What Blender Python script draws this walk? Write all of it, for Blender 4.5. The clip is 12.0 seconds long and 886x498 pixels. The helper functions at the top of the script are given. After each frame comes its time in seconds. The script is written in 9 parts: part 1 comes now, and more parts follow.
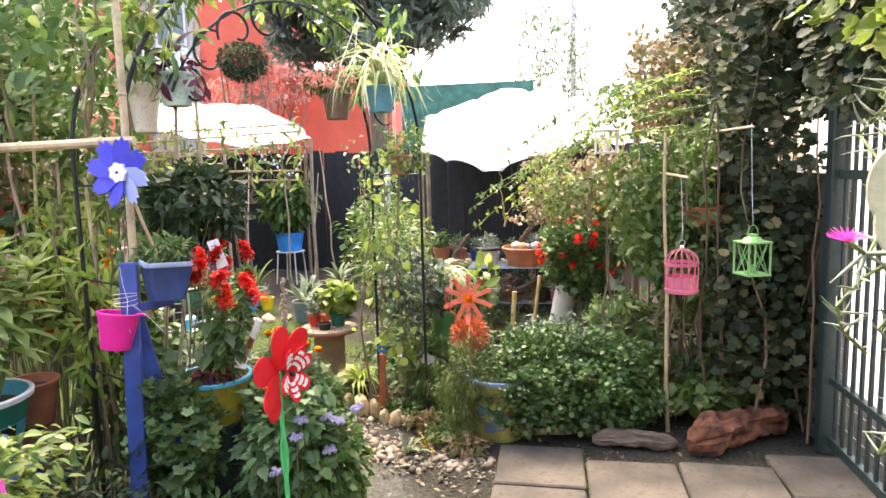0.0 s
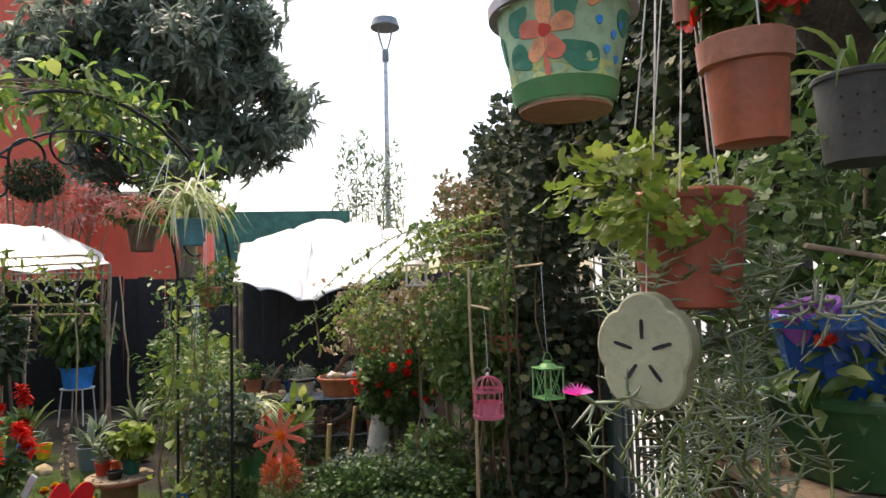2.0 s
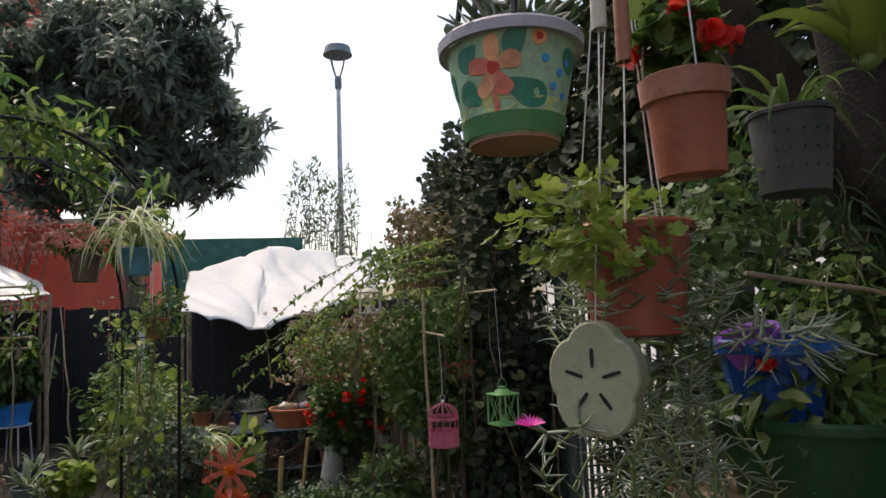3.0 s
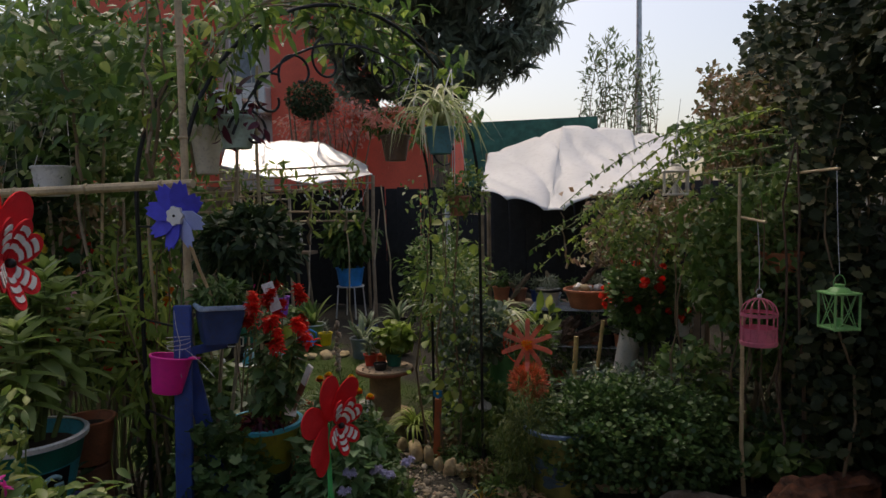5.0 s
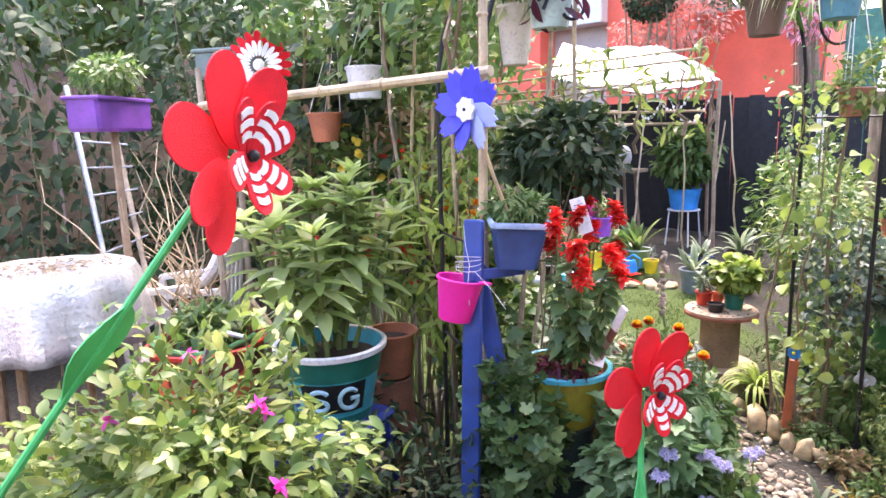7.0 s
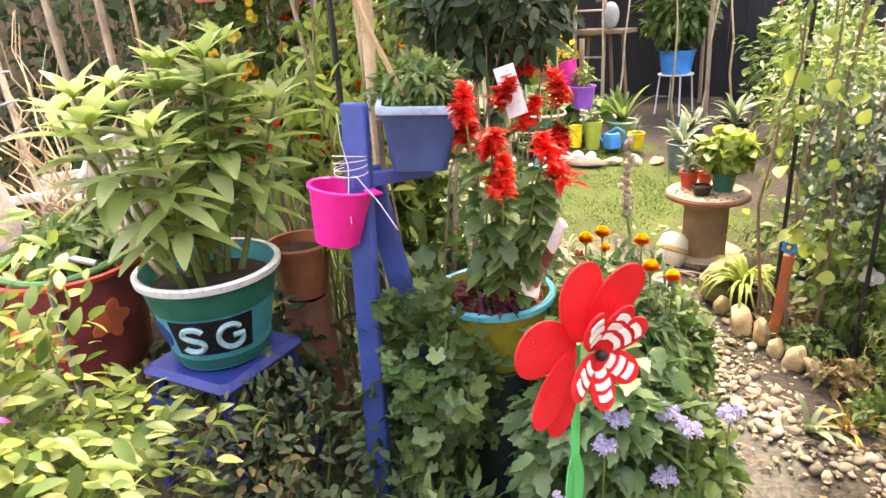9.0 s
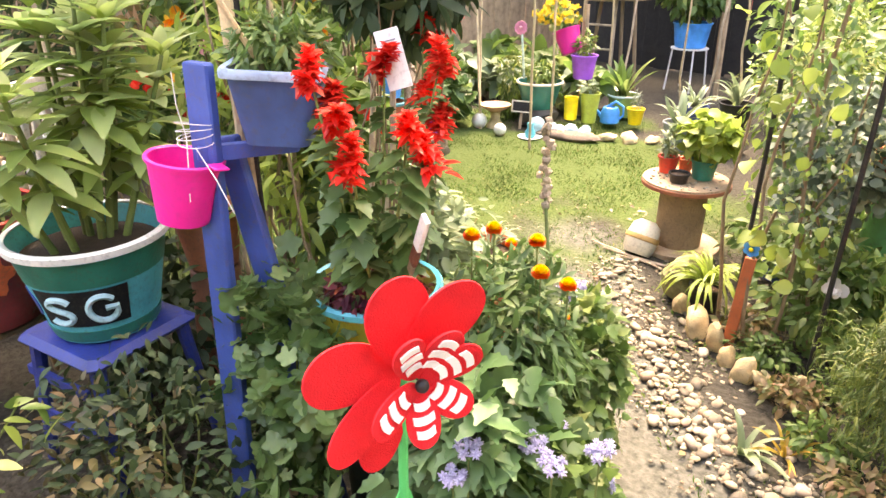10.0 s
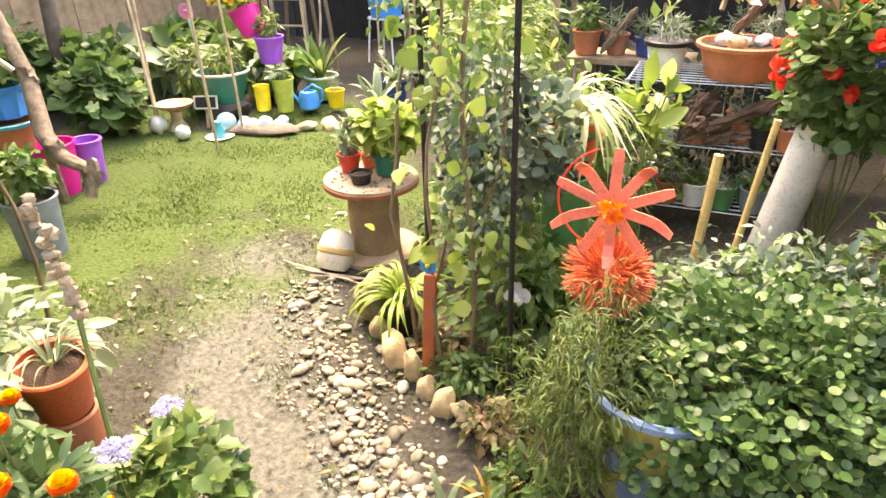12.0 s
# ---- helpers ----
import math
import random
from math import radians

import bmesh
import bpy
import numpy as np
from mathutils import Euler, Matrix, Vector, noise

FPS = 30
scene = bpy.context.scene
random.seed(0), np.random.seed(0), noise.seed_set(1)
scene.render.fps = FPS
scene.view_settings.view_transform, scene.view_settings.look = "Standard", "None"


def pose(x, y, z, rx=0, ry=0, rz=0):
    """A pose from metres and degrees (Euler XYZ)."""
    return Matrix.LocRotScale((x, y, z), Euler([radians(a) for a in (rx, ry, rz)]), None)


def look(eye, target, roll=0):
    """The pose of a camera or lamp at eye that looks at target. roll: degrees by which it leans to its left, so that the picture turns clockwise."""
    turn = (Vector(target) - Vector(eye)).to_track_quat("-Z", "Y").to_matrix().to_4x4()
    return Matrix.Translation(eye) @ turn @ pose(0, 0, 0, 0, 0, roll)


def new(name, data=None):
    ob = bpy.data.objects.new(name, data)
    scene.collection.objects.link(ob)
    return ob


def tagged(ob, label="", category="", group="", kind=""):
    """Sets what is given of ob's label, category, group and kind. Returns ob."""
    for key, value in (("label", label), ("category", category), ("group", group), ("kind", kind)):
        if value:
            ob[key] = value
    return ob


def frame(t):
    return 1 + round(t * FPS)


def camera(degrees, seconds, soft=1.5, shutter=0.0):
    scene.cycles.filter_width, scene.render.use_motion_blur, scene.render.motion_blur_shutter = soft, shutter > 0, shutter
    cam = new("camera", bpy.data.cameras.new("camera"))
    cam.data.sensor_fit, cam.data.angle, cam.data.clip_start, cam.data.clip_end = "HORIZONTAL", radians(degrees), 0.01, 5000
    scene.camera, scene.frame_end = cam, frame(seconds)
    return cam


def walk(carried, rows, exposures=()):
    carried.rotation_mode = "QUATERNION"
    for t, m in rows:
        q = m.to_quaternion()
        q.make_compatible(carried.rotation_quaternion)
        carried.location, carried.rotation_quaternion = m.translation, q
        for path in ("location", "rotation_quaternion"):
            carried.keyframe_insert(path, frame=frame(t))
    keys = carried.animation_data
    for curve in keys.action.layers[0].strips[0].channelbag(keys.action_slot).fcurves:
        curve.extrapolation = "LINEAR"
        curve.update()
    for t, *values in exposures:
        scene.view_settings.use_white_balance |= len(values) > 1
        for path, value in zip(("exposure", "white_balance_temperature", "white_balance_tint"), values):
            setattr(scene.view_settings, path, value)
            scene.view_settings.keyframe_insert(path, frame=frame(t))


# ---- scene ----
cam = camera(67.8, 12.0)
PATH = [
    (0, (0.557, 0.85, 1.592), (0.212, 2.805, 1.343), -1.5),
    (0.5, (0.558, 0.822, 1.61), (0.373, 2.811, 1.513), -1.7),
    (1, (0.57, 0.791, 1.627), (0.535, 2.791, 1.636), -2.5),
    (1.5, (0.579, 0.776, 1.63), (0.645, 2.774, 1.68), -1.7),
    (2, (0.584, 0.769, 1.636), (0.789, 2.755, 1.749), -1.3),
    (2.5, (0.588, 0.762, 1.641), (0.921, 2.727, 1.799), -1.6),
    (2.7, (0.587, 0.756, 1.643), (0.942, 2.714, 1.838), -2.0),
    (4.3, (0.582, 0.851, 1.64), (0.581, 2.851, 1.692), -1.5),
    (4.5, (0.543, 0.853, 1.617), (0.432, 2.85, 1.641), -0.9),
    (5, (0.55, 0.96, 1.632), (0.025, 2.885, 1.488), -1.1),
    (5.5, (0.455, 1.08, 1.572), (-0.352, 2.892, 1.319), -2.0),
    (6, (0.372, 1.22, 1.564), (-0.678, 2.895, 1.258), -1.9),
    (6.5, (0.32, 1.346, 1.547), (-0.895, 2.89, 1.172), -2.3),
    (6.7, (0.315, 1.408, 1.549), (-0.985, 2.884, 1.19), -1.6),
    (8.3, (0.191, 1.87, 1.533), (-1.235, 3.211, 1.12), -2.4),
    (8.5, (0.157, 1.945, 1.517), (-1.228, 3.308, 1.042), -2.3),
    (9, (0.122, 2.089, 1.482), (-1.164, 3.439, 0.758), -3.6),
    (9.5, (0.147, 2.267, 1.466), (-1.179, 3.546, 0.687), -1.6),
    (10, (0.215, 2.459, 1.463), (-1.078, 3.738, 0.631), -0.2),
    (10.5, (0.226, 2.62, 1.451), (-0.935, 3.979, 0.552), -1.5),
    (11, (0.22, 2.825, 1.456), (-0.739, 4.333, 0.558), -0.4),
    (11.5, (0.217, 3.006, 1.466), (-0.582, 4.604, 0.566), -1.0),
    (12, (0.237, 3.145, 1.465), (-0.477, 4.771, 0.546), -1.6),
]
EXPOSURES = [
    (0.0, 3.1, 7400, 17), (0.8, 2.55, 7300, 15), (1.5, 1.95, 7500, 14), (2.5, 1.17, 7000, 11), (4.3, 0.12, 7200, 13), (5.0, 0.2, 7200, 13), (5.5, 1.3, 7200, 18),
    (6.0, 2.65, 6600, 23), (6.7, 3.2, 6500, 26), (8.5, 3.3, 8000, 21), (9.5, 3.8, 8900, 20), (10.5, 3.75, 8700, 18), (12.0, 3.62, 8600, 17),
]
walk(cam, [(t, look(eye, target, roll)) for t, eye, target, roll in PATH], EXPOSURES)

# ---- light ----
SUN_TURN, SUN_HIGH = 30.0, 60.0  # degrees left of +y, degrees above the horizon
world = bpy.data.worlds.new("sky")
scene.world = world
world.use_nodes = True
sky = world.node_tree.nodes.new("ShaderNodeTexSky")
sky.sky_type, sky.sun_disc = "NISHITA", False
sky.sun_elevation, sky.sun_rotation = radians(SUN_HIGH), radians(-SUN_TURN)
sky.air_density, sky.dust_density, sky.ozone_density = 1.0, 4.0, 1.0
world.node_tree.links.new(sky.outputs[0], world.node_tree.nodes["Background"].inputs[0])
world.node_tree.nodes["Background"].inputs[1].default_value = 0.15
sun_data = bpy.data.lights.new("sun", "SUN")
sun_data.energy, sun_data.angle, sun_data.color = 0.5, radians(25), (1.0, 0.94, 0.84)
sun = new("sun", sun_data)
sun_dir = Vector((-math.sin(radians(SUN_TURN)) * math.cos(radians(SUN_HIGH)), math.cos(radians(SUN_TURN)) * math.cos(radians(SUN_HIGH)), math.sin(radians(SUN_HIGH))))
sun.matrix_world = look(sun_dir * 30, (0, 0, 0))


# ---- materials ----
def nodes_of(name):
    m = bpy.data.materials.new(name)
    m.use_nodes = True
    return m, m.node_tree.nodes, m.node_tree.links, m.node_tree.nodes["Principled BSDF"]


def ramp_of(nodes, stops):
    r = nodes.new("ShaderNodeValToRGB")
    while len(r.color_ramp.elements) < len(stops):
        r.color_ramp.elements.new(0.5)
    for e, (p, c) in zip(r.color_ramp.elements, stops):
        e.position, e.color = p, (*c, 1)
    return r


def paint(name, col, rough=0.5, vary=0.25, scale=9.0, metal=0.0, bump=0.15, dirt=0.35, dirt_col=(0.09, 0.075, 0.055)):
    """A painted, plastic, stone or wooden surface with grain, stains and fine relief."""
    m, n, l, b = nodes_of(name)
    co = n.new("ShaderNodeTexCoord")
    n1, n2 = n.new("ShaderNodeTexNoise"), n.new("ShaderNodeTexNoise")
    n1.inputs["Scale"].default_value, n1.inputs["Detail"].default_value = scale, 5
    n2.inputs["Scale"].default_value, n2.inputs["Detail"].default_value = scale * 9, 4
    for k in (n1, n2):
        l.new(co.outputs["Object"], k.inputs["Vector"])
    lo, hi = [c * (1 - vary) for c in col], [min(1, c * (1 + vary)) for c in col]
    r = ramp_of(n, [(0.3, lo), (0.7, hi)])
    l.new(n1.outputs["Fac"], r.inputs[0])
    d = ramp_of(n, [(0.52, (0, 0, 0)), (0.72, (dirt, dirt, dirt))])
    l.new(n2.outputs["Fac"], d.inputs[0])
    mix = n.new("ShaderNodeMixRGB")
    l.new(d.outputs[0], mix.inputs[0])
    l.new(r.outputs[0], mix.inputs[1])
    mix.inputs[2].default_value = (*dirt_col, 1)
    l.new(mix.outputs[0], b.inputs["Base Color"])
    b.inputs["Roughness"].default_value, b.inputs["Metallic"].default_value = rough, metal
    bp = n.new("ShaderNodeBump")
    bp.inputs["Strength"].default_value, bp.inputs["Distance"].default_value = bump, 0.01
    l.new(n2.outputs["Fac"], bp.inputs["Height"])
    l.new(bp.outputs[0], b.inputs["Normal"])
    return m


def leafy(name, a, b_col, c=None, trans=0.35, rough=0.42):
    """Leaves or petals: each takes its own tone between a and b (a few of them c) and lets light through."""
    m, n, l, b = nodes_of(name)
    g = n.new("ShaderNodeNewGeometry")
    stops = [(0.0, a), (0.75, b_col), (1.0, c or b_col)]
    r = ramp_of(n, stops)
    l.new(g.outputs["Random Per Island"], r.inputs[0])
    co, nz = n.new("ShaderNodeTexCoord"), n.new("ShaderNodeTexNoise")
    nz.inputs["Scale"].default_value = 3.0
    l.new(co.outputs["Object"], nz.inputs["Vector"])
    hv = n.new("ShaderNodeHueSaturation")
    rr = ramp_of(n, [(0.3, (0.7, 0.7, 0.7)), (0.7, (1.2, 1.2, 1.2))])
    l.new(nz.outputs["Fac"], rr.inputs[0])
    l.new(rr.outputs[0], hv.inputs["Value"])
    l.new(r.outputs[0], hv.inputs["Color"])
    l.new(hv.outputs[0], b.inputs["Base Color"])
    b.inputs["Roughness"].default_value = rough
    b.inputs["Specular IOR Level"].default_value = 0.15 if rough > 0.8 else 0.5
    t = n.new("ShaderNodeBsdfTranslucent")
    l.new(hv.outputs[0], t.inputs["Color"])
    mx = n.new("ShaderNodeMixShader")
    mx.inputs[0].default_value = trans
    l.new(b.outputs[0], mx.inputs[1])
    l.new(t.outputs[0], mx.inputs[2])
    l.new(mx.outputs[0], n["Material Output"].inputs[0])
    return m


G_MID = leafy("leaf_mid", (0.06, 0.13, 0.028), (0.15, 0.25, 0.06), (0.3, 0.36, 0.12), trans=0.42)
G_FERN = leafy("leaf_fern", (0.055, 0.12, 0.032), (0.13, 0.23, 0.068), (0.25, 0.35, 0.13), trans=0.4)
G_PELA = leafy("leaf_pelargonium", (0.12, 0.2, 0.03), (0.24, 0.33, 0.06), (0.4, 0.44, 0.12), trans=0.45)
# Dark leaf green; on sheltered plants it also carries their shade.
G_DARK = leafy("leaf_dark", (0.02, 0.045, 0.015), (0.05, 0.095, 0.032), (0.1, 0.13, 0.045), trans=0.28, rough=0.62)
G_LIME = leafy("leaf_lime", (0.2, 0.3, 0.05), (0.34, 0.44, 0.09), (0.46, 0.5, 0.14), trans=0.5)
G_YELLOW = leafy("leaf_yellow_green", (0.06, 0.13, 0.025), (0.2, 0.28, 0.06), (0.42, 0.45, 0.14), trans=0.45)
G_GREY = leafy("leaf_grey_green", (0.14, 0.2, 0.1), (0.28, 0.36, 0.2), (0.45, 0.5, 0.36), trans=0.35)
G_DUSTY = leafy("leaf_dusty", (0.05, 0.09, 0.055), (0.13, 0.19, 0.115), (0.26, 0.31, 0.21), trans=0.3)
G_IVY = leafy("leaf_ivy", (0.016, 0.032, 0.012), (0.045, 0.066, 0.023), (0.17, 0.155, 0.07), trans=0.25, rough=0.68)
# Greens set below G_FERN so these leaves carry the shade near the ivy.
G_NAST = leafy("leaf_nasturtium", (0.04, 0.095, 0.026), (0.1, 0.19, 0.055), (0.22, 0.32, 0.11), trans=0.38)
G_RUST = leafy("leaf_rust", (0.1, 0.14, 0.035), (0.26, 0.18, 0.08), (0.45, 0.27, 0.17), trans=0.42)
# Loquat green lifted well above leaf tone to stand for backlit haze.
G_LOQUAT_HAZED = leafy("leaf_loquat_hazed", (0.12, 0.16, 0.12), (0.24, 0.29, 0.21), (0.4, 0.46, 0.36), trans=0.62, rough=0.3)
G_SUCC = leafy("leaf_succulent", (0.15, 0.2, 0.125), (0.34, 0.4, 0.28), (0.45, 0.47, 0.36), trans=0.2, rough=0.5)
G_STRIPE = leafy("leaf_spider", (0.3, 0.4, 0.12), (0.62, 0.64, 0.36), (0.85, 0.84, 0.65), trans=0.45)
G_GRASS = leafy("grass_blade", (0.04, 0.1, 0.018), (0.085, 0.15, 0.03), (0.22, 0.2, 0.09), trans=0.4, rough=0.9)
G_PURPLE = leafy("leaf_purple", (0.05, 0.008, 0.02), (0.14, 0.02, 0.04), (0.25, 0.05, 0.06), trans=0.25)
R_PETAL = leafy("petal_red", (0.84, 0.028, 0.022), (0.93, 0.055, 0.035), (0.95, 0.15, 0.09), trans=0.6)
O_PETAL = leafy("petal_orange", (0.8, 0.12, 0.01), (0.88, 0.36, 0.02), (0.9, 0.6, 0.05), trans=0.35)
Y_PETAL = leafy("petal_yellow", (0.75, 0.5, 0.03), (0.85, 0.65, 0.08), trans=0.3)
M_PETAL = leafy("petal_magenta", (0.8, 0.03, 0.35), (0.85, 0.08, 0.5), trans=0.35)
L_PETAL = leafy("petal_lilac", (0.55, 0.52, 0.74), (0.7, 0.66, 0.86), (0.82, 0.78, 0.92), trans=0.35)
P_PETAL = leafy("petal_pink", (0.8, 0.25, 0.35), (0.85, 0.45, 0.5), trans=0.3)
W_PETAL = leafy("petal_white", (0.7, 0.68, 0.6), (0.85, 0.83, 0.78), trans=0.3)
STEM = paint("stem_green", (0.14, 0.19, 0.05), 0.6)
WOODY = paint("stem_brown", (0.2, 0.14, 0.08), 0.8, bump=0.4)
BARK = paint("bark", (0.16, 0.12, 0.09), 0.9, bump=0.8, scale=14)
DRIFT = paint("driftwood_grey", (0.42, 0.33, 0.23), 0.85, bump=0.6, vary=0.4)
BAMBOO = paint("bamboo_cane", (0.5, 0.38, 0.22), 0.55, vary=0.3)
SOIL = paint("potting_soil", (0.06, 0.035, 0.02), 0.95, bump=0.9, scale=30)
CHIPS = paint("bark_chips", (0.2, 0.06, 0.03), 0.9, bump=0.9, vary=0.6, scale=40)
TERRA = paint("terracotta", (0.5, 0.17, 0.08), 0.75)
BROWN = paint("brown_plastic", (0.42, 0.17, 0.1), 0.45)
PINK = paint("hot_pink_plastic", (0.85, 0.02, 0.3), 0.35, vary=0.08, dirt=0.1)
BLUE = paint("blue_paint", (0.03, 0.075, 0.3), 0.5)
NAVY = paint("navy_paint", (0.02, 0.05, 0.2), 0.45)
SKYBLUE = paint("sky_blue_plastic", (0.03, 0.3, 0.75), 0.35, dirt=0.15)
TURQ = paint("turquoise_paint", (0.05, 0.42, 0.5), 0.4)
GREEN = paint("green_plastic", (0.06, 0.22, 0.07), 0.45)
TEAL = paint("teal_paint", (0.01, 0.17, 0.12), 0.4)
LIMEP = paint("lime_plastic", (0.4, 0.5, 0.08), 0.4)
MINT = paint("pale_green_plastic", (0.42, 0.55, 0.45), 0.45)
WHITE = paint("white_plastic", (0.76, 0.74, 0.7), 0.45, vary=0.06)
CREAM = paint("cream_plastic", (0.66, 0.6, 0.47), 0.5, vary=0.1)
PURPLE = paint("purple_plastic", (0.38, 0.1, 0.6), 0.4, dirt=0.15)
VIOLET = paint("violet_plastic", (0.2, 0.06, 0.34), 0.45)
YELLOWP = paint("yellow_plastic", (0.82, 0.62, 0.02), 0.4, dirt=0.15)
ORANGEP = paint("orange_paint", (0.75, 0.14, 0.05), 0.55)
SALMON = paint("salmon_paint", (0.8, 0.17, 0.1), 0.5, vary=0.25, scale=14)
REDP = paint("red_plastic", (0.6, 0.04, 0.02), 0.4)
FELT = paint("red_felt", (0.8, 0.012, 0.02), 0.9, vary=0.06, dirt=0.05, bump=0.4, scale=40)
WFELT = paint("white_felt", (0.85, 0.83, 0.78), 0.85, vary=0.04, dirt=0.1, scale=40)
BFELT = paint("blue_fabric", (0.07, 0.07, 0.6), 0.7, vary=0.12, dirt=0.05, scale=30)
PALEBLUE = paint("pale_blue_fabric", (0.36, 0.42, 0.75), 0.7, vary=0.08, dirt=0.05)
GSTICK = paint("green_stick", (0.05, 0.5, 0.14), 0.5, vary=0.12, dirt=0.1)
BLACK = paint("black_metal", (0.015, 0.015, 0.016), 0.5, metal=0.3)
GREYP = paint("grey_plastic", (0.2, 0.24, 0.26), 0.5)
METAL = paint("galvanised_metal", (0.5, 0.5, 0.5), 0.4, metal=0.8)
DKGREEN = paint("dark_green_metal", (0.016, 0.035, 0.03), 0.5)
FOIL = paint("silver_foil_cloth", (0.75, 0.76, 0.77), 0.28, metal=0.55, vary=0.12, bump=0.6, scale=6)
TARP = paint("white_tarpaulin", (0.6, 0.6, 0.585), 0.5, vary=0.06, scale=2.5, bump=0.2, dirt=0.12)
STONE = paint("garden_stone", (0.48, 0.37, 0.2), 0.85, vary=0.35, bump=0.4, scale=18)
CONCRETE = paint("concrete", (0.135, 0.12, 0.095), 0.9, vary=0.4, bump=0.5, scale=5)
FENCE = paint("black_stained_boards", (0.018, 0.018, 0.02), 0.75, vary=0.4, bump=0.4)
REDWALL = paint("red_render", (0.85, 0.15, 0.09), 0.85, vary=0.08, scale=2, dirt=0.12)
GREYWALL = paint("beige_render", (0.5, 0.44, 0.4), 0.85, vary=0.1, scale=2, dirt=0.12)
DARKDRIFT = paint("dark_driftwood", (0.11, 0.065, 0.042), 0.85, bump=0.7, vary=0.5)
WOOD = paint("weathered_wood", (0.34, 0.24, 0.15), 0.8, vary=0.35, bump=0.5)
PALEWOOD = paint("pale_carved_wood", (0.36, 0.36, 0.22), 0.6, vary=0.16, bump=0.2, dirt=0.2)
YSTAKE = paint("yellow_wood_stake", (0.6, 0.42, 0.16), 0.7)
STRING = paint("white_string", (0.7, 0.68, 0.62), 0.9)
GLASSY = paint("pale_glass_ball", (0.4, 0.6, 0.64), 0.15, vary=0.35, scale=20, dirt=0.1)


def pebble_mat():
    m, n, l, b = nodes_of("pebble_stone")
    o = n.new("ShaderNodeObjectInfo")
    g = n.new("ShaderNodeNewGeometry")
    add = n.new("ShaderNodeMath")
    add.operation = "ADD"
    l.new(o.outputs["Random"], add.inputs[0])
    l.new(g.outputs["Random Per Island"], add.inputs[1])
    fr = n.new("ShaderNodeMath")
    fr.operation = "FRACT"
    l.new(add.outputs[0], fr.inputs[0])
    r = ramp_of(n, [(0.0, (0.1, 0.085, 0.06)), (0.3, (0.22, 0.18, 0.125)), (0.55, (0.31, 0.25, 0.165)), (0.8, (0.37, 0.33, 0.26)), (1.0, (0.22, 0.13, 0.07))])
    l.new(fr.outputs[0], r.inputs[0])
    nz, co = n.new("ShaderNodeTexNoise"), n.new("ShaderNodeTexCoord")
    nz.inputs["Scale"].default_value = 60
    l.new(co.outputs["Object"], nz.inputs["Vector"])
    hv = n.new("ShaderNodeHueSaturation")
    rr = ramp_of(n, [(0.3, (0.75, 0.75, 0.75)), (0.7, (1.15, 1.15, 1.15))])
    l.new(nz.outputs["Fac"], rr.inputs[0])
    l.new(rr.outputs[0], hv.inputs["Value"])
    l.new(r.outputs[0], hv.inputs["Color"])
    l.new(hv.outputs[0], b.inputs["Base Color"])
    b.inputs["Roughness"].default_value = 0.75
    return m


PEBBLE = pebble_mat()


def ground_mat():
    """Sandy soil, darker litter and turf, mixed by the two painted zones of the ground."""
    m, n, l, b = nodes_of("garden_ground")
    at = n.new("ShaderNodeAttribute")
    at.attribute_name = "zone"
    sep = n.new("ShaderNodeSeparateColor")
    l.new(at.outputs["Color"], sep.inputs[0])
    co = n.new("ShaderNodeTexCoord")
    big, fine = n.new("ShaderNodeTexNoise"), n.new("ShaderNodeTexNoise")
    big.inputs["Scale"].default_value, big.inputs["Detail"].default_value = 2.2, 6
    fine.inputs["Scale"].default_value, fine.inputs["Detail"].default_value = 45, 6
    for k in (big, fine):
        l.new(co.outputs["Object"], k.inputs["Vector"])
    soil = ramp_of(n, [(0.3, (0.024, 0.022, 0.017)), (0.7, (0.06, 0.055, 0.043))])
    sand = ramp_of(n, [(0.3, (0.058, 0.059, 0.048)), (0.7, (0.122, 0.121, 0.102))])
    turf = ramp_of(n, [(0.3, (0.035, 0.062, 0.014)), (0.7, (0.075, 0.1, 0.03))])
    for k in (soil, sand, turf):
        l.new(fine.outputs["Fac"], k.inputs[0])

    def zone(channel):
        a = n.new("ShaderNodeMath")
        a.operation = "MULTIPLY_ADD"
        l.new(big.outputs["Fac"], a.inputs[0])
        a.inputs[1].default_value = 0.9
        l.new(sep.outputs[channel], a.inputs[2])
        k = ramp_of(n, [(0.72, (0, 0, 0)), (0.98, (1, 1, 1))])
        l.new(a.outputs[0], k.inputs[0])
        return k

    m1, m2 = n.new("ShaderNodeMixRGB"), n.new("ShaderNodeMixRGB")
    l.new(zone("Green").outputs[0], m1.inputs[0])
    l.new(soil.outputs[0], m1.inputs[1])
    l.new(sand.outputs[0], m1.inputs[2])
    l.new(zone("Red").outputs[0], m2.inputs[0])
    l.new(m1.outputs[0], m2.inputs[1])
    l.new(turf.outputs[0], m2.inputs[2])
    l.new(m2.outputs[0], b.inputs["Base Color"])
    b.inputs["Roughness"].default_value, b.inputs["Specular IOR Level"].default_value = 0.95, 0.15
    bp = n.new("ShaderNodeBump")
    bp.inputs["Strength"].default_value, bp.inputs["Distance"].default_value = 0.7, 0.02
    l.new(fine.outputs["Fac"], bp.inputs["Height"])
    l.new(bp.outputs[0], b.inputs["Normal"])
    return m


GROUND = ground_mat()


# ---- builders ----
rng = np.random.default_rng(7)


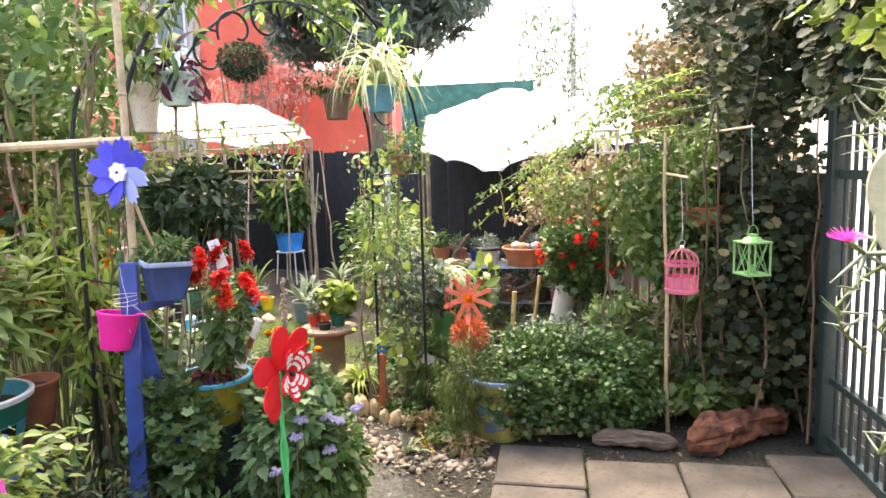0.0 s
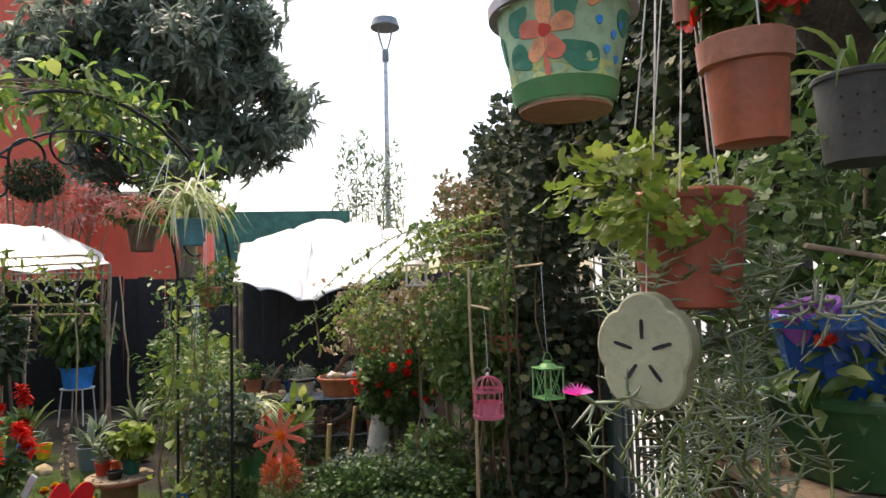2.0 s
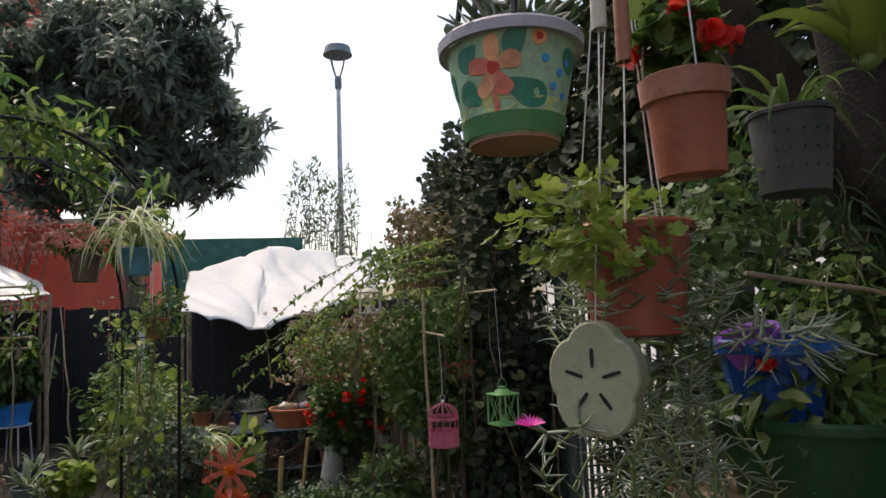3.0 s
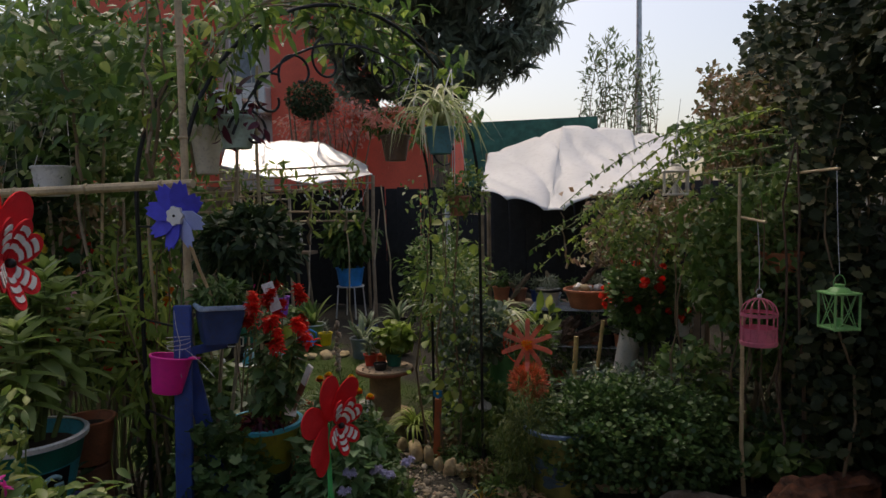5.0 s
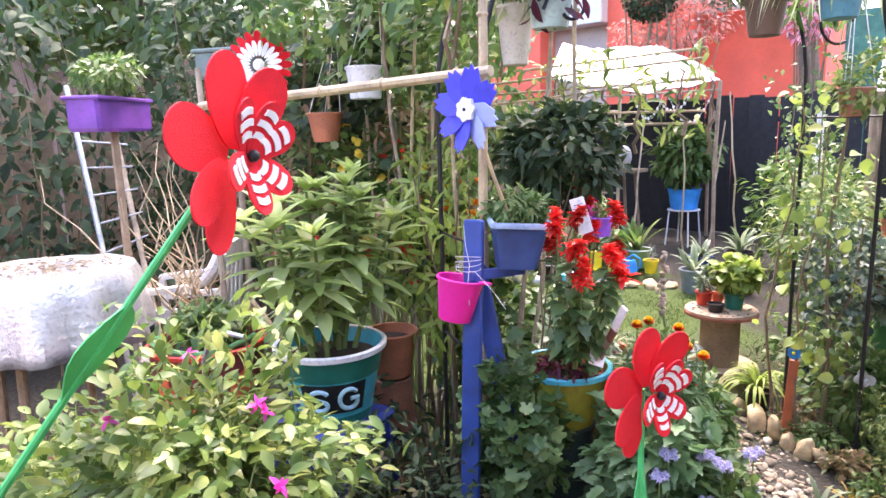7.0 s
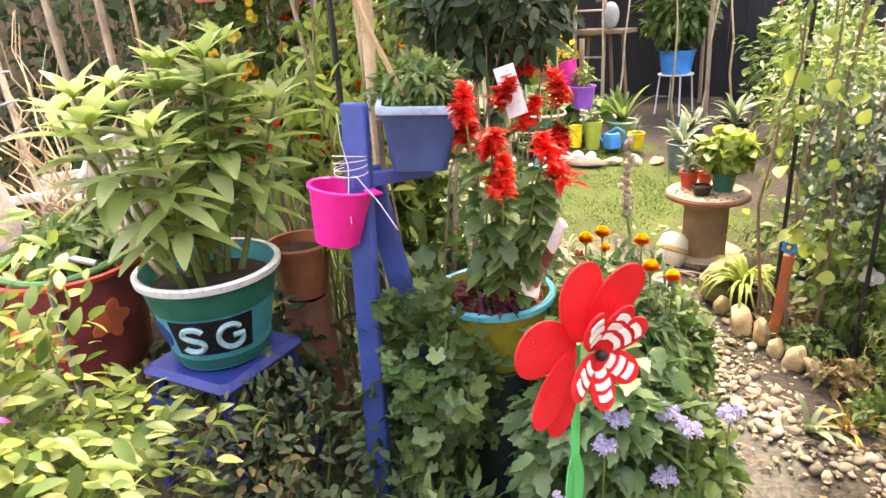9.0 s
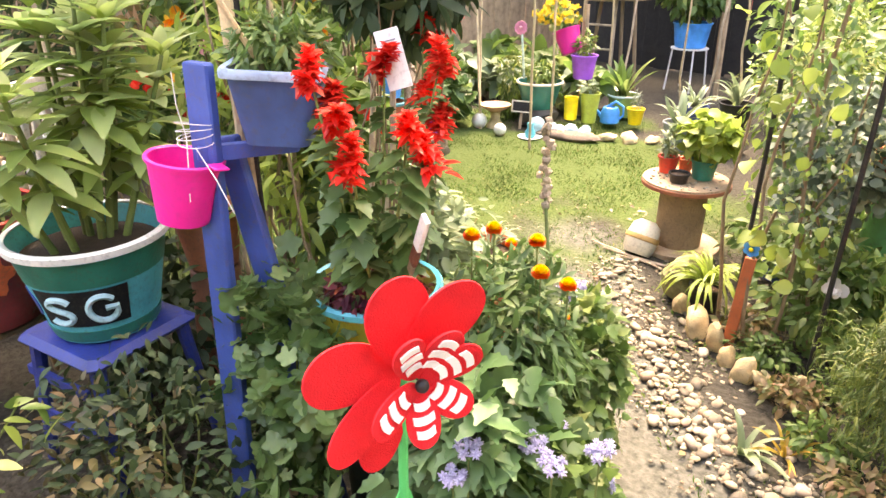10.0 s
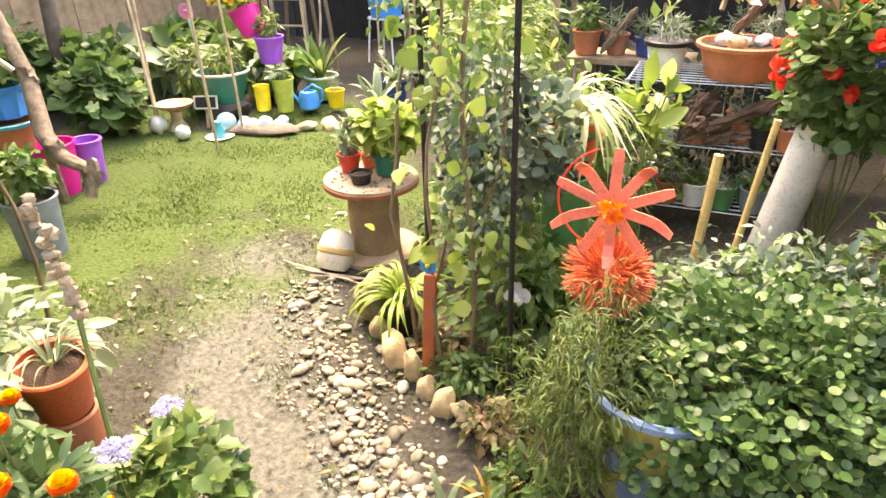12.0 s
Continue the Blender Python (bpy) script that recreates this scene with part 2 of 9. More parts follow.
class MB:
    """Collects vertices and faces of one mesh."""

    def __init__(self):
        self.v, self.f = [], []

    def add(self, v, f):
        k = len(self.v)
        self.v += [tuple(p) for p in v]
        self.f += [tuple(i + k for i in q) for q in f]
        return self

    def box(self, c, s, rot=None, bevel=0.0):
        x, y, z = s[0] / 2, s[1] / 2, s[2] / 2
        b = min(bevel, x * 0.9, y * 0.9)
        ring = [(x - b, -y), (x, -y + b), (x, y - b), (x - b, y), (-x + b, y), (-x, y - b), (-x, -y + b), (-x + b, -y)] if b else [(x, -y), (x, y), (-x, y), (-x, -y)]
        bz, n = min(bevel, z * 0.9), len(ring)
        pts, fs = [], []
        levels = [(-z, 1 - b / max(x, y)), (-z + bz, 1), (z - bz, 1), (z, 1 - b / max(x, y))] if b else [(-z, 1), (z, 1)]
        for h, k in levels:
            pts += [Vector((px * k, py * k, h)) for px, py in ring]
        for i in range(len(levels) - 1):
            for j in range(n):
                fs.append((i * n + j, i * n + (j + 1) % n, (i + 1) * n + (j + 1) % n, (i + 1) * n + j))
        fs += [tuple(reversed(range(n))), tuple(range((len(levels) - 1) * n, len(levels) * n))]
        m = Matrix.Translation(c) @ (rot.to_4x4() if rot else Matrix())
        return self.add([m @ p for p in pts], fs)

    def lathe(self, prof, c=(0, 0, 0), seg=24, wob=0.0, m=None):
        """prof: (radius, height) from the outside's foot up and over."""
        pts, fs, n = [], [], len(prof)
        for r, h in prof:
            for j in range(seg):
                a = 2 * math.pi * j / seg
                rr = r * (1 + wob * math.sin(3 * a + h * 9))
                pts.append(Vector((rr * math.cos(a), rr * math.sin(a), h)))
        for i in range(n - 1):
            for j in range(seg):
                fs.append((i * seg + j, i * seg + (j + 1) % seg, (i + 1) * seg + (j + 1) % seg, (i + 1) * seg + j))
        if prof[0][0] > 1e-4 and prof[-1][0] < 2e-3:
            fs.append(tuple(reversed(range(seg))))
        m = Matrix.Translation(c) @ (m or Matrix())
        return self.add([m @ p for p in pts], fs)

    def tube(self, pts, rad, seg=7):
        pts = [Vector(p) for p in pts]
        n = len(pts)
        rads = [rad] * n if isinstance(rad, (int, float)) else list(rad)
        vs, fs, side = [], [], None
        for i, p in enumerate(pts):
            d = (pts[min(i + 1, n - 1)] - pts[max(i - 1, 0)]).normalized()
            if side is None:
                side = d.orthogonal().normalized()
            side = (side - d * side.dot(d)).normalized()
            up = d.cross(side)
            for j in range(seg):
                a = 2 * math.pi * j / seg
                vs.append(p + (side * math.cos(a) + up * math.sin(a)) * rads[i])
        for i in range(n - 1):
            for j in range(seg):
                fs.append((i * seg + j, i * seg + (j + 1) % seg, (i + 1) * seg + (j + 1) % seg, (i + 1) * seg + j))
        fs += [tuple(reversed(range(seg))), tuple(range((n - 1) * seg, n * seg))]
        return self.add(vs, fs)

    def ball(self, c, r, seg=12, rings=8, squash=(1, 1, 1), lump=0.0, seed=0.0):
        vs, fs = [], []
        for i in range(rings + 1):
            th = math.pi * i / rings
            for j in range(seg):
                a = 2 * math.pi * j / seg
                d = Vector((math.sin(th) * math.cos(a), math.sin(th) * math.sin(a), math.cos(th)))
                k = r * (1 + lump * noise.noise(d * 1.4 + Vector((seed, seed * 2.3, 0))))
                vs.append(Vector(c) + Vector((d.x * squash[0], d.y * squash[1], d.z * squash[2])) * k)
        for i in range(rings):
            for j in range(seg):
                fs.append((i * seg + j, (i + 1) * seg + j, (i + 1) * seg + (j + 1) % seg, i * seg + (j + 1) % seg))
        return self.add(vs, fs)

    def plate(self, outline, thick, m=None):
        """A flat shape from its outline in x and z, with thickness along y."""
        n, m = len(outline), m or Matrix()
        vs = [m @ Vector((x, -thick / 2, z)) for x, z in outline] + [m @ Vector((x, thick / 2, z)) for x, z in outline]
        fs = [tuple(range(n)), tuple(reversed(range(n, 2 * n)))] + [(i, n + i, n + (i + 1) % n, (i + 1) % n) for i in range(n)]
        return self.add(vs, fs)


def mesh(name, v, f, mat, smooth=False):
    me = bpy.data.meshes.new(name)
    me.from_pydata(v, [], f)
    me.materials.append(mat)
    if smooth:
        me.shade_smooth()
    return me


def part(name, mb, mat, parent=None, label="", smooth=False):
    ob = new(name, mesh(name, mb.v, mb.f, mat, smooth))
    ob.parent = parent
    if smooth:
        ob.data.set_sharp_from_angle(angle=radians(38))
    return tagged(ob, label)


def thing(name, label, category, at=(0, 0, 0), group="", kind="", turn=0.0, tilt=(0, 0)):
    ob = new(name)
    ob.empty_display_size = 0.05
    ob.matrix_world = pose(*at, tilt[0], tilt[1], turn)
    return tagged(ob, label, category, group, kind)


# ---- leaves ----
def t_ovate(w=0.5, fold=0.12, droop=0.25, st=4):
    vs, fs = [], []
    for i in range(st + 1):
        u = i / st
        k = w * 0.5 * (math.sin(math.pi * min(1, u * 0.94 + 0.03)) ** 0.75) * (1.15 - 0.4 * u)
        z = -droop * u * u
        vs += [(-k, u, z + fold * k * 2), (0, u, z), (k, u, z + fold * k * 2)]
    for i in range(st):
        fs += [(3 * i, 3 * i + 1, 3 * i + 4, 3 * i + 3), (3 * i + 1, 3 * i + 2, 3 * i + 5, 3 * i + 4)]
    return np.array(vs), np.array(fs)


def t_simple(w=0.55, droop=0.2):
    return np.array([(0, 0, 0), (-w / 2, 0.45, 0.05), (0, 0.5, -0.06), (w / 2, 0.45, 0.05), (0, 1, -droop)]), np.array([(0, 2, 1), (0, 3, 2), (1, 2, 4), (2, 3, 4)])


def t_round(n=9, lobes=0.0, dish=0.15):
    vs = [(0, 0.5, -dish * 0.5)]
    for i in range(n):
        a = 2 * math.pi * (i + 0.5) / n - math.pi / 2
        r = 0.5 * (1 - lobes * (i % 2))
        vs.append((r * math.cos(a), 0.5 + r * math.sin(a), dish * 0.3 * math.sin(2 * a)))
    return np.array(vs), np.array([(0, 1 + i, 1 + (i + 1) % n) for i in range(n)])


def t_strap(w=0.06, arch=0.6, st=6):
    vs, fs = [], []
    for i in range(st + 1):
        u = i / st
        k = w * 0.5 * (1 - u ** 3) + 0.002
        y, z = math.sin(u * (0.9 + arch)) / (0.9 + arch) * 1.1, arch * (u * 0.9 - 1.5 * u * u)
        vs += [(-k, y, z + k * 0.5), (0, y, z), (k, y, z + k * 0.5)]
    for i in range(st):
        fs += [(3 * i, 3 * i + 1, 3 * i + 4, 3 * i + 3), (3 * i + 1, 3 * i + 2, 3 * i + 5, 3 * i + 4)]
    return np.array(vs), np.array(fs)


def t_finger(w=0.12, bend=0.25, st=3):
    vs, fs = [], []
    for i in range(st + 1):
        u = i / st
        k = w * 0.5 * (1 - 0.75 * u * u)
        for j in range(4):
            a = math.pi / 2 * j
            vs.append((k * math.cos(a), u, bend * u * u + k * math.sin(a)))
    for i in range(st):
        for j in range(4):
            fs.append((4 * i + j, 4 * i + (j + 1) % 4, 4 * i + 4 + (j + 1) % 4, 4 * i + 4 + j))
    return np.array(vs), np.array(fs)


def t_lobed(n=30):
    """A round leaf with five rounded lobes and a notch at the stalk."""
    vs = [(0, 0.45, -0.06)]
    for i in range(n):
        a = 2 * math.pi * (i + 0.5) / n - math.pi / 2
        r = 0.5 * (0.62 + 0.38 * abs(math.cos(2.5 * (a - math.pi / 2))) ** 0.7) * (0.6 if i in (0, n - 1) else 1)
        vs.append((r * math.cos(a), 0.45 + r * math.sin(a), 0.05 * math.sin(5 * a)))
    return np.array(vs), np.array([(0, 1 + i, 1 + (i + 1) % n) for i in range(n)])


def t_toothed(w=0.6, st=8):
    """A broad leaf with a toothed edge, folded along its midrib."""
    vs, fs = [], []
    for i in range(st + 1):
        u = i / st
        k = w * 0.5 * (math.sin(math.pi * min(1, u * 0.94 + 0.03)) ** 0.8) * (1.2 - 0.5 * u) * (0.8 if i % 2 else 1.08)
        z = -0.32 * u * u + 0.02 * math.sin(u * 9)
        vs += [(-k, u - (0.03 if i % 2 else -0.02), z + 0.22 * k), (0, u, z), (k, u - (0.03 if i % 2 else -0.02), z + 0.3 * k)]
    for i in range(st):
        fs += [(3 * i, 3 * i + 1, 3 * i + 4, 3 * i + 3), (3 * i + 1, 3 * i + 2, 3 * i + 5, 3 * i + 4)]
    return np.array(vs), np.array(fs)


OVATE, NARROW, SIMPLE, ROUND, LOBED = t_ovate(), t_ovate(0.3, 0.1, 0.35), t_simple(), t_round(), t_round(14, 0.22)
STRAP, FINGER, BLADE, HEART = t_strap(), t_finger(), t_simple(0.12, 0.5), t_ovate(0.95, 0.15, 0.3)


def unit(a):
    return a / np.maximum(np.linalg.norm(a, axis=1, keepdims=True), 1e-6)


def scatter(tmpl, p, d, up, s):
    """Copies of a leaf at points p, pointing along d, faces towards up, of sizes s, as one mesh's vertices and faces."""
    v, f = tmpl
    p, d = np.asarray(p, float), unit(np.asarray(d, float))
    x = unit(np.cross(d, np.asarray(up, float) + 1e-4))
    z = np.cross(x, d)
    s = np.broadcast_to(np.asarray(s, float), (len(p),))[:, None, None]
    out = p[:, None] + s * (v[None, :, :1] * x[:, None] + v[None, :, 1:2] * d[:, None] + v[None, :, 2:] * z[:, None])
    faces = f[None] + (np.arange(len(p)) * len(v))[:, None, None]
    return out.reshape(-1, 3), faces.reshape(-1, f.shape[1])


def leaf_part(name, tmpl, p, d, up, s, mat, parent, label="", smooth=True):
    v, f = scatter(tmpl, p, d, up, s)
    ob = new(name, mesh(name, v.tolist(), f.tolist(), mat, smooth))
    ob.parent = parent
    return tagged(ob, label)


def lumpy(p, freq, seed):
    return np.array([noise.noise(Vector(q) * freq + Vector((seed, 1.7 * seed, -seed))) for q in p])


def cloud(c, r, n, seed=0.0, shell=0.45, lump=0.35):
    """n points in an uneven round mass, most of them near its skin, with their outward directions."""
    d = unit(rng.normal(size=(n, 3)))
    k = (shell + (1 - shell) * rng.random(n) ** 0.5) * (1 + lump * lumpy(d * 1.0, 2.2, seed))
    return np.array(c) + d * k[:, None] * np.array(r), d


def leaf_dirs(out, droop=0.3, wild=0.8):
    n = len(out)
    d = out + wild * rng.normal(size=(n, 3)) * 0.6 + np.array([0, 0, -droop])
    up = out * 0.5 + np.array([0, 0, 1.0]) + 0.5 * rng.normal(size=(n, 3))
    return d, up


def stem_parts(ob, base, tips, rad, mat, bow=0.1):
    for t in tips:
        a, b = Vector(base) + Vector((*(rng.normal(size=2) * 0.02), 0)), Vector(t)
        mid = a.lerp(b, 0.5) + Vector((*(rng.normal(size=2) * bow * (b - a).length), 0.1 * (b - a).length))
        pts = [a.lerp(mid, u).lerp(mid.lerp(b, u), u) for u in (0, 0.2, 0.4, 0.6, 0.8, 1)]
        part("stem", MB().tube(pts, [rad, rad * 0.9, rad * 0.8, rad * 0.7, rad * 0.55, rad * 0.35], 5), mat, ob, smooth=True)


def bush(name, label, c, r, n, tmpl, size, mat, base=None, stems=10, stem_mat=None, srad=0.005, shell=0.4, lump=0.35, droop=0.3, flowers=None, category="plant", group="", at=None, lowcut=-2.0):
    """A leafy plant: stems from its base into an uneven mass of leaves; flowers: (template, count, size, material)."""
    base = base or (c[0], c[1], max(0.0, c[2] - r[2]))
    ob = thing(name, label, category, base, group)
    seed = rng.random() * 50
    b, cc = np.array(base), np.array(c) - np.array(base)
    p, out = cloud(cc, r, n, seed, shell, lump)
    keep = p[:, 2] > lowcut
    p, out = p[keep], out[keep]
    d, up = leaf_dirs(out, droop)
    s = size * (0.6 + 0.7 * rng.random(len(p)))
    leaf_part("foliage", tmpl, p - unit(d) * s[:, None] * 0.5, d, up, s, mat, ob)
    if stems:
        stem_parts(ob, (0, 0, 0), p[rng.choice(len(p), stems)], srad, stem_mat or STEM)
    if flowers:
        ft, fn, fs, fm = flowers
        q, fo = cloud(cc, np.array(r) * 1.04, fn * 3, seed, 0.9, lump)
        q, fo = q[fo[:, 2] > -0.35][:fn], fo[fo[:, 2] > -0.35][:fn]
        for i in range(len(q)):
            dd = fo[i] * 0.5 + unit(rng.normal(size=(9, 3)))
            leaf_part("flower", ft, np.tile(q[i], (9, 1)), dd, np.tile(fo[i], (9, 1)), fs * (0.8 + 0.4 * rng.random(9)), fm, ob)
    return ob


def vine(name, label, lo, hi, n, tmpl, size, mat, stems=14, thr=-0.12, freq=2.2, droop=0.6, category="climbing plant", kind="", face=(0, -1, 0.4), stem_mat=None):
    """Climber over a fence or frame: leaves in a block of space, in clumps with gaps, hung on thin stems."""
    lo, hi = np.array(lo, float), np.array(hi, float)
    mid = np.array([(lo[0] + hi[0]) / 2, (lo[1] + hi[1]) / 2, 0.0])
    ob = thing(name, label, category, mid, kind=kind)
    p = lo + (hi - lo) * rng.random((n * 2, 3))
    seed = rng.random() * 40
    edge = np.min(np.minimum(p - lo, hi - p)[:, [0, 2]] / (hi - lo)[[0, 2]], axis=1)
    p = p[lumpy(p, freq, seed) + 0.5 * np.minimum(edge * 4, 1) - 0.5 > thr - 0.1][:n] - mid
    d = np.array(face) * 0.5 + 0.7 * rng.normal(size=p.shape) + np.array([0, 0, -droop])
    up = np.array(face) + np.array([0, 0, 0.8]) + 0.6 * rng.normal(size=p.shape)
    leaf_part("foliage", tmpl, p, d, up, size * (0.55 + 0.8 * rng.random(len(p))), mat, ob)
    for i in range(stems):
        x, y = rng.uniform(lo[0], hi[0]) - mid[0], rng.uniform(lo[1], hi[1]) - mid[1]
        w = rng.normal(size=2) * 0.05
        pts = [(x + w[0] * math.sin(z * 3.1) + rng.normal() * 0.012, y + w[1] * math.sin(z * 2.3 + 1) + rng.normal() * 0.012, z) for z in np.linspace(0 if lo[2] < 0.95 else lo[2], lo[2] + (hi[2] - lo[2]) * rng.uniform(0.6, 0.95), 10)]
        part("stem", MB().tube(pts, np.linspace(0.009, 0.003, 10), 5), stem_mat or WOODY, ob, smooth=True)
    return ob


def strap_plant(name, label, base, n, length, mat, tmpl=None, rise=(0.5, 1.4), category="plant", group="", width=1.0):
    ob = thing(name, label, category, base, group)
    a = rng.random(n) * 2 * math.pi
    e = rng.uniform(*rise, n)
    d = np.stack([np.cos(a) * np.cos(e), np.sin(a) * np.cos(e), np.sin(e)], 1)
    p = np.stack([np.cos(a), np.sin(a), 0 * a], 1) * 0.012
    leaf_part("leaves", tmpl or STRAP, p, d, np.array([0, 0, 1.0]) + 0.15 * rng.normal(size=(n, 3)), length * (0.6 + 0.5 * rng.random(n)), mat, ob)
    part("crown", MB().ball((0, 0, 0), length * 0.06, 8, 5), STEM, ob, smooth=True)
    return ob


def pot(name, label, at, rt, rb, h, mat, rim=0.012, rim_mat=None, soil=None, seg=28, tilt=(0, 0), turn=0, group="", fill=0.85, category="plant pot", wall=0.006):
    """A turned plant pot with its thickness, rolled rim and soil."""
    ob = thing(name, label, category, at, group, turn=turn, tilt=tilt)
    prof = [(rb * 0.9, 0), (rb, h * 0.02)] + [(rb + (rt - rb) * u, h * u) for u in (0.25, 0.5, 0.75, 0.97)] + [(rt - wall, h * 0.98)]
    prof += [(rb + (rt - rb) * u - wall, h * u) for u in (0.75, 0.3, 0.06)] + [(0.0, h * 0.05)]
    part("body", MB().lathe(prof, seg=seg), mat, ob, smooth=True)
    if rim:
        part("rim", MB().lathe([(rt - wall, h - rim), (rt + rim * 0.5, h - rim * 1.1), (rt + rim * 0.6, h - rim * 0.2), (rt + rim * 0.2, h + 0.002), (rt - wall * 1.1, h - 0.001)], seg=seg), rim_mat or mat, ob, smooth=True)
    if soil is not None:
        k = rb + (rt - rb) * fill - wall
        part("soil", MB().lathe([(k, h * (fill - 0.06)), (k * 0.7, h * fill), (k * 0.3, h * (fill + 0.015)), (0.001, h * (fill + 0.02))], seg=16), soil, ob, smooth=True)
    return ob


def rod(name, label, a, b, r, mat, category="stake", r2=None, bends=0.0, group="", knots=0):
    """A cane, stake or pole between two points, not quite straight."""
    a, b = Vector(a), Vector(b)
    ob = thing(name, label, category, a, group)
    pts = [(b - a) * u + Vector((*(rng.normal(size=2) * bends * (0 if u in (0, 1) else 1)), 0)) for u in np.linspace(0, 1, 7)]
    r2 = r if r2 is None else r2
    part("shaft", MB().tube(pts, [r + (r2 - r) * i / 6 for i in range(7)], 9), mat, ob, smooth=True)
    for i in range(knots):
        u = (i + 0.6) / knots
        q = (b - a) * u
        d = (b - a).normalized() * 0.006
        part("node", MB().tube([q - d, q, q + d], [r * 1.0, r * 1.16, r * 1.0], 9), mat, ob, smooth=True)
    return ob


# ---- the ground, walls and fences ----
def seg_dist(p, a, b):
    a, b = np.array(a), np.array(b)
    t = np.clip(((p - a) @ (b - a)) / ((b - a) @ (b - a)), 0, 1)
    return np.linalg.norm(p - (a + t[:, None] * (b - a)), axis=1)


def path_dist(p):
    """Distance from the middle of the trodden path."""
    return np.minimum(np.minimum(seg_dist(p, (0.5, 3.0), (-0.5, 4.02)), seg_dist(p, (-0.5, 4.02), (-1.2, 4.55))), seg_dist(p, (-1.2, 4.55), (-1.65, 5.35)))


def lawn_in(p):
    """1 inside the lawn, falling to 0 at its edge."""
    q = (p - np.array([-2.85, 5.75])) / np.array([1.65, 1.75])
    k = lumpy(np.c_[p, 0 * p[:, 0]], 1.6, 2.0) * 0.8
    return np.clip(2.15 - 1.5 * np.linalg.norm(q, axis=1) + k, 0, 1)


def make_ground():
    near = np.linspace(-6, 4, 126)
    ax = np.r_[-400, -120, -40, -16, -9, near, 7, 14, 40, 120, 400]
    ay = np.r_[-400, -120, -40, -12, -6, np.linspace(-2, 12, 171), 16, 26, 60, 150, 400]
    x, y = np.meshgrid(ax, ay)
    p = np.stack([x.ravel(), y.ravel()], 1)
    h = np.array([0.022 * noise.noise(Vector((a * 1.7, b * 1.7, 0))) + 0.008 * noise.noise(Vector((a * 9, b * 9, 3))) for a, b in p])
    h[(np.abs(p[:, 0]) > 8) | (p[:, 1] > 13) | (p[:, 1] < -4)] = -0.02
    h -= 0.012 * np.clip(1 - path_dist(p) / 0.35, 0, 1)
    nx, ny = len(ax), len(ay)
    i = (np.arange(ny - 1)[:, None] * nx + np.arange(nx - 1)[None]).ravel()
    ob = new("ground", mesh("ground", np.c_[p, h].tolist(), np.stack([i, i + 1, i + nx + 1, i + nx], 1).tolist(), GROUND, True))
    z = ob.data.color_attributes.new("zone", "FLOAT_COLOR", "POINT")
    sand = np.clip(1.3 - path_dist(p) / 0.36, 0, 1) * 0.68
    worn = np.clip((path_dist(p) - 0.1) / 0.8, 0.3, 1)
    col = np.stack([lawn_in(p) * (0.22 + 0.52 * worn), sand, 0 * sand, 0 * sand + 1], 1)
    z.data.foreach_set("color", col.ravel())
    tagged(ob, "sandy garden soil with a trodden path and worn lawn", "ground", kind="structure")
    return ob


make_ground()


def grass():
    n = 120000
    p = np.stack([rng.uniform(-4.2, 0.0, n), rng.uniform(3.3, 8.0, n)], 1)
    worn = np.clip((path_dist(p) - 0.2) / 0.7, 0.1, 1)  # trodden towards the path
    k = lawn_in(p) * (0.2 + 0.8 * worn) + (0.3 + 0.5 * lumpy(np.c_[p, 0 * p[:, 0]], 4.0, 9.0)) * (path_dist(p) > 0.1) * (path_dist(p) < 0.8)
    clump = lumpy(np.c_[p, 0 * p[:, 0]], 3.0, 5.0) + 0.5 * lumpy(np.c_[p, 0 * p[:, 0]], 8.0, 11.0)
    p = p[(rng.random(n) < k * np.clip(0.68 + 1.8 * clump, 0.08, 1))]
    m = len(p)
    d = np.stack([rng.normal(size=m) * 0.5, rng.normal(size=m) * 0.5, np.ones(m)], 1)
    ob = leaf_part("grass", t_simple(0.16, 0.3), np.c_[p, np.zeros(m) - 0.01], d, rng.normal(size=(m, 3)), rng.uniform(0.012, 0.032, m), G_GRASS, None)
    tagged(ob, "short uneven tufts of lawn grass", "grass", kind="stuff")


grass()


SLAB = paint("weathered_slab", (0.09, 0.078, 0.06), 0.92, vary=0.5, scale=3.2, bump=0.6, dirt=0.6, dirt_col=(0.05, 0.045, 0.03))


def joint_moss():
    """Moss, weeds and crumbs of soil in the joints between the slabs."""
    n = 1500
    p = np.stack([rng.uniform(0.2, 2.0, n), rng.uniform(2.9, 4.5, n), np.full(n, 0.02)], 1)
    snap = rng.random(n) < 0.55
    p[snap, 0] = 0.26 + 0.2 - 0.465 / 2 + 0.465 * np.round((p[snap, 0] - 0.2) / 0.465) + rng.normal(size=snap.sum()) * 0.012
    p = p[(lumpy(p, 2.4, 6.0) > 0.05) & (snap | (p[:, 1] > 4.3))]
    n = len(p)
    ob = leaf_part("joint_moss", t_simple(0.4, 0.3), p, np.stack([rng.normal(size=n), rng.normal(size=n), 0.7 + 0 * p[:, 0]], 1), rng.normal(size=(n, 3)), rng.uniform(0.008, 0.026, n), G_GRASS, None)
    tagged(ob, "moss and small weeds in the joints of the paving", "moss", kind="stuff")


joint_moss()


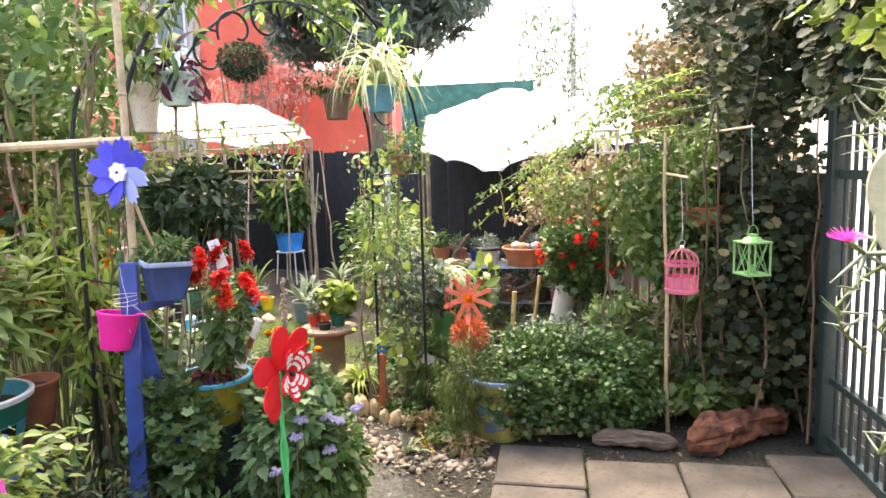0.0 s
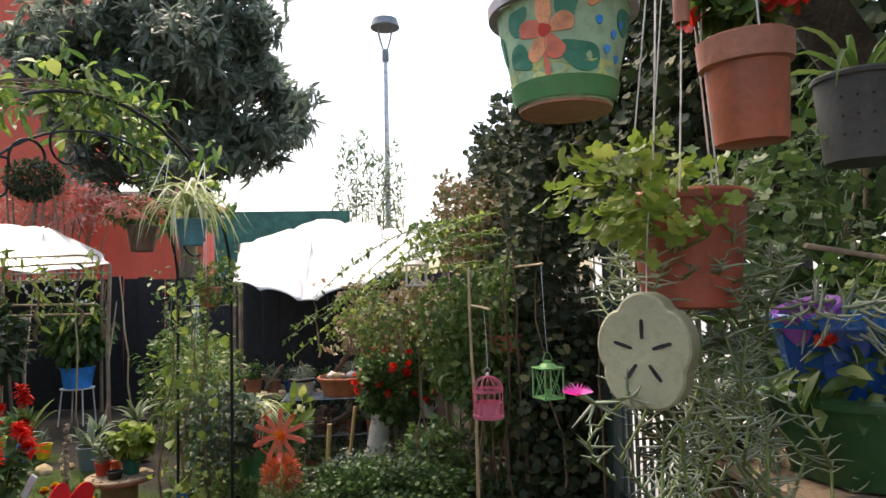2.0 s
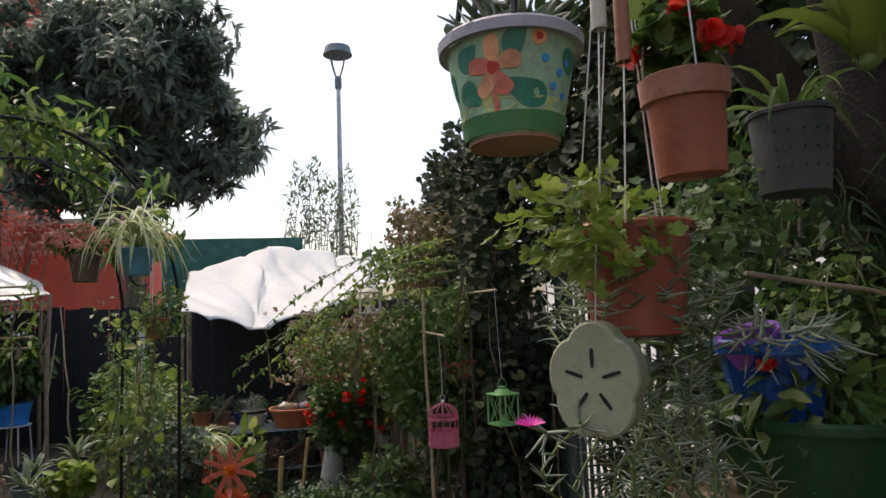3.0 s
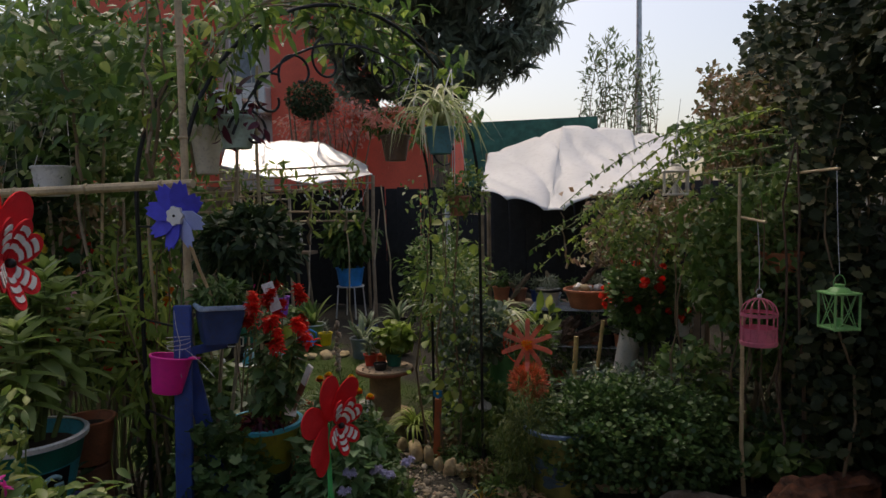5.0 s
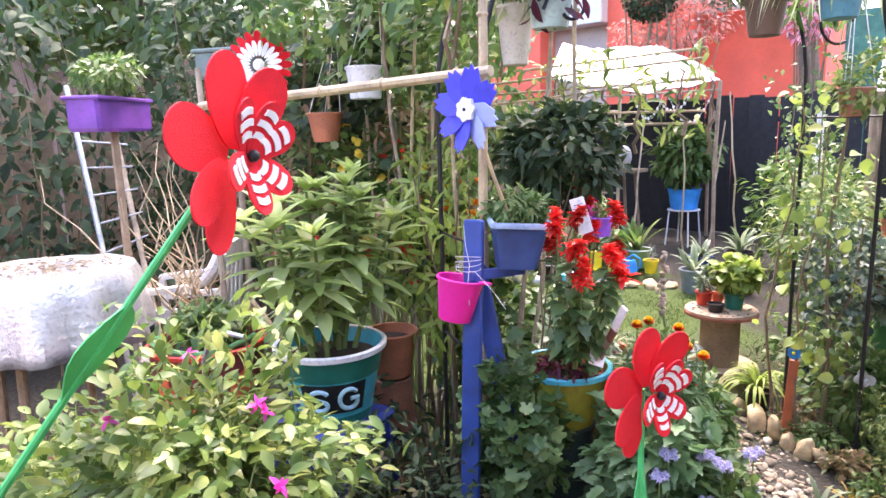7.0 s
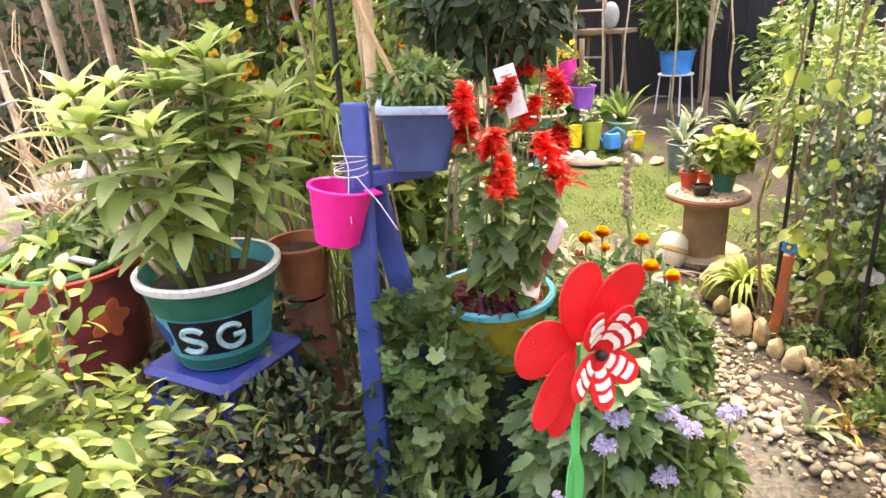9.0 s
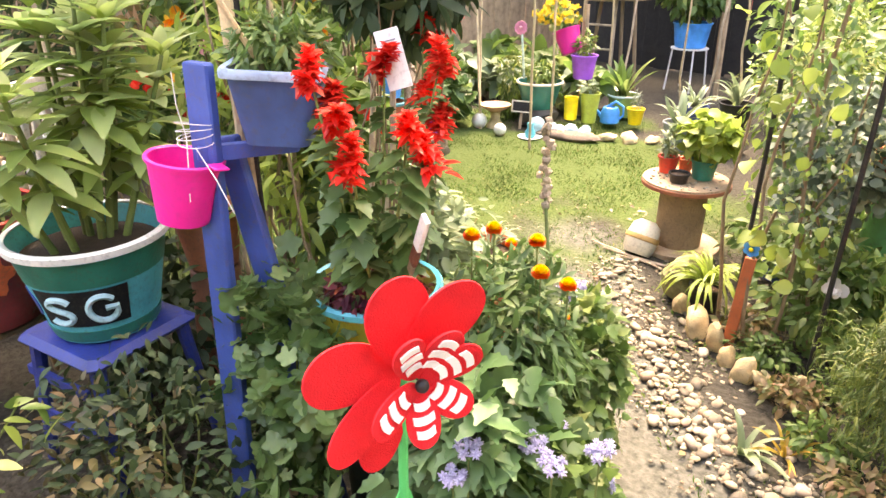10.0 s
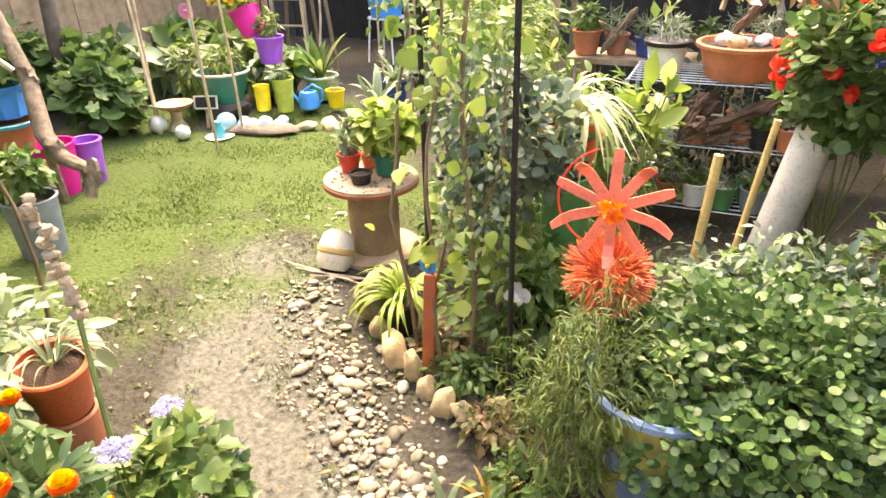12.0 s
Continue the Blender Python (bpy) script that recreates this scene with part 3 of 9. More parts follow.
def paving():
    base = thing("pavement", "worn concrete paving slabs beside the gate", "pavement", (0.2, 3.3, 0), kind="structure")
    for i in range(4):
        for j in range(3):
            if (i, j) in ((0, 2),):
                continue
            s = 0.465
            mb = MB().box((0, 0, 0), (s - 0.012, s - 0.012, 0.045), bevel=0.008)
            ob = part("slab", mb, SLAB, base)
            ob.location = (0.26 + s * i, (1.1, 0.95, 0.97, 1.12)[i] - s * (2 - j) - s / 2 + (s if i == 0 else 0.0), 0.012 + rng.normal() * 0.003)
            ob.rotation_euler = (rng.normal() * 0.006, rng.normal() * 0.006, rng.normal() * 0.01)


paving()


def board_fence(name, label, a, b, h, w, mat, gap=0.006, thick=0.02):
    a, b = Vector((*a, 0)), Vector((*b, 0))
    n = max(1, int((b - a).length / w))
    ang = math.degrees(math.atan2(b.y - a.y, b.x - a.x))
    ob = thing(name, label, "fence", a, kind="structure", turn=ang)
    me = mesh("board", *(lambda m: (m.v, m.f))(MB().box((0, 0, h / 2), (w - gap, thick, h), bevel=0.004)), mat)
    for i in range(n):
        o = new("board", me)
        o.parent, o.location, o.rotation_euler = ob, (w * (i + 0.5), rng.normal() * 0.005, rng.normal() * 0.012), (0, rng.normal() * 0.006, 0)
    for z in (0.35, h - 0.3):
        part("rail", MB().box((w * n / 2, 0.03, z), (w * n, 0.03, 0.07)), mat, ob)
    return ob


board_fence("fence_back", "dark stained board fence at the far end", (-9.5, 10.75), (2.3, 10.75), 1.85, 0.19, FENCE, gap=-0.004)
board_fence("fence_left", "weathered board fence behind the climbers", (-5.4, -2.2), (-5.4, 10.7), 1.9, 0.3, WOOD)
wall = part("wall_east", MB().box((2.04, 7.72, 0.75), (0.12, 6.18, 1.5)).box((2.35, 0.35, 0.75), (0.12, 4.9, 1.5)), CONCRETE)
tagged(wall, "low rendered wall under the ivy", "wall", kind="structure")
wall = part("wall_house", MB().box((-1.5, -2.4, 1.5), (8.0, 0.2, 3.0)), GREYWALL)
tagged(wall, "plain rendered house wall behind the viewer", "wall", kind="structure")


def gate():
    """Metal gate in the side wall, of upright bars in a frame."""
    ob = thing("door_gate", "dark green metal gate with upright bars", "gate", (1.98, 2.95, 0), kind="structure")
    part("gate_post", MB().box((0, 1.62, 0.95), (0.09, 0.09, 1.9), bevel=0.008), DKGREEN, ob)
    part("gate_post", MB().box((0, -0.1, 0.95), (0.09, 0.09, 1.9), bevel=0.008), DKGREEN, ob)
    for z, h in ((0.09, 0.05), (0.42, 0.035), (1.5, 0.045), (1.78, 0.04)):
        part("gate_rail", MB().box((0, 0.76, z), (0.035, 1.6, h), bevel=0.004), DKGREEN, ob)
    bar = MB().box((0, 0, 0.93), (0.018, 0.02, 1.7), bevel=0.003)
    me = mesh("bar", bar.v, bar.f, DKGREEN)
    for i in range(17):
        o = new("bar", me)
        o.parent, o.location = ob, (0, 0.02 + i * 0.093, 0)
    wire = MB()
    for i in range(12):
        wire.tube([(0.02, -0.05, 0.2 + i * 0.135), (0.022, 0.7, 0.195 + i * 0.135), (0.02, 1.56, 0.2 + i * 0.135)], 0.0016, 4)
    part("wire", wire, METAL, ob)


gate()


# ---- far off: house, trees, lamp ----
def house():
    ob = thing("house", "red rendered house with beige bay and white balcony", "house", (-9.53, 17.3, 0))
    part("wall", MB().box((1.86, 1.5, 4.9), (2.0, 3.0, 9.8)), REDWALL, ob, "red rendered wall")
    part("wall", MB().box((-0.05, 1.8, 4.9), (1.8, 3.0, 9.8)), GREYWALL, ob, "beige rendered wall")
    part("wall", MB().box((-3.2, 1.3, 4.9), (4.5, 3.4, 9.8)), REDWALL, ob, "red rendered wall")
    part("wall", MB().box((4.3, 2.2, 2.05), (2.86, 2.6, 4.1)), REDWALL, ob, "low red wing")
    part("roof", MB().box((-0.4, 1.6, 9.9), (7.2, 3.7, 0.2)), CREAM, ob)
    part("balcony", MB().box((-0.1, 0.05, 4.45), (1.9, 0.7, 0.7), bevel=0.03), WHITE, ob, "white balcony parapet")
    w = part("window", MB().box((-0.1, 0.29, 5.6), (0.9, 0.06, 1.3)), WHITE, ob)
    part("pane", MB().box((-0.1, 0.25, 5.6), (0.75, 0.03, 1.15)), GREYP, w)
    part("ledge", MB().box((3.6, 0.75, 4.15), (4.4, 0.25, 0.1)), CREAM, ob, "pale coping")


house()


def rosette_tree(name, label, base, c, r, n, size, mat, trunk_r=0.22, lump=0.5, gap=-1.0):
    ob = thing(name, label, "tree", base)
    cc = np.array(c) - np.array(base)
    mb = MB().tube([(0, 0, 0), (0.1, 0, cc[2] * 0.35), (cc[0] * 0.5, cc[1] * 0.5, cc[2] * 0.65), (cc[0], cc[1], cc[2])], [trunk_r, trunk_r * 0.8, trunk_r * 0.6, trunk_r * 0.35], 10)
    seed = rng.random() * 30
    tips, out = cloud(cc, r, n, seed, 0.55, lump)
    keep = lumpy(tips, 1.1, seed) > gap
    tips, out = tips[keep], out[keep]
    n = len(tips)
    for t in tips[:: max(1, n // 40)]:
        s = Vector((cc[0] * 0.6, cc[1] * 0.6, cc[2] * 0.7))
        mb.tube([s, s.lerp(Vector(t), 0.5) + Vector((0, 0, 0.15)), Vector(t)], [trunk_r * 0.3, trunk_r * 0.17, trunk_r * 0.05], 5)
    part("trunk", mb, BARK, ob, smooth=True)
    k = 10
    p = np.repeat(tips, k, 0) + rng.normal(size=(n * k, 3)) * size * 0.12
    o = np.repeat(out, k, 0)
    d = unit(rng.normal(size=p.shape)) + o * 0.7 + np.array([0, 0, -0.1])
    leaf_part("crown", NARROW, p, d, o + np.array([0, 0, 1.0]), size * (0.6 + 0.6 * rng.random(len(p))), mat, ob)
    return ob


rosette_tree("loquat_tree", "large loquat tree, its long dark leaves lightened for haze", (-3.3, 14.8, 0), (-3.35, 14.4, 5.95), (2.75, 1.7, 2.05), 3300, 0.29, G_LOQUAT_HAZED, lump=0.6, gap=-0.2)
for i in range(4):
    x = 0.05 + 0.3 * i
    bush("olive_shrub", "upright thin grey-green shrub beyond the fence", (x, 12.9 + 0.2 * (i % 2), 3.5 + 0.25 * math.sin(i * 2.1)), (0.24, 0.24, 0.95), 330, NARROW, 0.11, G_GREY, base=(x, 12.9, 0), stems=9, stem_mat=WOODY, srad=0.012, droop=-0.5, category="shrub", group="shrubs beyond the fence")
bush("blossom_shrub", "pink blossoming shrub in front of the house", (-2.6, 12.3, 3.0), (0.5, 0.4, 0.4), 500, SIMPLE, 0.1, P_PETAL, base=(-2.6, 12.3, 0), stem_mat=WOODY, srad=0.02, category="shrub")
bush("blossom_shrub", "coral blossoming shrub in front of the house", (-4.6, 12.2, 3.1), (1.1, 0.4, 0.5), 900, SIMPLE, 0.1, leafy("petal_coral", (0.7, 0.25, 0.18), (0.85, 0.42, 0.32)), base=(-4.6, 12.2, 0), stem_mat=WOODY, srad=0.02, category="shrub")
bush("round_bush", "dark clipped round bush in a high planter", (-4.85, 11.9, 3.5), (0.46, 0.42, 0.36), 2800, SIMPLE, 0.065, G_DARK, base=(-4.85, 11.9, 0), stem_mat=WOODY, srad=0.03, stems=6, lump=0.1, category="shrub")
screen = part("fence_screen", MB().box((-1.0, 12.4, 1.5), (2.3, 0.05, 3.0)), paint("dull_green_screen", (0.05, 0.17, 0.12), 0.7, vary=0.3))
tagged(screen, "dull green windbreak screen beyond the sheds", "fence", kind="structure")


def street_lamp():
    ob = thing("street_lamp", "grey street lamp with a flat lantern head", "street lamp", (0.97, 19.3, 0))
    part("pole", MB().tube([(0, 0, 0), (0, 0, 4), (0, 0, 8.3)], [0.1, 0.085, 0.06], 12), METAL, ob, smooth=True)
    part("collar", MB().lathe([(0.08, 8.05), (0.1, 8.1), (0.1, 8.38), (0.07, 8.42), (0, 8.42)], seg=14), GREYP, ob, smooth=True)
    for a in (0, 90, 180, 270):
        x, y = math.cos(radians(a + 45)), math.sin(radians(a + 45))
        part("bracket", MB().tube([(x * 0.06, y * 0.06, 8.35), (x * 0.2, y * 0.2, 8.7), (x * 0.3, y * 0.3, 9.05)], 0.018, 6), GREYP, ob, smooth=True)
    part("lantern_head", MB().lathe([(0.3, 9.0), (0.42, 9.05), (0.36, 9.28), (0.1, 9.33), (0, 9.33)], seg=20), GREYP, ob, smooth=True)


street_lamp()


def tarp(name, label, front, back, mat, nx=30, ny=14, seed=0.0, folds=0.05):
    """A sheet hung over a low shed between two uneven edges, with folds, on posts."""
    o = Vector((*front[0][:2], 0))
    ob = thing(name, label, "shed roof", o)

    def along(e, u):
        k = min(int(u * (len(e) - 1)), len(e) - 2)
        w = u * (len(e) - 1) - k
        w = w * w * (3 - 2 * w)
        return Vector(e[k]).lerp(Vector(e[k + 1]), w) - o

    vs, fs = [], []
    for i in range(nx + 1):
        for j in range(ny + 1):
            u, v = i / nx, j / ny
            p = along(front, u).lerp(along(back, u), v)
            p.z += noise.noise(Vector((u * 3.5 + seed, v * 2.2, 0))) * folds + noise.noise(Vector((u * 11, v * 4 + seed, 2))) * folds * 0.35
            p.z += 0.1 * math.sin(math.pi * v) * math.sin(3.1 * u + seed) * folds * 8
            p.z -= folds * 0.9 * (1 - abs(noise.noise(Vector((u * 7 + v * 2.5, v * 1.2, seed)))) * 2) ** 6
            vs.append(p)
    for i in range(nx):
        for j in range(ny):
            k = i * (ny + 1) + j
            fs.append((k, k + ny + 1, k + ny + 2, k + 1))
    sheet = part("sheet", MB().add(vs, fs), mat, ob, smooth=True)
    sheet.modifiers.new("thick", "SOLIDIFY").thickness = 0.006
    for q in (along(front, 0), along(front, 1), along(back, 0), along(back, 1)):
        part("post", MB().tube([(q.x, q.y, 0), (q.x * 0.99, q.y, q.z * 0.5), (q.x, q.y, q.z)], 0.025, 8), WOOD, ob, smooth=True)
    return ob


tarp("shed", "low shed under a sagging white tarpaulin", [(-0.72, 7.0, 1.72), (-0.1, 7.0, 1.57), (0.62, 7.0, 1.73), (1.25, 7.05, 2.02)], [(-0.97, 8.6, 2.18), (-0.1, 8.6, 2.45), (0.67, 8.6, 2.37), (1.45, 8.6, 2.25)], TARP, nx=70, ny=30, seed=3.0)
tarp("shed", "dark lean-to under a silvery sheet roof", [(-5.0, 9.3, 2.2), (-4.35, 9.3, 2.05), (-3.57, 9.3, 1.94), (-2.68, 9.3, 2.0)], [(-5.5, 10.4, 2.8), (-4.9, 10.4, 2.66), (-3.98, 10.4, 2.6), (-3.2, 10.4, 2.2)], FOIL, nx=60, ny=24, seed=8.0, folds=0.035)
board_fence("shed_back", "dark boards closing the shed", (-0.9, 8.5), (1.5, 8.5), 1.7, 0.19, FENCE)


# ---- beyond the fences ----
# Pale ground and white wall, both added to make the gate opening bright.
street = part("pavement_street", MB().box((4.2, 4.0, -0.01), (3.4, 30.0, 0.06)), paint("pale_street", (0.5, 0.48, 0.45), 0.9, vary=0.12))
tagged(street, "pale street surface added to brighten the gate", "pavement", kind="structure")
wall = part("wall_backdrop", MB().box((6.2, 4.0, 2.2), (0.3, 26.0, 4.4)), paint("white_backdrop", (0.78, 0.77, 0.74), 0.85, vary=0.06, scale=2, dirt=0.08))
tagged(wall, "white wall added across the street to brighten the gate", "wall", kind="structure")
wall = part("wall_neighbour", MB().box((-8.2, 3.6, 1.5), (0.3, 7.0, 3.0)), paint("pink_render", (0.55, 0.4, 0.36), 0.85, vary=0.1, scale=2))
tagged(wall, "dull pink neighbouring wall behind the hedge", "wall", kind="structure")
rosette_tree("broadleaf_tree", "leafy tree beyond the side fence", (-6.8, 4.6, 0), (-6.7, 4.5, 3.5), (1.5, 1.9, 1.2), 750, 0.2, G_MID, 0.1)
rosette_tree("broadleaf_tree", "leafy tree beyond the side fence", (-7.0, 8.6, 0), (-6.9, 8.5, 3.3), (1.3, 1.6, 1.1), 600, 0.2, G_MID, 0.1)


def litter():
    n = 1500
    p = np.stack([rng.uniform(-2.2, 1.6, n), rng.uniform(2.9, 6.0, n), np.full(n, 0.012)], 1)
    p = p[(path_dist(p[:, :2]) > 0.1) | (rng.random(n) < 0.4)]
    n = len(p)
    ob = leaf_part("leaf_litter", SIMPLE, p, rng.normal(size=(n, 3)) * np.array([1, 1, 0.2]), np.array([0, 0, 1.0]) + 0.3 * rng.normal(size=(n, 3)), rng.uniform(0.012, 0.045, n), leafy("dead_leaf", (0.08, 0.055, 0.03), (0.2, 0.14, 0.075), (0.3, 0.24, 0.1), trans=0.15), None)
    tagged(ob, "fallen leaves and bits on the soil", "leaf litter", kind="stuff")


litter()


def weeds():
    """Clover-like weeds in patches beside the path and on the worn lawn."""
    n = 6000
    p = np.stack([rng.uniform(-3.6, 0.2, n), rng.uniform(3.2, 7.2, n)], 1)
    k = lumpy(np.c_[p, 0 * p[:, 0]], 2.6, 14.0)
    p = p[(k > 0.1) & (path_dist(p) > 0.12)]
    n = len(p)
    d = np.stack([rng.normal(size=n), rng.normal(size=n), 0.5 + 0.4 * rng.random(n)], 1)
    ob = leaf_part("weeds", t_ovate(0.6, 0.1, 0.3, 2), np.c_[p, np.full(n, 0.002)], d, np.tile((0, 0, 1.0), (n, 1)), rng.uniform(0.01, 0.026, n), G_GRASS, None)
    tagged(ob, "low clover-like weeds in the worn turf", "weeds", kind="stuff")


weeds()


# ---- hedges and climbers ----
vine("ivy_hedge", "dense dark ivy hanging over the side wall", (1.45, 4.66, 0.1), (1.97, 7.2, 3.0), 17000, LOBED, 0.06, G_IVY, stems=26, thr=-0.5)
vine("ivy_hedge", "dark ivy arching over the gate", (1.65, 2.6, 1.8), (2.45, 4.9, 3.1), 16000, LOBED, 0.058, G_IVY, stems=4, thr=-0.55, face=(-1, 0, 0.2))
# This ivy takes the dark green so the colour itself gives the shade.
vine("ivy_hedge", "ivy behind the hanging pots, coloured dark for its shade", (1.75, -1.2, 0.3), (2.3, 2.75, 2.9), 12000, LOBED, 0.055, G_DARK, stems=16, thr=-0.3, face=(-1, 0, 0.2))
vine("bramble_shrub", "rust and green leaved shrub rising beside the ivy", (1.05, 5.6, 1.75), (1.85, 6.6, 2.5), 3200, SIMPLE, 0.06, G_RUST, stems=12, thr=-0.15)
vine("bramble_shrub", "arching rust-tipped shrub over the shelves", (0.15, 5.3, 1.16), (1.5, 6.1, 1.72), 3200, SIMPLE, 0.05, G_RUST, stems=16, thr=-0.02, freq=3.0)
vine("climber", "green climber behind the bird cage", (0.85, 4.9, 0.5), (1.6, 5.6, 2.1), 3800, SIMPLE, 0.065, G_MID, stems=16, thr=-0.1)
vine("trellis_climber", "climber with bright heart-shaped leaves on the arch foot", (-0.75, 4.7, 0.3), (-0.3, 5.2, 2.1), 95, HEART, 0.058, G_LIME, stems=2, thr=-0.1)
vine("trellis_climber", "small-leaved climber around the arch foot", (-0.75, 4.75, 0.3), (-0.3, 5.3, 1.9), 1000, SIMPLE, 0.036, G_MID, stems=2, thr=-0.1)
vine("trellis_climber", "dusty grey-leaved climber on the arch foot", (-0.6, 4.9, 0.5), (-0.32, 5.3, 1.2), 800, OVATE, 0.036, G_DUSTY, stems=2, thr=-0.1)
vine("vine_hedge", "tall leafy climber over bamboo frames", (-3.9, 3.8, 0.9), (-1.75, 4.45, 2.35), 5200, OVATE, 0.075, G_MID, stems=22, thr=-0.1)
vine("vine_hedge", "rust-tinged climber tangled in the bamboo frames", (-3.4, 3.6, 0.8), (-1.7, 4.0, 1.75), 1700, OVATE, 0.06, G_RUST, stems=10, thr=0.0, freq=3.0)
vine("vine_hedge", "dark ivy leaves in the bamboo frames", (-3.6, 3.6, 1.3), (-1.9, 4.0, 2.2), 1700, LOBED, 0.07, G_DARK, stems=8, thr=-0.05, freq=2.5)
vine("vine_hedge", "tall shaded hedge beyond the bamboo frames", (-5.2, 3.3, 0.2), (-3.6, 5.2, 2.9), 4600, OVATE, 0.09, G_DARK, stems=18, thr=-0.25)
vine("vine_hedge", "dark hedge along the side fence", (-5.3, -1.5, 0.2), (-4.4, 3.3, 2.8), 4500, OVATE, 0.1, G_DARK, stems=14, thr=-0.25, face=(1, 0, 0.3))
rosette_tree("orange_tree", "leafy green fruit tree beyond the bamboo frames", (-4.9, 7.0, 0), (-4.85, 6.9, 2.75), (0.85, 0.7, 0.75), 520, 0.13, G_MID, 0.07)
bush("undergrowth", "low mixed leaves in the bed behind the rocks", (-0.25, 5.15, 0.2), (0.38, 0.3, 0.22), 900, OVATE, 0.06, G_MID, base=(-0.25, 5.15, 0), lump=0.6)


# ---- pinwheels ----
def petal_outline(l, w, n=14, tip=1.0):
    return [(w / 2 * math.sin(2 * math.pi * i / n) * (0.75 + 0.25 * (1 - math.cos(2 * math.pi * i / n)) * tip), l * (1 - math.cos(2 * math.pi * i / n)) / 2) for i in range(n)]


def facing(at, az, tip=0):
    """A frame whose -y axis looks along the compass angle az (degrees from +x)."""
    return pose(*at, tip, 0, az + 90)


def felt_pinwheel(at, az, size, spin, foot, label, leaf_at=0.45, stick_r=0.008, leaf_w=0.13):
    ob = new("pinwheel")
    ob.matrix_world = facing(at, az)
    tagged(ob, label, "pinwheel", "red pinwheels")
    for i, a in enumerate((-10, 34, -72, -122, -156)):
        a += spin
        m = pose(0, 0.012 + 0.004 * i, 0, 8 * (i % 2) - 4, a, 0) @ pose(0, 0, size * 0.05, 10)
        part("petal", MB().plate(petal_outline(size * 0.68, size * (0.42 if i < 3 else 0.3), 36), 0.004, m), FELT, ob, "plain red felt petal")
    for i, a in enumerate((-20, 30, 64, 130, -178, -112)):
        m2 = pose(0, -0.012 - 0.003 * (i % 3), 0, 0, a + spin, 0) @ pose(0, 0, size * 0.02, 20)
        inner = part("petal", MB().plate(petal_outline(size * 0.42, size * 0.23, 28), 0.004, m2), FELT, ob, "red petal with white stripes")
        for z, w in ((0.13, 0.11), (0.22, 0.15), (0.31, 0.13)):
            z, w, k = z * size, w * size, 0.026 * size
            arc = [(w / 2 * u, z + 0.018 * size * (1 - u * u)) for u in (-1, -0.5, 0, 0.5, 1)]
            out = [(x, y - k) for x, y in arc] + [(x, y + k) for x, y in reversed(arc)]
            part("stripe", MB().plate(out, 0.003, m2 @ pose(0, -0.004, 0)), WFELT, inner, "white felt stripe")
    part("hub", MB().ball((0, -0.03, 0), size * 0.045, 12, 8), BLACK, ob, smooth=True)
    inv = ob.matrix_world.inverted()
    p0, p1 = Vector((0, 0.03, 0)), inv @ Vector(foot)
    part("stick", MB().tube([p0, p0.lerp(p1, 0.5), p1], [stick_r, stick_r * 1.1, stick_r * 1.2], 8), GSTICK, ob, smooth=True)
    q = p0.lerp(p1, leaf_at)
    d = (p1 - p0).normalized()
    for s in (-1, 1):
        side = Vector((s, 0, 0))
        pts = [q + d * u * size * 0.95 - d * size * 0.9 + side * size * leaf_w * math.sin(math.pi * u) * (1.2 - u) for u in np.linspace(0, 1, 9)]
        back = [q + d * u * size * 0.95 - d * size * 0.9 for u in np.linspace(1, 0, 9)]
        mb = MB()
        v = pts + back[1:-1]
        n = len(v)
        mb.add([Vector((c.x, c.y - 0.002, c.z)) for c in v] + [Vector((c.x, c.y + 0.002, c.z)) for c in v], [tuple(range(n)), tuple(reversed(range(n, 2 * n)))] + [(i, n + i, n + (i + 1) % n, (i + 1) % n) for i in range(n)])
        part("leaf", mb, GSTICK, ob, "green felt leaf")
    return ob


felt_pinwheel((-0.41, 3.01, 0.87), -12, 0.245, 0, (-0.4, 2.96, 0.0), "red felt flower pinwheel with white stripes among ageratum", leaf_at=0.5)
felt_pinwheel((-0.85, 2.158, 1.508), 22, 0.27, 0, (-1.5, 1.2, 0.0), "large red felt flower pinwheel on a leaning green stick", leaf_at=0.31, leaf_w=0.3)


def blue_pinwheel():
    ob = new("pinwheel")
    ob.matrix_world = facing((-0.94, 2.93, 1.6), -92)
    tagged(ob, "blue fabric flower pinwheel with a white centre", "pinwheel")
    for i in range(8):
        l, w = 0.128, 0.07
        out = [(-w * 0.25, 0.0), (-w / 2, l * 0.55), (-w * 0.3, l * 0.9), (-w * 0.12, l * 0.86), (0, l), (w * 0.14, l * 0.87), (w * 0.3, l * 0.93), (w / 2, l * 0.55), (w * 0.25, 0.0)]
        m = pose(0, 0.004 * (i % 2), 0, 0, 45 * i + 12, 0) @ pose(0, 0, 0, 8, 0, 14)
        part("petal", MB().plate(out, 0.003, m), PALEBLUE if i in (2, 3) else BFELT, ob, "pale blue petal" if i in (2, 3) else "")
    disc = [(0.032 * (1 + 0.1 * math.cos(7 * a)) * math.cos(a), 0.032 * (1 + 0.1 * math.cos(7 * a)) * math.sin(a)) for a in np.linspace(0, 2 * math.pi, 42, endpoint=False)]
    c = part("centre", MB().plate(disc, 0.012, pose(0, -0.012, 0)), WFELT, ob, "white scalloped centre")
    part("bead", MB().ball((0, -0.02, 0), 0.005, 8, 6), BLACK, c, smooth=True)
    part("stick", MB().tube([(0, 0.01, 0), (0.0, 0.1, -0.19), (0.0, 0.2, -0.37)], 0.006, 7), BAMBOO, ob, smooth=True)


blue_pinwheel()


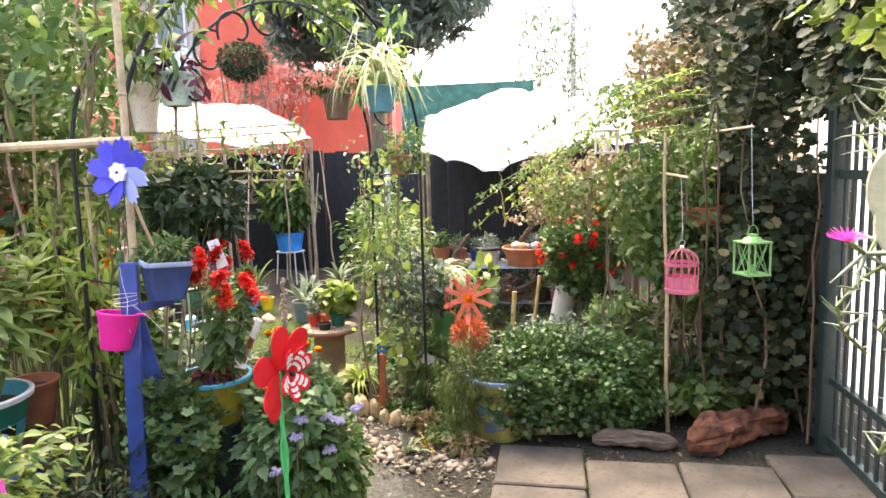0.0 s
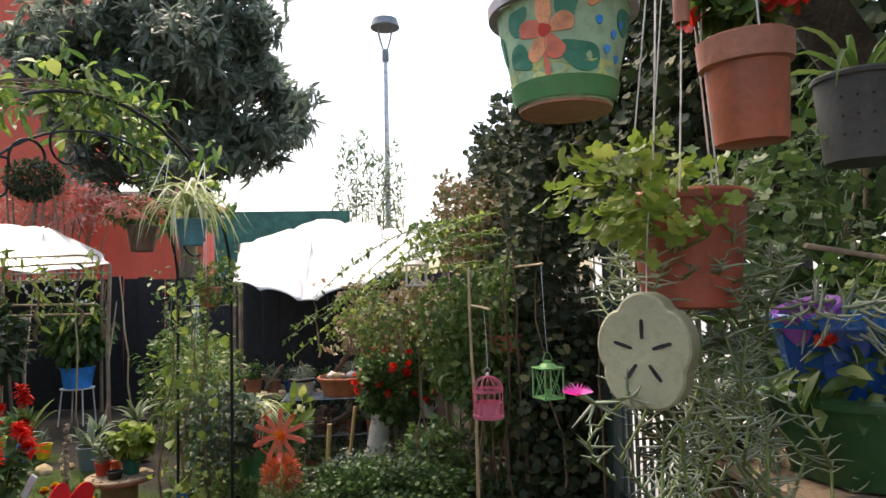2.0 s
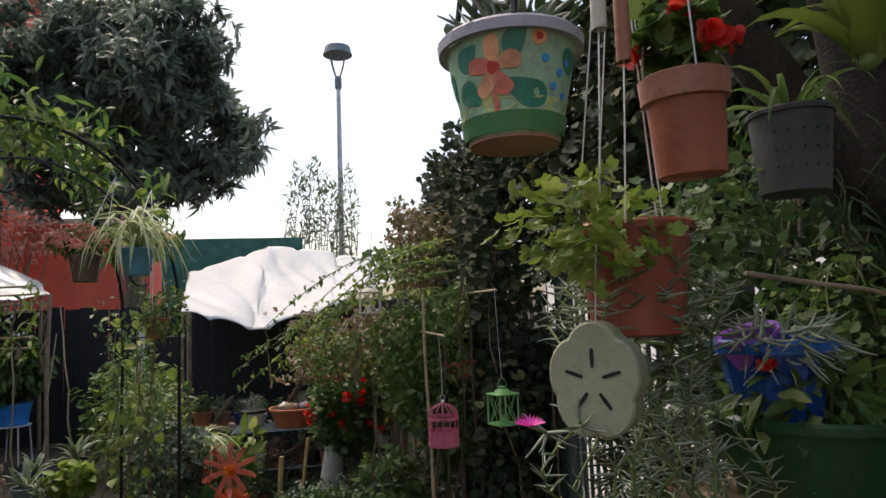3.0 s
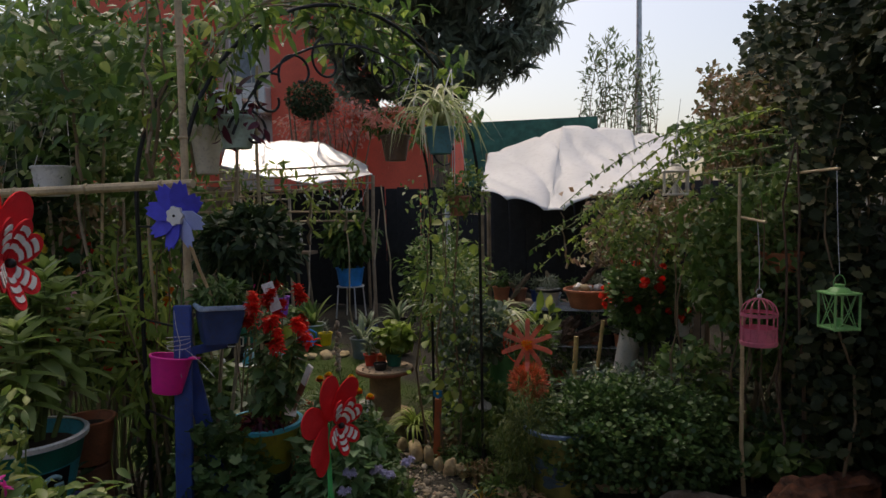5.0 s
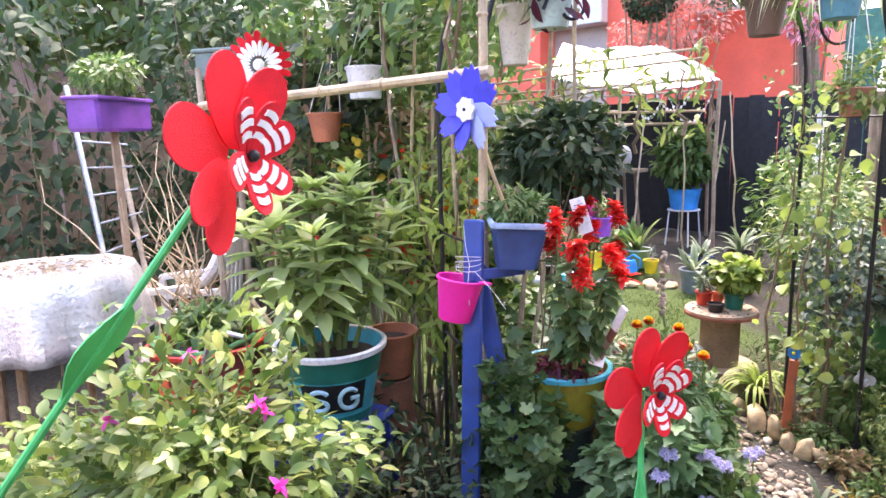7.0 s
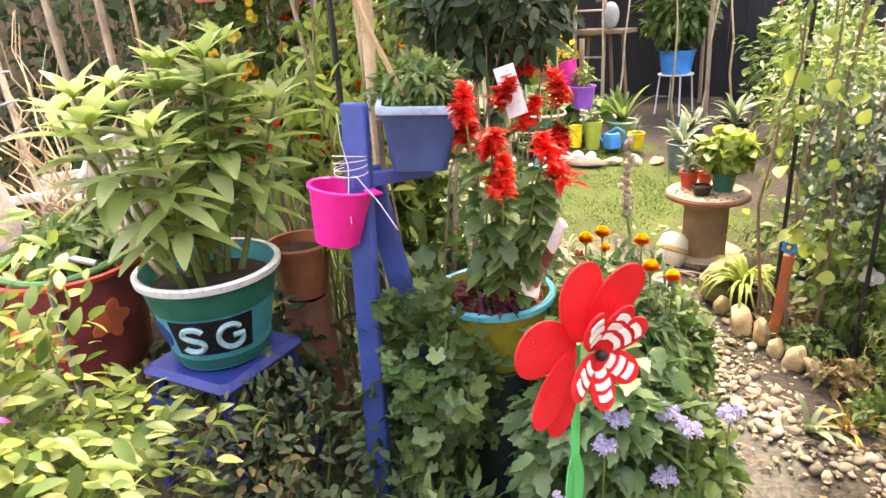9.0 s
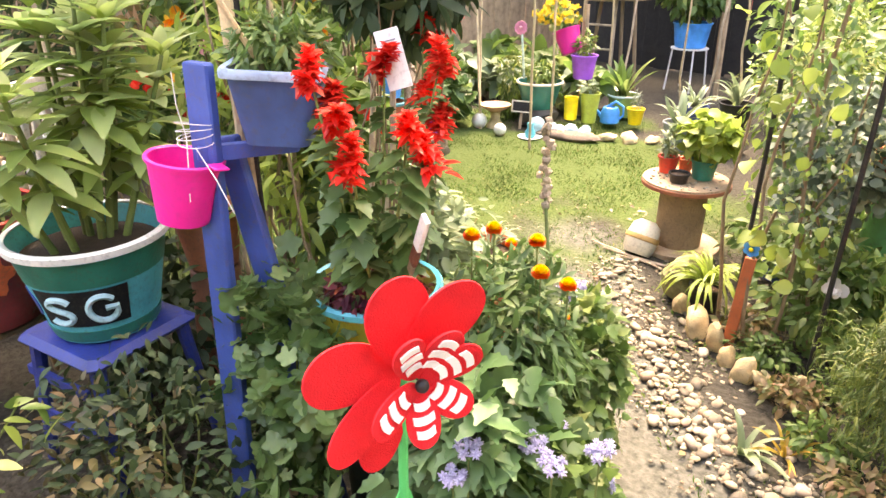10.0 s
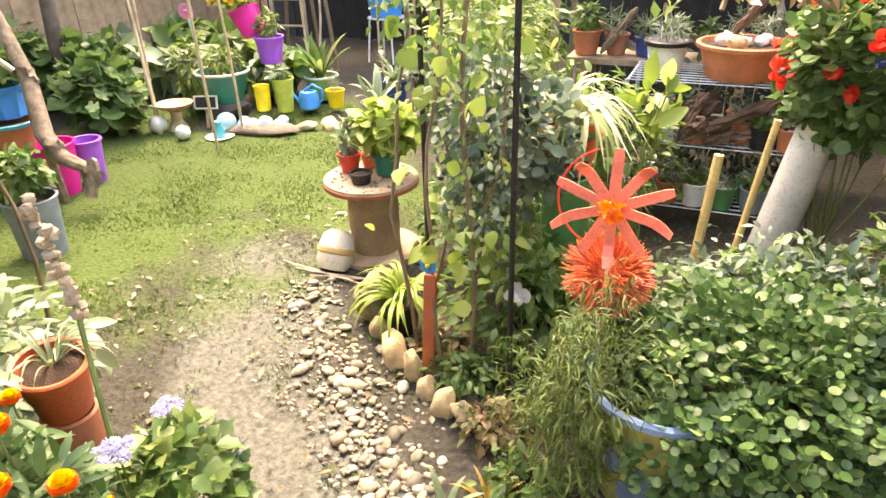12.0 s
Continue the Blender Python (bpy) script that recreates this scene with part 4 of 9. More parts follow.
def small_pinwheel():
    ob = new("pinwheel")
    ob.matrix_world = facing((-2.49, 3.23, 1.865), -48)
    tagged(ob, "round red and white pinwheel above the bamboo", "pinwheel")
    for i in range(20):
        m = pose(0, 0, 0, 0, 18 * i, 0) @ pose(0, 0, 0.045, 0, 0, 25)
        part("petal", MB().plate(petal_outline(0.045, 0.02, 8), 0.002, m), FELT, ob)
        part("petal", MB().plate(petal_outline(0.042, 0.013, 10), 0.002, pose(0, -0.005, 0, 0, 18 * i + 9, 0) @ pose(0, 0, 0.022)), WFELT, ob, "white inner petal")
    part("hub", MB().ball((0, -0.004, 0), 0.016, 10, 8, (1, 0.4, 1)), WFELT, ob, smooth=True)
    part("stick", MB().tube([(0, 0.01, 0), (0, 0.02, -0.5), (0, 0.02, -1.06)], 0.004, 7), BAMBOO, ob, smooth=True)
    ob.scale = (1.75, 1.75, 1.75)


small_pinwheel()


def orange_flower():
    ob = new("flower_ornament")
    ob.matrix_world = facing((0.03, 4.64, 0.82), -84)
    tagged(ob, "orange flower ornament cut from plastic with curled rays", "garden ornament")
    for i in range(10):
        a = 36 * i + rng.normal() * 3
        pts, w = [], 0.013
        for u in np.linspace(0.12, 1, 7):
            pts.append((u * 0.145, -0.02 - 0.05 * max(0, u - 0.6) ** 2 * 6 * (i % 2) + 0.01 * u))
        vs, fs = [], []
        for r, y in pts:
            k = w * (1.0 if r < 0.13 else 0.7)
            vs += [(-k, y - 0.003, r), (k, y - 0.003, r), (k, y + 0.001, r), (-k, y + 0.001, r)]
        for j in range(len(pts) - 1):
            for e in range(4):
                fs.append((4 * j + e, 4 * j + (e + 1) % 4, 4 * j + 4 + (e + 1) % 4, 4 * j + 4 + e))
        fs += [(0, 1, 2, 3), tuple(4 * (len(pts) - 1) + e for e in (3, 2, 1, 0))]
        m = pose(0, 0, 0, 0, a, 0)
        part("ray", MB().add([m @ Vector(v) for v in vs], fs), SALMON, ob)
    n = 60
    d = unit(rng.normal(size=(n, 3)) + np.array([0, -0.8, 0]))
    leaf_part("centre", OVATE, d * 0.012 + np.array([0, -0.025, 0]), d, rng.normal(size=(n, 3)), 0.026, O_PETAL, ob, "yellow-orange crumpled centre")
    hoop = [(0.135 * math.cos(a) - 0.0, 0.03, 0.135 * math.sin(a)) for a in np.linspace(1.9, 4.3, 22)]
    part("hoop", MB().tube(hoop, 0.0028, 6), REDP, ob, "thin red hoop", smooth=True)
    part("stick", MB().tube([(0, 0.012, 0), (0.005, 0.03, -0.4), (0, 0.05, -0.81)], 0.006, 7), YSTAKE, ob, smooth=True)
    ob = thing("pompom_ornament", "orange string pompom beside the flower ornament", "garden ornament", (0.02, 4.76, 0.56))
    n = 900
    d = unit(rng.normal(size=(n, 3)) * np.array([1, 1, 0.85]))
    leaf_part("strand_ball", FINGER, d * 0.05, d, rng.normal(size=(n, 3)), rng.uniform(0.05, 0.085, n), leafy("orange_string", (0.6, 0.1, 0.04), (0.75, 0.2, 0.08), trans=0.1), ob)
    part("core", MB().ball((0, 0, 0), 0.07, 14, 10), ORANGEP, ob, smooth=True)
    part("stick", MB().tube([(0, 0, 0), (0, 0, -0.56)], 0.006, 7), YSTAKE, ob, smooth=True)


orange_flower()


# ---- the arch over the path ----
def arch():
    a, b = Vector((-1.27, 3.25, 0)), Vector((-0.45, 4.9, 0))
    ax = (b - a).normalized()
    mid, half, spring = (a + b) / 2, (b - a).length / 2, 1.66
    ob = thing("garden_arch", "black iron garden arch with scrolls over the path", "garden arch", mid)
    nor = Vector((-ax.y, ax.x, 0))
    for off in (-0.2, 0.2):
        pts = [ax * -half + nor * off, ax * -half + nor * off + Vector((0, 0, spring))]
        pts += [ax * (-half * math.cos(t)) + nor * off + Vector((0, 0, spring + half * 0.98 * math.sin(t))) for t in np.linspace(0.12, math.pi - 0.12, 26)]
        pts += [ax * half + nor * off + Vector((0, 0, spring)), ax * half + nor * off]
        part("hoop", MB().tube(pts, 0.009, 8), BLACK, ob, smooth=True)
    for side in (-1, 1):
        for z in (0.35, 0.75, 1.15, 1.55) if side < 0 else (1.55,):
            part("rung", MB().tube([ax * half * side + nor * -0.2 + Vector((0, 0, z)), ax * half * side + nor * 0.2 + Vector((0, 0, z))], 0.005, 6), BLACK, ob, smooth=True)

    def scroll(c, r, turn, flip, off):
        pts = []
        for t in np.linspace(0, 1, 26):
            k = r * (1 - 0.72 * t)
            an = turn + flip * t * 5.2
            pts.append(ax * (c[0] + k * math.cos(an)) + nor * off + Vector((0, 0, c[1] + k * math.sin(an))))
        part("scroll", MB().tube(pts, 0.006, 6), BLACK, ob, smooth=True)

    for off in (-0.2,):
        rr = half * 0.8
        inner = [ax * (-rr * math.cos(t)) + nor * off + Vector((0, 0, spring + 0.02 + rr * 0.96 * math.sin(t))) for t in np.linspace(0.35, math.pi - 0.35, 22)]
        part("hoop", MB().tube(inner, 0.006, 6), BLACK, ob, smooth=True)
        for i in range(9):
            t = math.pi * (0.14 + 0.09 * i)
            c = (-(rr * 0.9) * math.cos(t), spring + (rr * 0.88) * math.sin(t))
            scroll(c, 0.11, t + (0.5 if i % 2 else 2.6), 1 if i % 2 else -1, off)
    # leaves that climb along the hoops
    n = 1500
    t = rng.uniform(0.35, math.pi - 0.1, n)
    k = half * (0.98 + rng.normal(size=n) * 0.07)
    p = np.array(ax)[None] * (-k * np.cos(t))[:, None] + np.array(nor)[None] * rng.uniform(-0.28, 0.28, n)[:, None]
    p[:, 2] += spring + 0.06 + k * np.sin(t) + rng.normal(size=n) * 0.05
    keep = lumpy(p, 4.0, 3.0) > -0.12
    p = p[keep]
    climber = thing("arch_climber", "thin-leaved climber trained over the iron arch", "climbing plant", mid)
    d = rng.normal(size=p.shape) + np.array([0, 0, -0.6])
    leaf_part("foliage", NARROW, p, d, np.array([0, 0, 1.0]) + rng.normal(size=p.shape) * 0.5, rng.uniform(0.05, 0.11, len(p)), G_MID, climber)
    n2 = 160
    q = p[rng.choice(len(p), n2)]
    leaf_part("foliage", HEART, q, rng.normal(size=q.shape), np.array([0, 0, 1.0]) + rng.normal(size=q.shape) * 0.4, 0.07, G_LIME, climber, "yellow-green young leaves")
    for i in range(7):
        t0 = np.linspace(0.15 + 0.1 * i, 1.6 + 0.2 * i, 14)
        pts = [ax * (-half * 1.0 * math.cos(u)) + nor * (0.2 * math.sin(u * 3 + i)) + Vector((0, 0, spring + 0.03 + half * math.sin(u) + 0.03 * math.sin(u * 7 + i))) for u in t0]
        part("stem", MB().tube(pts, 0.004, 5), WOODY, climber, smooth=True)
    # vine down to the ground on the far foot
    part("stem", MB().tube([ax * half + Vector((0.02 * math.sin(z * 5), 0.02, z)) for z in np.linspace(0, 1.7, 10)], 0.008, 6), WOODY, climber, smooth=True)


arch()


# ---- the blue stand with its pots ----
def blue_stand():
    ob = thing("easel_stand", "blue painted wooden stand of crossed boards", "plant stand", (-1.015, 3.0, 0))
    part("board", MB().box((0, 0, 0.635), (0.062, 0.024, 1.27), rot=pose(0, 0, 0, -2, 1.2, 20), bevel=0.004), BLUE, ob)
    part("board", MB().box((0.06, 0.13, 0.55), (0.06, 0.024, 1.14), rot=pose(0, 0, 0, 0, -11, 27), bevel=0.004), BLUE, ob)
    part("crosspiece", MB().box((0.04, 0.09, 1.096), (0.022, 0.2, 0.03), rot=pose(0, 0, 0, 0, 0, -22), bevel=0.004), BLUE, ob)
    part("crosspiece", MB().box((0.04, 0.2, 0.42), (0.3, 0.022, 0.06), rot=pose(0, 0, 0, 0, -4, 24), bevel=0.004), BLUE, ob)
    tie = thing("string_tie", "white string wound round the blue post", "string", (-1.015, 3.0, 1.12))
    for k in range(4):
        pts = [(0.042 * math.cos(a), 0.026 * math.sin(a), 0.012 * k + 0.006 * math.sin(a + k)) for a in np.linspace(0, 2 * math.pi, 14)]
        part("loop", MB().tube([pose(0, 0, 0, 0, 0, 20) @ Vector(p) for p in pts], 0.001, 5), STRING, tie, smooth=True)
    part("end", MB().tube([(0.01, -0.03, 0.14), (0.02, -0.035, 0.08), (0.03, -0.03, 0.02), (0.025, -0.035, -0.05), (0.045, -0.05, -0.1)], 0.0011, 5), STRING, tie, smooth=True)
    part("end", MB().tube([(0.04, -0.02, -0.0), (0.11, -0.02, -0.05), (0.16, -0.02, -0.1)], 0.0009, 5), STRING, tie, smooth=True)


blue_stand()


def pink_bucket():
    at = (-1.045, 2.962, 0.958)
    ob = pot("hanging_pot", "hot pink plastic bucket tied to the blue post", at, 0.073, 0.051, 0.135, PINK, rim=0.007, seg=32, turn=0, tilt=(-8, 6), wall=0.004)
    part("lug", MB().box((0.075, 0.03, 0.135), (0.035, 0.03, 0.006), bevel=0.002), PINK, ob)


pink_bucket()


def blue_trough():
    """A tapered square-cornered planter with a worn pale lip."""
    ob = thing("planter", "blue plastic trough with a worn pale lip full of seedlings", "planter", (-0.95, 3.155, 1.112), turn=45, tilt=(2, 3))
    slate = paint("slate_blue_plastic", (0.04, 0.085, 0.23), 0.5, vary=0.35, dirt=0.3)
    lip = paint("faded_blue_rim", (0.33, 0.44, 0.58), 0.5, vary=0.35, dirt=0.4)

    def ring(w, d, z, r=0.02):
        out = []
        for cx, cy, a0 in ((1, 1, 0), (-1, 1, 90), (-1, -1, 180), (1, -1, 270)):
            for a in (0, 30, 60, 90):
                t = radians(a0 + a)
                out.append((cx * (w / 2 - r) + r * math.cos(t), cy * (d / 2 - r) + r * math.sin(t), z))
        return out

    def shell(rings, close=True):
        n, mb = 16, MB()
        vs = [p for q in rings for p in q]
        fs = [(i * n + j, i * n + (j + 1) % n, (i + 1) * n + (j + 1) % n, (i + 1) * n + j) for i in range(len(rings) - 1) for j in range(n)]
        if close:
            fs += [tuple(reversed(range(n))), tuple((len(rings) - 1) * n + j for j in range(n))]
        return mb.add(vs, fs)

    part("body", shell([ring(0.125, 0.125, 0), ring(0.148, 0.148, 0.07), ring(0.172, 0.172, 0.145), ring(0.164, 0.164, 0.145), ring(0.15, 0.15, 0.1)]), slate, ob, smooth=True)
    part("rim", shell([ring(0.174, 0.174, 0.132), ring(0.19, 0.19, 0.134), ring(0.192, 0.192, 0.146), ring(0.186, 0.186, 0.152), ring(0.166, 0.166, 0.15)], False), lip, ob, "pale worn rim", smooth=True)
    part("soil", shell([ring(0.158, 0.158, 0.12), ring(0.08, 0.08, 0.13)]), SOIL, ob)


blue_trough()
bush("seedlings", "bright green seedlings in the blue bucket", (-0.96, 3.17, 1.285), (0.11, 0.11, 0.075), 800, NARROW, 0.035, G_MID, base=(-0.95, 3.155, 1.215), stems=8, srad=0.002)
bush("leafy_shrub", "dark leafy shrub behind the blue bucket", (-1.05, 3.55, 1.45), (0.27, 0.2, 0.2), 1300, OVATE, 0.055, G_DARK, base=(-1.05, 3.5, 0.0), stems=9, srad=0.005, stem_mat=WOODY)


def decal(parent, rt, rb, h, outline, az, v0, mat, name, label="", lift=0.003):
    """A painted shape on the side of a pot: outline in metres round the compass angle az and the height v0."""
    def on(u, v, k):
        r = rb + (rt - rb) * (v0 + v) / h + k
        a = radians(az) + u / max(r, 0.01)
        return Vector((r * math.cos(a), r * math.sin(a), v0 + v))
    n = len(outline)
    c = (sum(p[0] for p in outline) / n, sum(p[1] for p in outline) / n)
    vs = [on(u, v, lift) for u, v in outline] + [on(u, v, 0.0) for u, v in outline] + [on(*c, lift)]
    fs = [(2 * n, i, (i + 1) % n) for i in range(n)] + [(i, n + i, n + (i + 1) % n, (i + 1) % n) for i in range(n)]
    return part(name, MB().add(vs, fs), mat, parent, label)


def blob(r, s=(1, 1), n=12, lobes=0, amp=0.0, c=(0, 0)):
    return [(c[0] + r * s[0] * (1 + amp * math.cos(lobes * a)) * math.cos(a), c[1] + r * s[1] * (1 + amp * math.cos(lobes * a)) * math.sin(a)) for a in np.linspace(0, 2 * math.pi, n, endpoint=False)]


def sg_pot():
    rt, rb, h = 0.205, 0.14, 0.3
    ob = pot("painted_pot", "large painted pot with white rim, green band and letters S G", (-1.68, 2.945, 0.465), rt, rb, h, TURQ, rim=0.02, rim_mat=WHITE, soil=SOIL, seg=40)
    band = [(rb + (rt - rb) * u + 0.002, h * u) for u in (0.64, 0.7, 0.8, 0.9)]
    part("band", MB().lathe(band + [(band[-1][0] - 0.004, band[-1][1]), (band[0][0] - 0.004, band[0][1])], seg=40), TEAL, ob, "dark green painted band", smooth=True)
    part("band", MB().lathe([(rb - 0.012, 0.002), (rb + 0.004, h * 0.04), (rb + 0.014, h * 0.16), (rb + 0.008, h * 0.16), (rb - 0.014, 0.004)], seg=40), TEAL, ob, "dark green painted foot", smooth=True)
    az = -35
    panel = MB()
    edge = [(0.003 + rb + (rt - rb) * z / h, z, radians(az) + u / 0.17) for u in np.linspace(-0.12, 0.12, 15) for z in (0.068, 0.186)]
    panel.add([(r * math.cos(a), r * math.sin(a), z) for r, z, a in edge], [(2 * i, 2 * i + 2, 2 * i + 3, 2 * i + 1) for i in range(14)])
    part("panel", panel, BLACK, ob, "black painted panel", smooth=True)
    ink = paint("pale_blue_ink", (0.4, 0.65, 0.7), 0.5)

    def stroke(pts):
        out = []
        for u, v in pts:
            r = rb + (rt - rb) * (0.125 + v) / h + 0.006
            a = radians(az) + u / r
            out.append((r * math.cos(a), r * math.sin(a), 0.125 + v))
        part("letter", MB().tube(out, 0.009, 6), ink, ob, "pale blue painted letter", smooth=True)

    stroke([(-0.055 + 0.03 * math.cos(t), 0.02 + 0.018 * math.sin(t)) for t in np.linspace(0.3, 4.4, 12)] + [(-0.055 + 0.03 * math.cos(t), -0.022 + 0.02 * math.sin(t)) for t in np.linspace(1.4, -2.8, 12)])
    stroke([(0.055 + 0.036 * math.cos(t), 0.04 * math.sin(t)) for t in np.linspace(0.7, 5.8, 18)] + [(0.09, 0.0), (0.06, 0.0)])
    decal(ob, rt, rb, h, blob(0.045, (0.9, 1)), az - 60, 0.125, BLUE, "patch", "blue painted patch")
    COBALT = paint("cobalt_plastic", (0.018, 0.04, 0.24), 0.45)
    st = thing("stool", "blue plastic stool under the painted pot", "stool", (-1.68, 2.94, 0))
    part("seat", MB().box((0, 0, 0.443), (0.36, 0.36, 0.04), bevel=0.02, rot=pose(0, 0, 0, 0, 0, 15)), COBALT, st)
    for sx in (-1, 1):
        for sy in (-1, 1):
            q = pose(0, 0, 0, 0, 0, 15) @ Vector((sx * 0.14, sy * 0.14, 0.425))
            part("leg", MB().tube([q, (q.x * 1.25, q.y * 1.25, 0)], [0.022, 0.017], 8), COBALT, st, smooth=True)
    for z in (0.18, 0.33):
        part("stretcher", MB().box((0, -0.165, z), (0.28, 0.015, 0.03), rot=pose(0, 0, 0, 0, 0, 15)), COBALT, st)


sg_pot()


def whorl_plant(name, label, base, n_stems, h, leaf, mat, per=7, whorls=6, spread=0.3, group=""):
    """Upright stems with long leaves in whorls, thickest at the tops."""
    ob = thing(name, label, "plant", base, group)
    P, D, U, S = [], [], [], []
    for i in range(n_stems):
        a, r = rng.random() * 6.28, spread * math.sqrt(rng.random())
        hh = h * rng.uniform(0.65, 1.0)
        top = Vector((r * math.cos(a), r * math.sin(a), hh))
        b0 = Vector((top.x * 0.35, top.y * 0.35, 0))
        pts = [b0.lerp(top, u) + Vector((0, 0, 0)) for u in np.linspace(0, 1, 6)]
        part("stem", MB().tube(pts, np.linspace(0.011, 0.005, 6), 7), STEM, ob, smooth=True)
        for w in range(whorls):
            u = 1 - 0.12 * w if w < whorls - 2 else rng.uniform(0.2, 0.6)
            c = b0.lerp(top, u)
            k = per if w < 2 else max(3, per - 2)
            for j in range(k):
                an = 2 * math.pi * (j + 0.5 * (w % 2)) / k + rng.normal() * 0.15
                el = 0.85 - 0.24 * w + rng.normal() * 0.12 if w < whorls - 2 else -0.1
                P.append(c), D.append((math.cos(an) * math.cos(el), math.sin(an) * math.cos(el), math.sin(el))), U.append((0, 0, 1)), S.append(leaf * rng.uniform(0.75, 1.1) * (0.7 if w == 0 else 1))
    leaf_part("foliage", t_ovate(0.38, 0.15, 0.3, 5), np.array(P), np.array(D), np.array(U, float), np.array(S), mat, ob)
    return ob


whorl_plant("balsam_plant", "tall juicy green plant with pale stems in the painted pot", (-1.68, 2.945, 0.72), 11, 0.69, 0.15, leafy("leaf_balsam", (0.3, 0.42, 0.11), (0.46, 0.57, 0.2), (0.58, 0.66, 0.36), trans=0.55), spread=0.3, whorls=6)


def red_pot():
    rt, rb, h = 0.23, 0.2, 0.36
    ob = pot("painted_pot", "wide dark red pot painted with red flowers", (-2.22, 2.72, 0.36), rt, rb, h, paint("maroon_paint", (0.2, 0.03, 0.03), 0.5, vary=0.5), rim=0.016, rim_mat=REDP, soil=SOIL, seg=36)
    for az, v in ((-45, 0.16), (5, 0.2), (-80, 0.2)):
        decal(ob, rt, rb, h, blob(0.06, lobes=5, amp=0.25, n=25), az, v, ORANGEP, "flower", "orange-red painted flower")
    part("hose", MB().tube([(0.21 * math.cos(a), 0.21 * math.sin(a), 0.37 + 0.01 * math.sin(3 * a)) for a in np.linspace(-2.6, 0.6, 16)], 0.012, 7), GREEN, ob, "green hose round the rim", smooth=True)
    st = thing("pot_stand", "rusty metal stand under the red pot", "plant stand", (-2.22, 2.72, 0))
    for a in (30, 120, 210, 300):
        x, y = 0.17 * math.cos(radians(a)), 0.17 * math.sin(radians(a))
        part("leg", MB().tube([(x, y, 0.35), (x * 1.15, y * 1.15, 0)], 0.01, 7), WOODY, st, smooth=True)
    part("ring", MB().tube([(0.18 * math.cos(a), 0.18 * math.sin(a), 0.345) for a in np.linspace(0, 2 * math.pi, 24)], 0.01, 6), WOODY, st, smooth=True)
    hoop = thing("bent_pipe", "grey bent metal pipe standing in the red pot", "pipe", (-2.02, 2.6, 0.0))
    part("pipe", MB().tube([(0, 0, 0.0), (0, 0, 0.7), (0.02, 0.02, 0.78), (0.08, 0.05, 0.82), (0.15, 0.1, 0.8)], 0.01, 8), METAL, hoop, smooth=True)


red_pot()
bush("fern_plant", "feathery green plant in the red pot", (-2.22, 2.74, 0.78), (0.17, 0.16, 0.1), 420, NARROW, 0.07, G_MID, base=(-2.22, 2.72, 0.66), stems=8, srad=0.003)
rod("cane", "short bamboo cane leaning from the painted pot", (-1.81, 2.855, 0.72), (-1.97, 2.795, 0.91), 0.009, BAMBOO, "cane")
bush("mirabilis_bush", "yellow-green four o'clock bush with pink buds", (-1.06, 2.1, 0.72), (0.36, 0.38, 0.36), 5600, OVATE, 0.043, G_YELLOW, base=(-0.98, 2.1, 0), stems=22, srad=0.005, lump=0.8, shell=0.2, flowers=(OVATE, 14, 0.024, M_PETAL), category="bush")
bush("mirabilis_bush", "yellow-green four o'clock bush with magenta flowers", (-1.5, 1.95, 0.52), (0.4, 0.38, 0.3), 4600, OVATE, 0.043, G_YELLOW, base=(-1.5, 1.95, 0), stems=18, srad=0.005, lump=0.8, shell=0.2, flowers=(OVATE, 14, 0.024, M_PETAL), category="bush")
# Low leaves coloured dark to give the deep shade under stand and stool.
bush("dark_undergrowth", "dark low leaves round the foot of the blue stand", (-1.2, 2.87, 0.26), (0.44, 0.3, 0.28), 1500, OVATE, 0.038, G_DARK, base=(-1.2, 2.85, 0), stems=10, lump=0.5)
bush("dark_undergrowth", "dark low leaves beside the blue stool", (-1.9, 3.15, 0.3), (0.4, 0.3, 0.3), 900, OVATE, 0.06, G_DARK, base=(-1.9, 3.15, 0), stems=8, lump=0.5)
pot("fallen_pot", "terracotta pot lying under the blue stand", (-1.05, 2.72, 0.13), 0.09, 0.06, 0.15, TERRA, rim=0.012, tilt=(70, 10), turn=40)


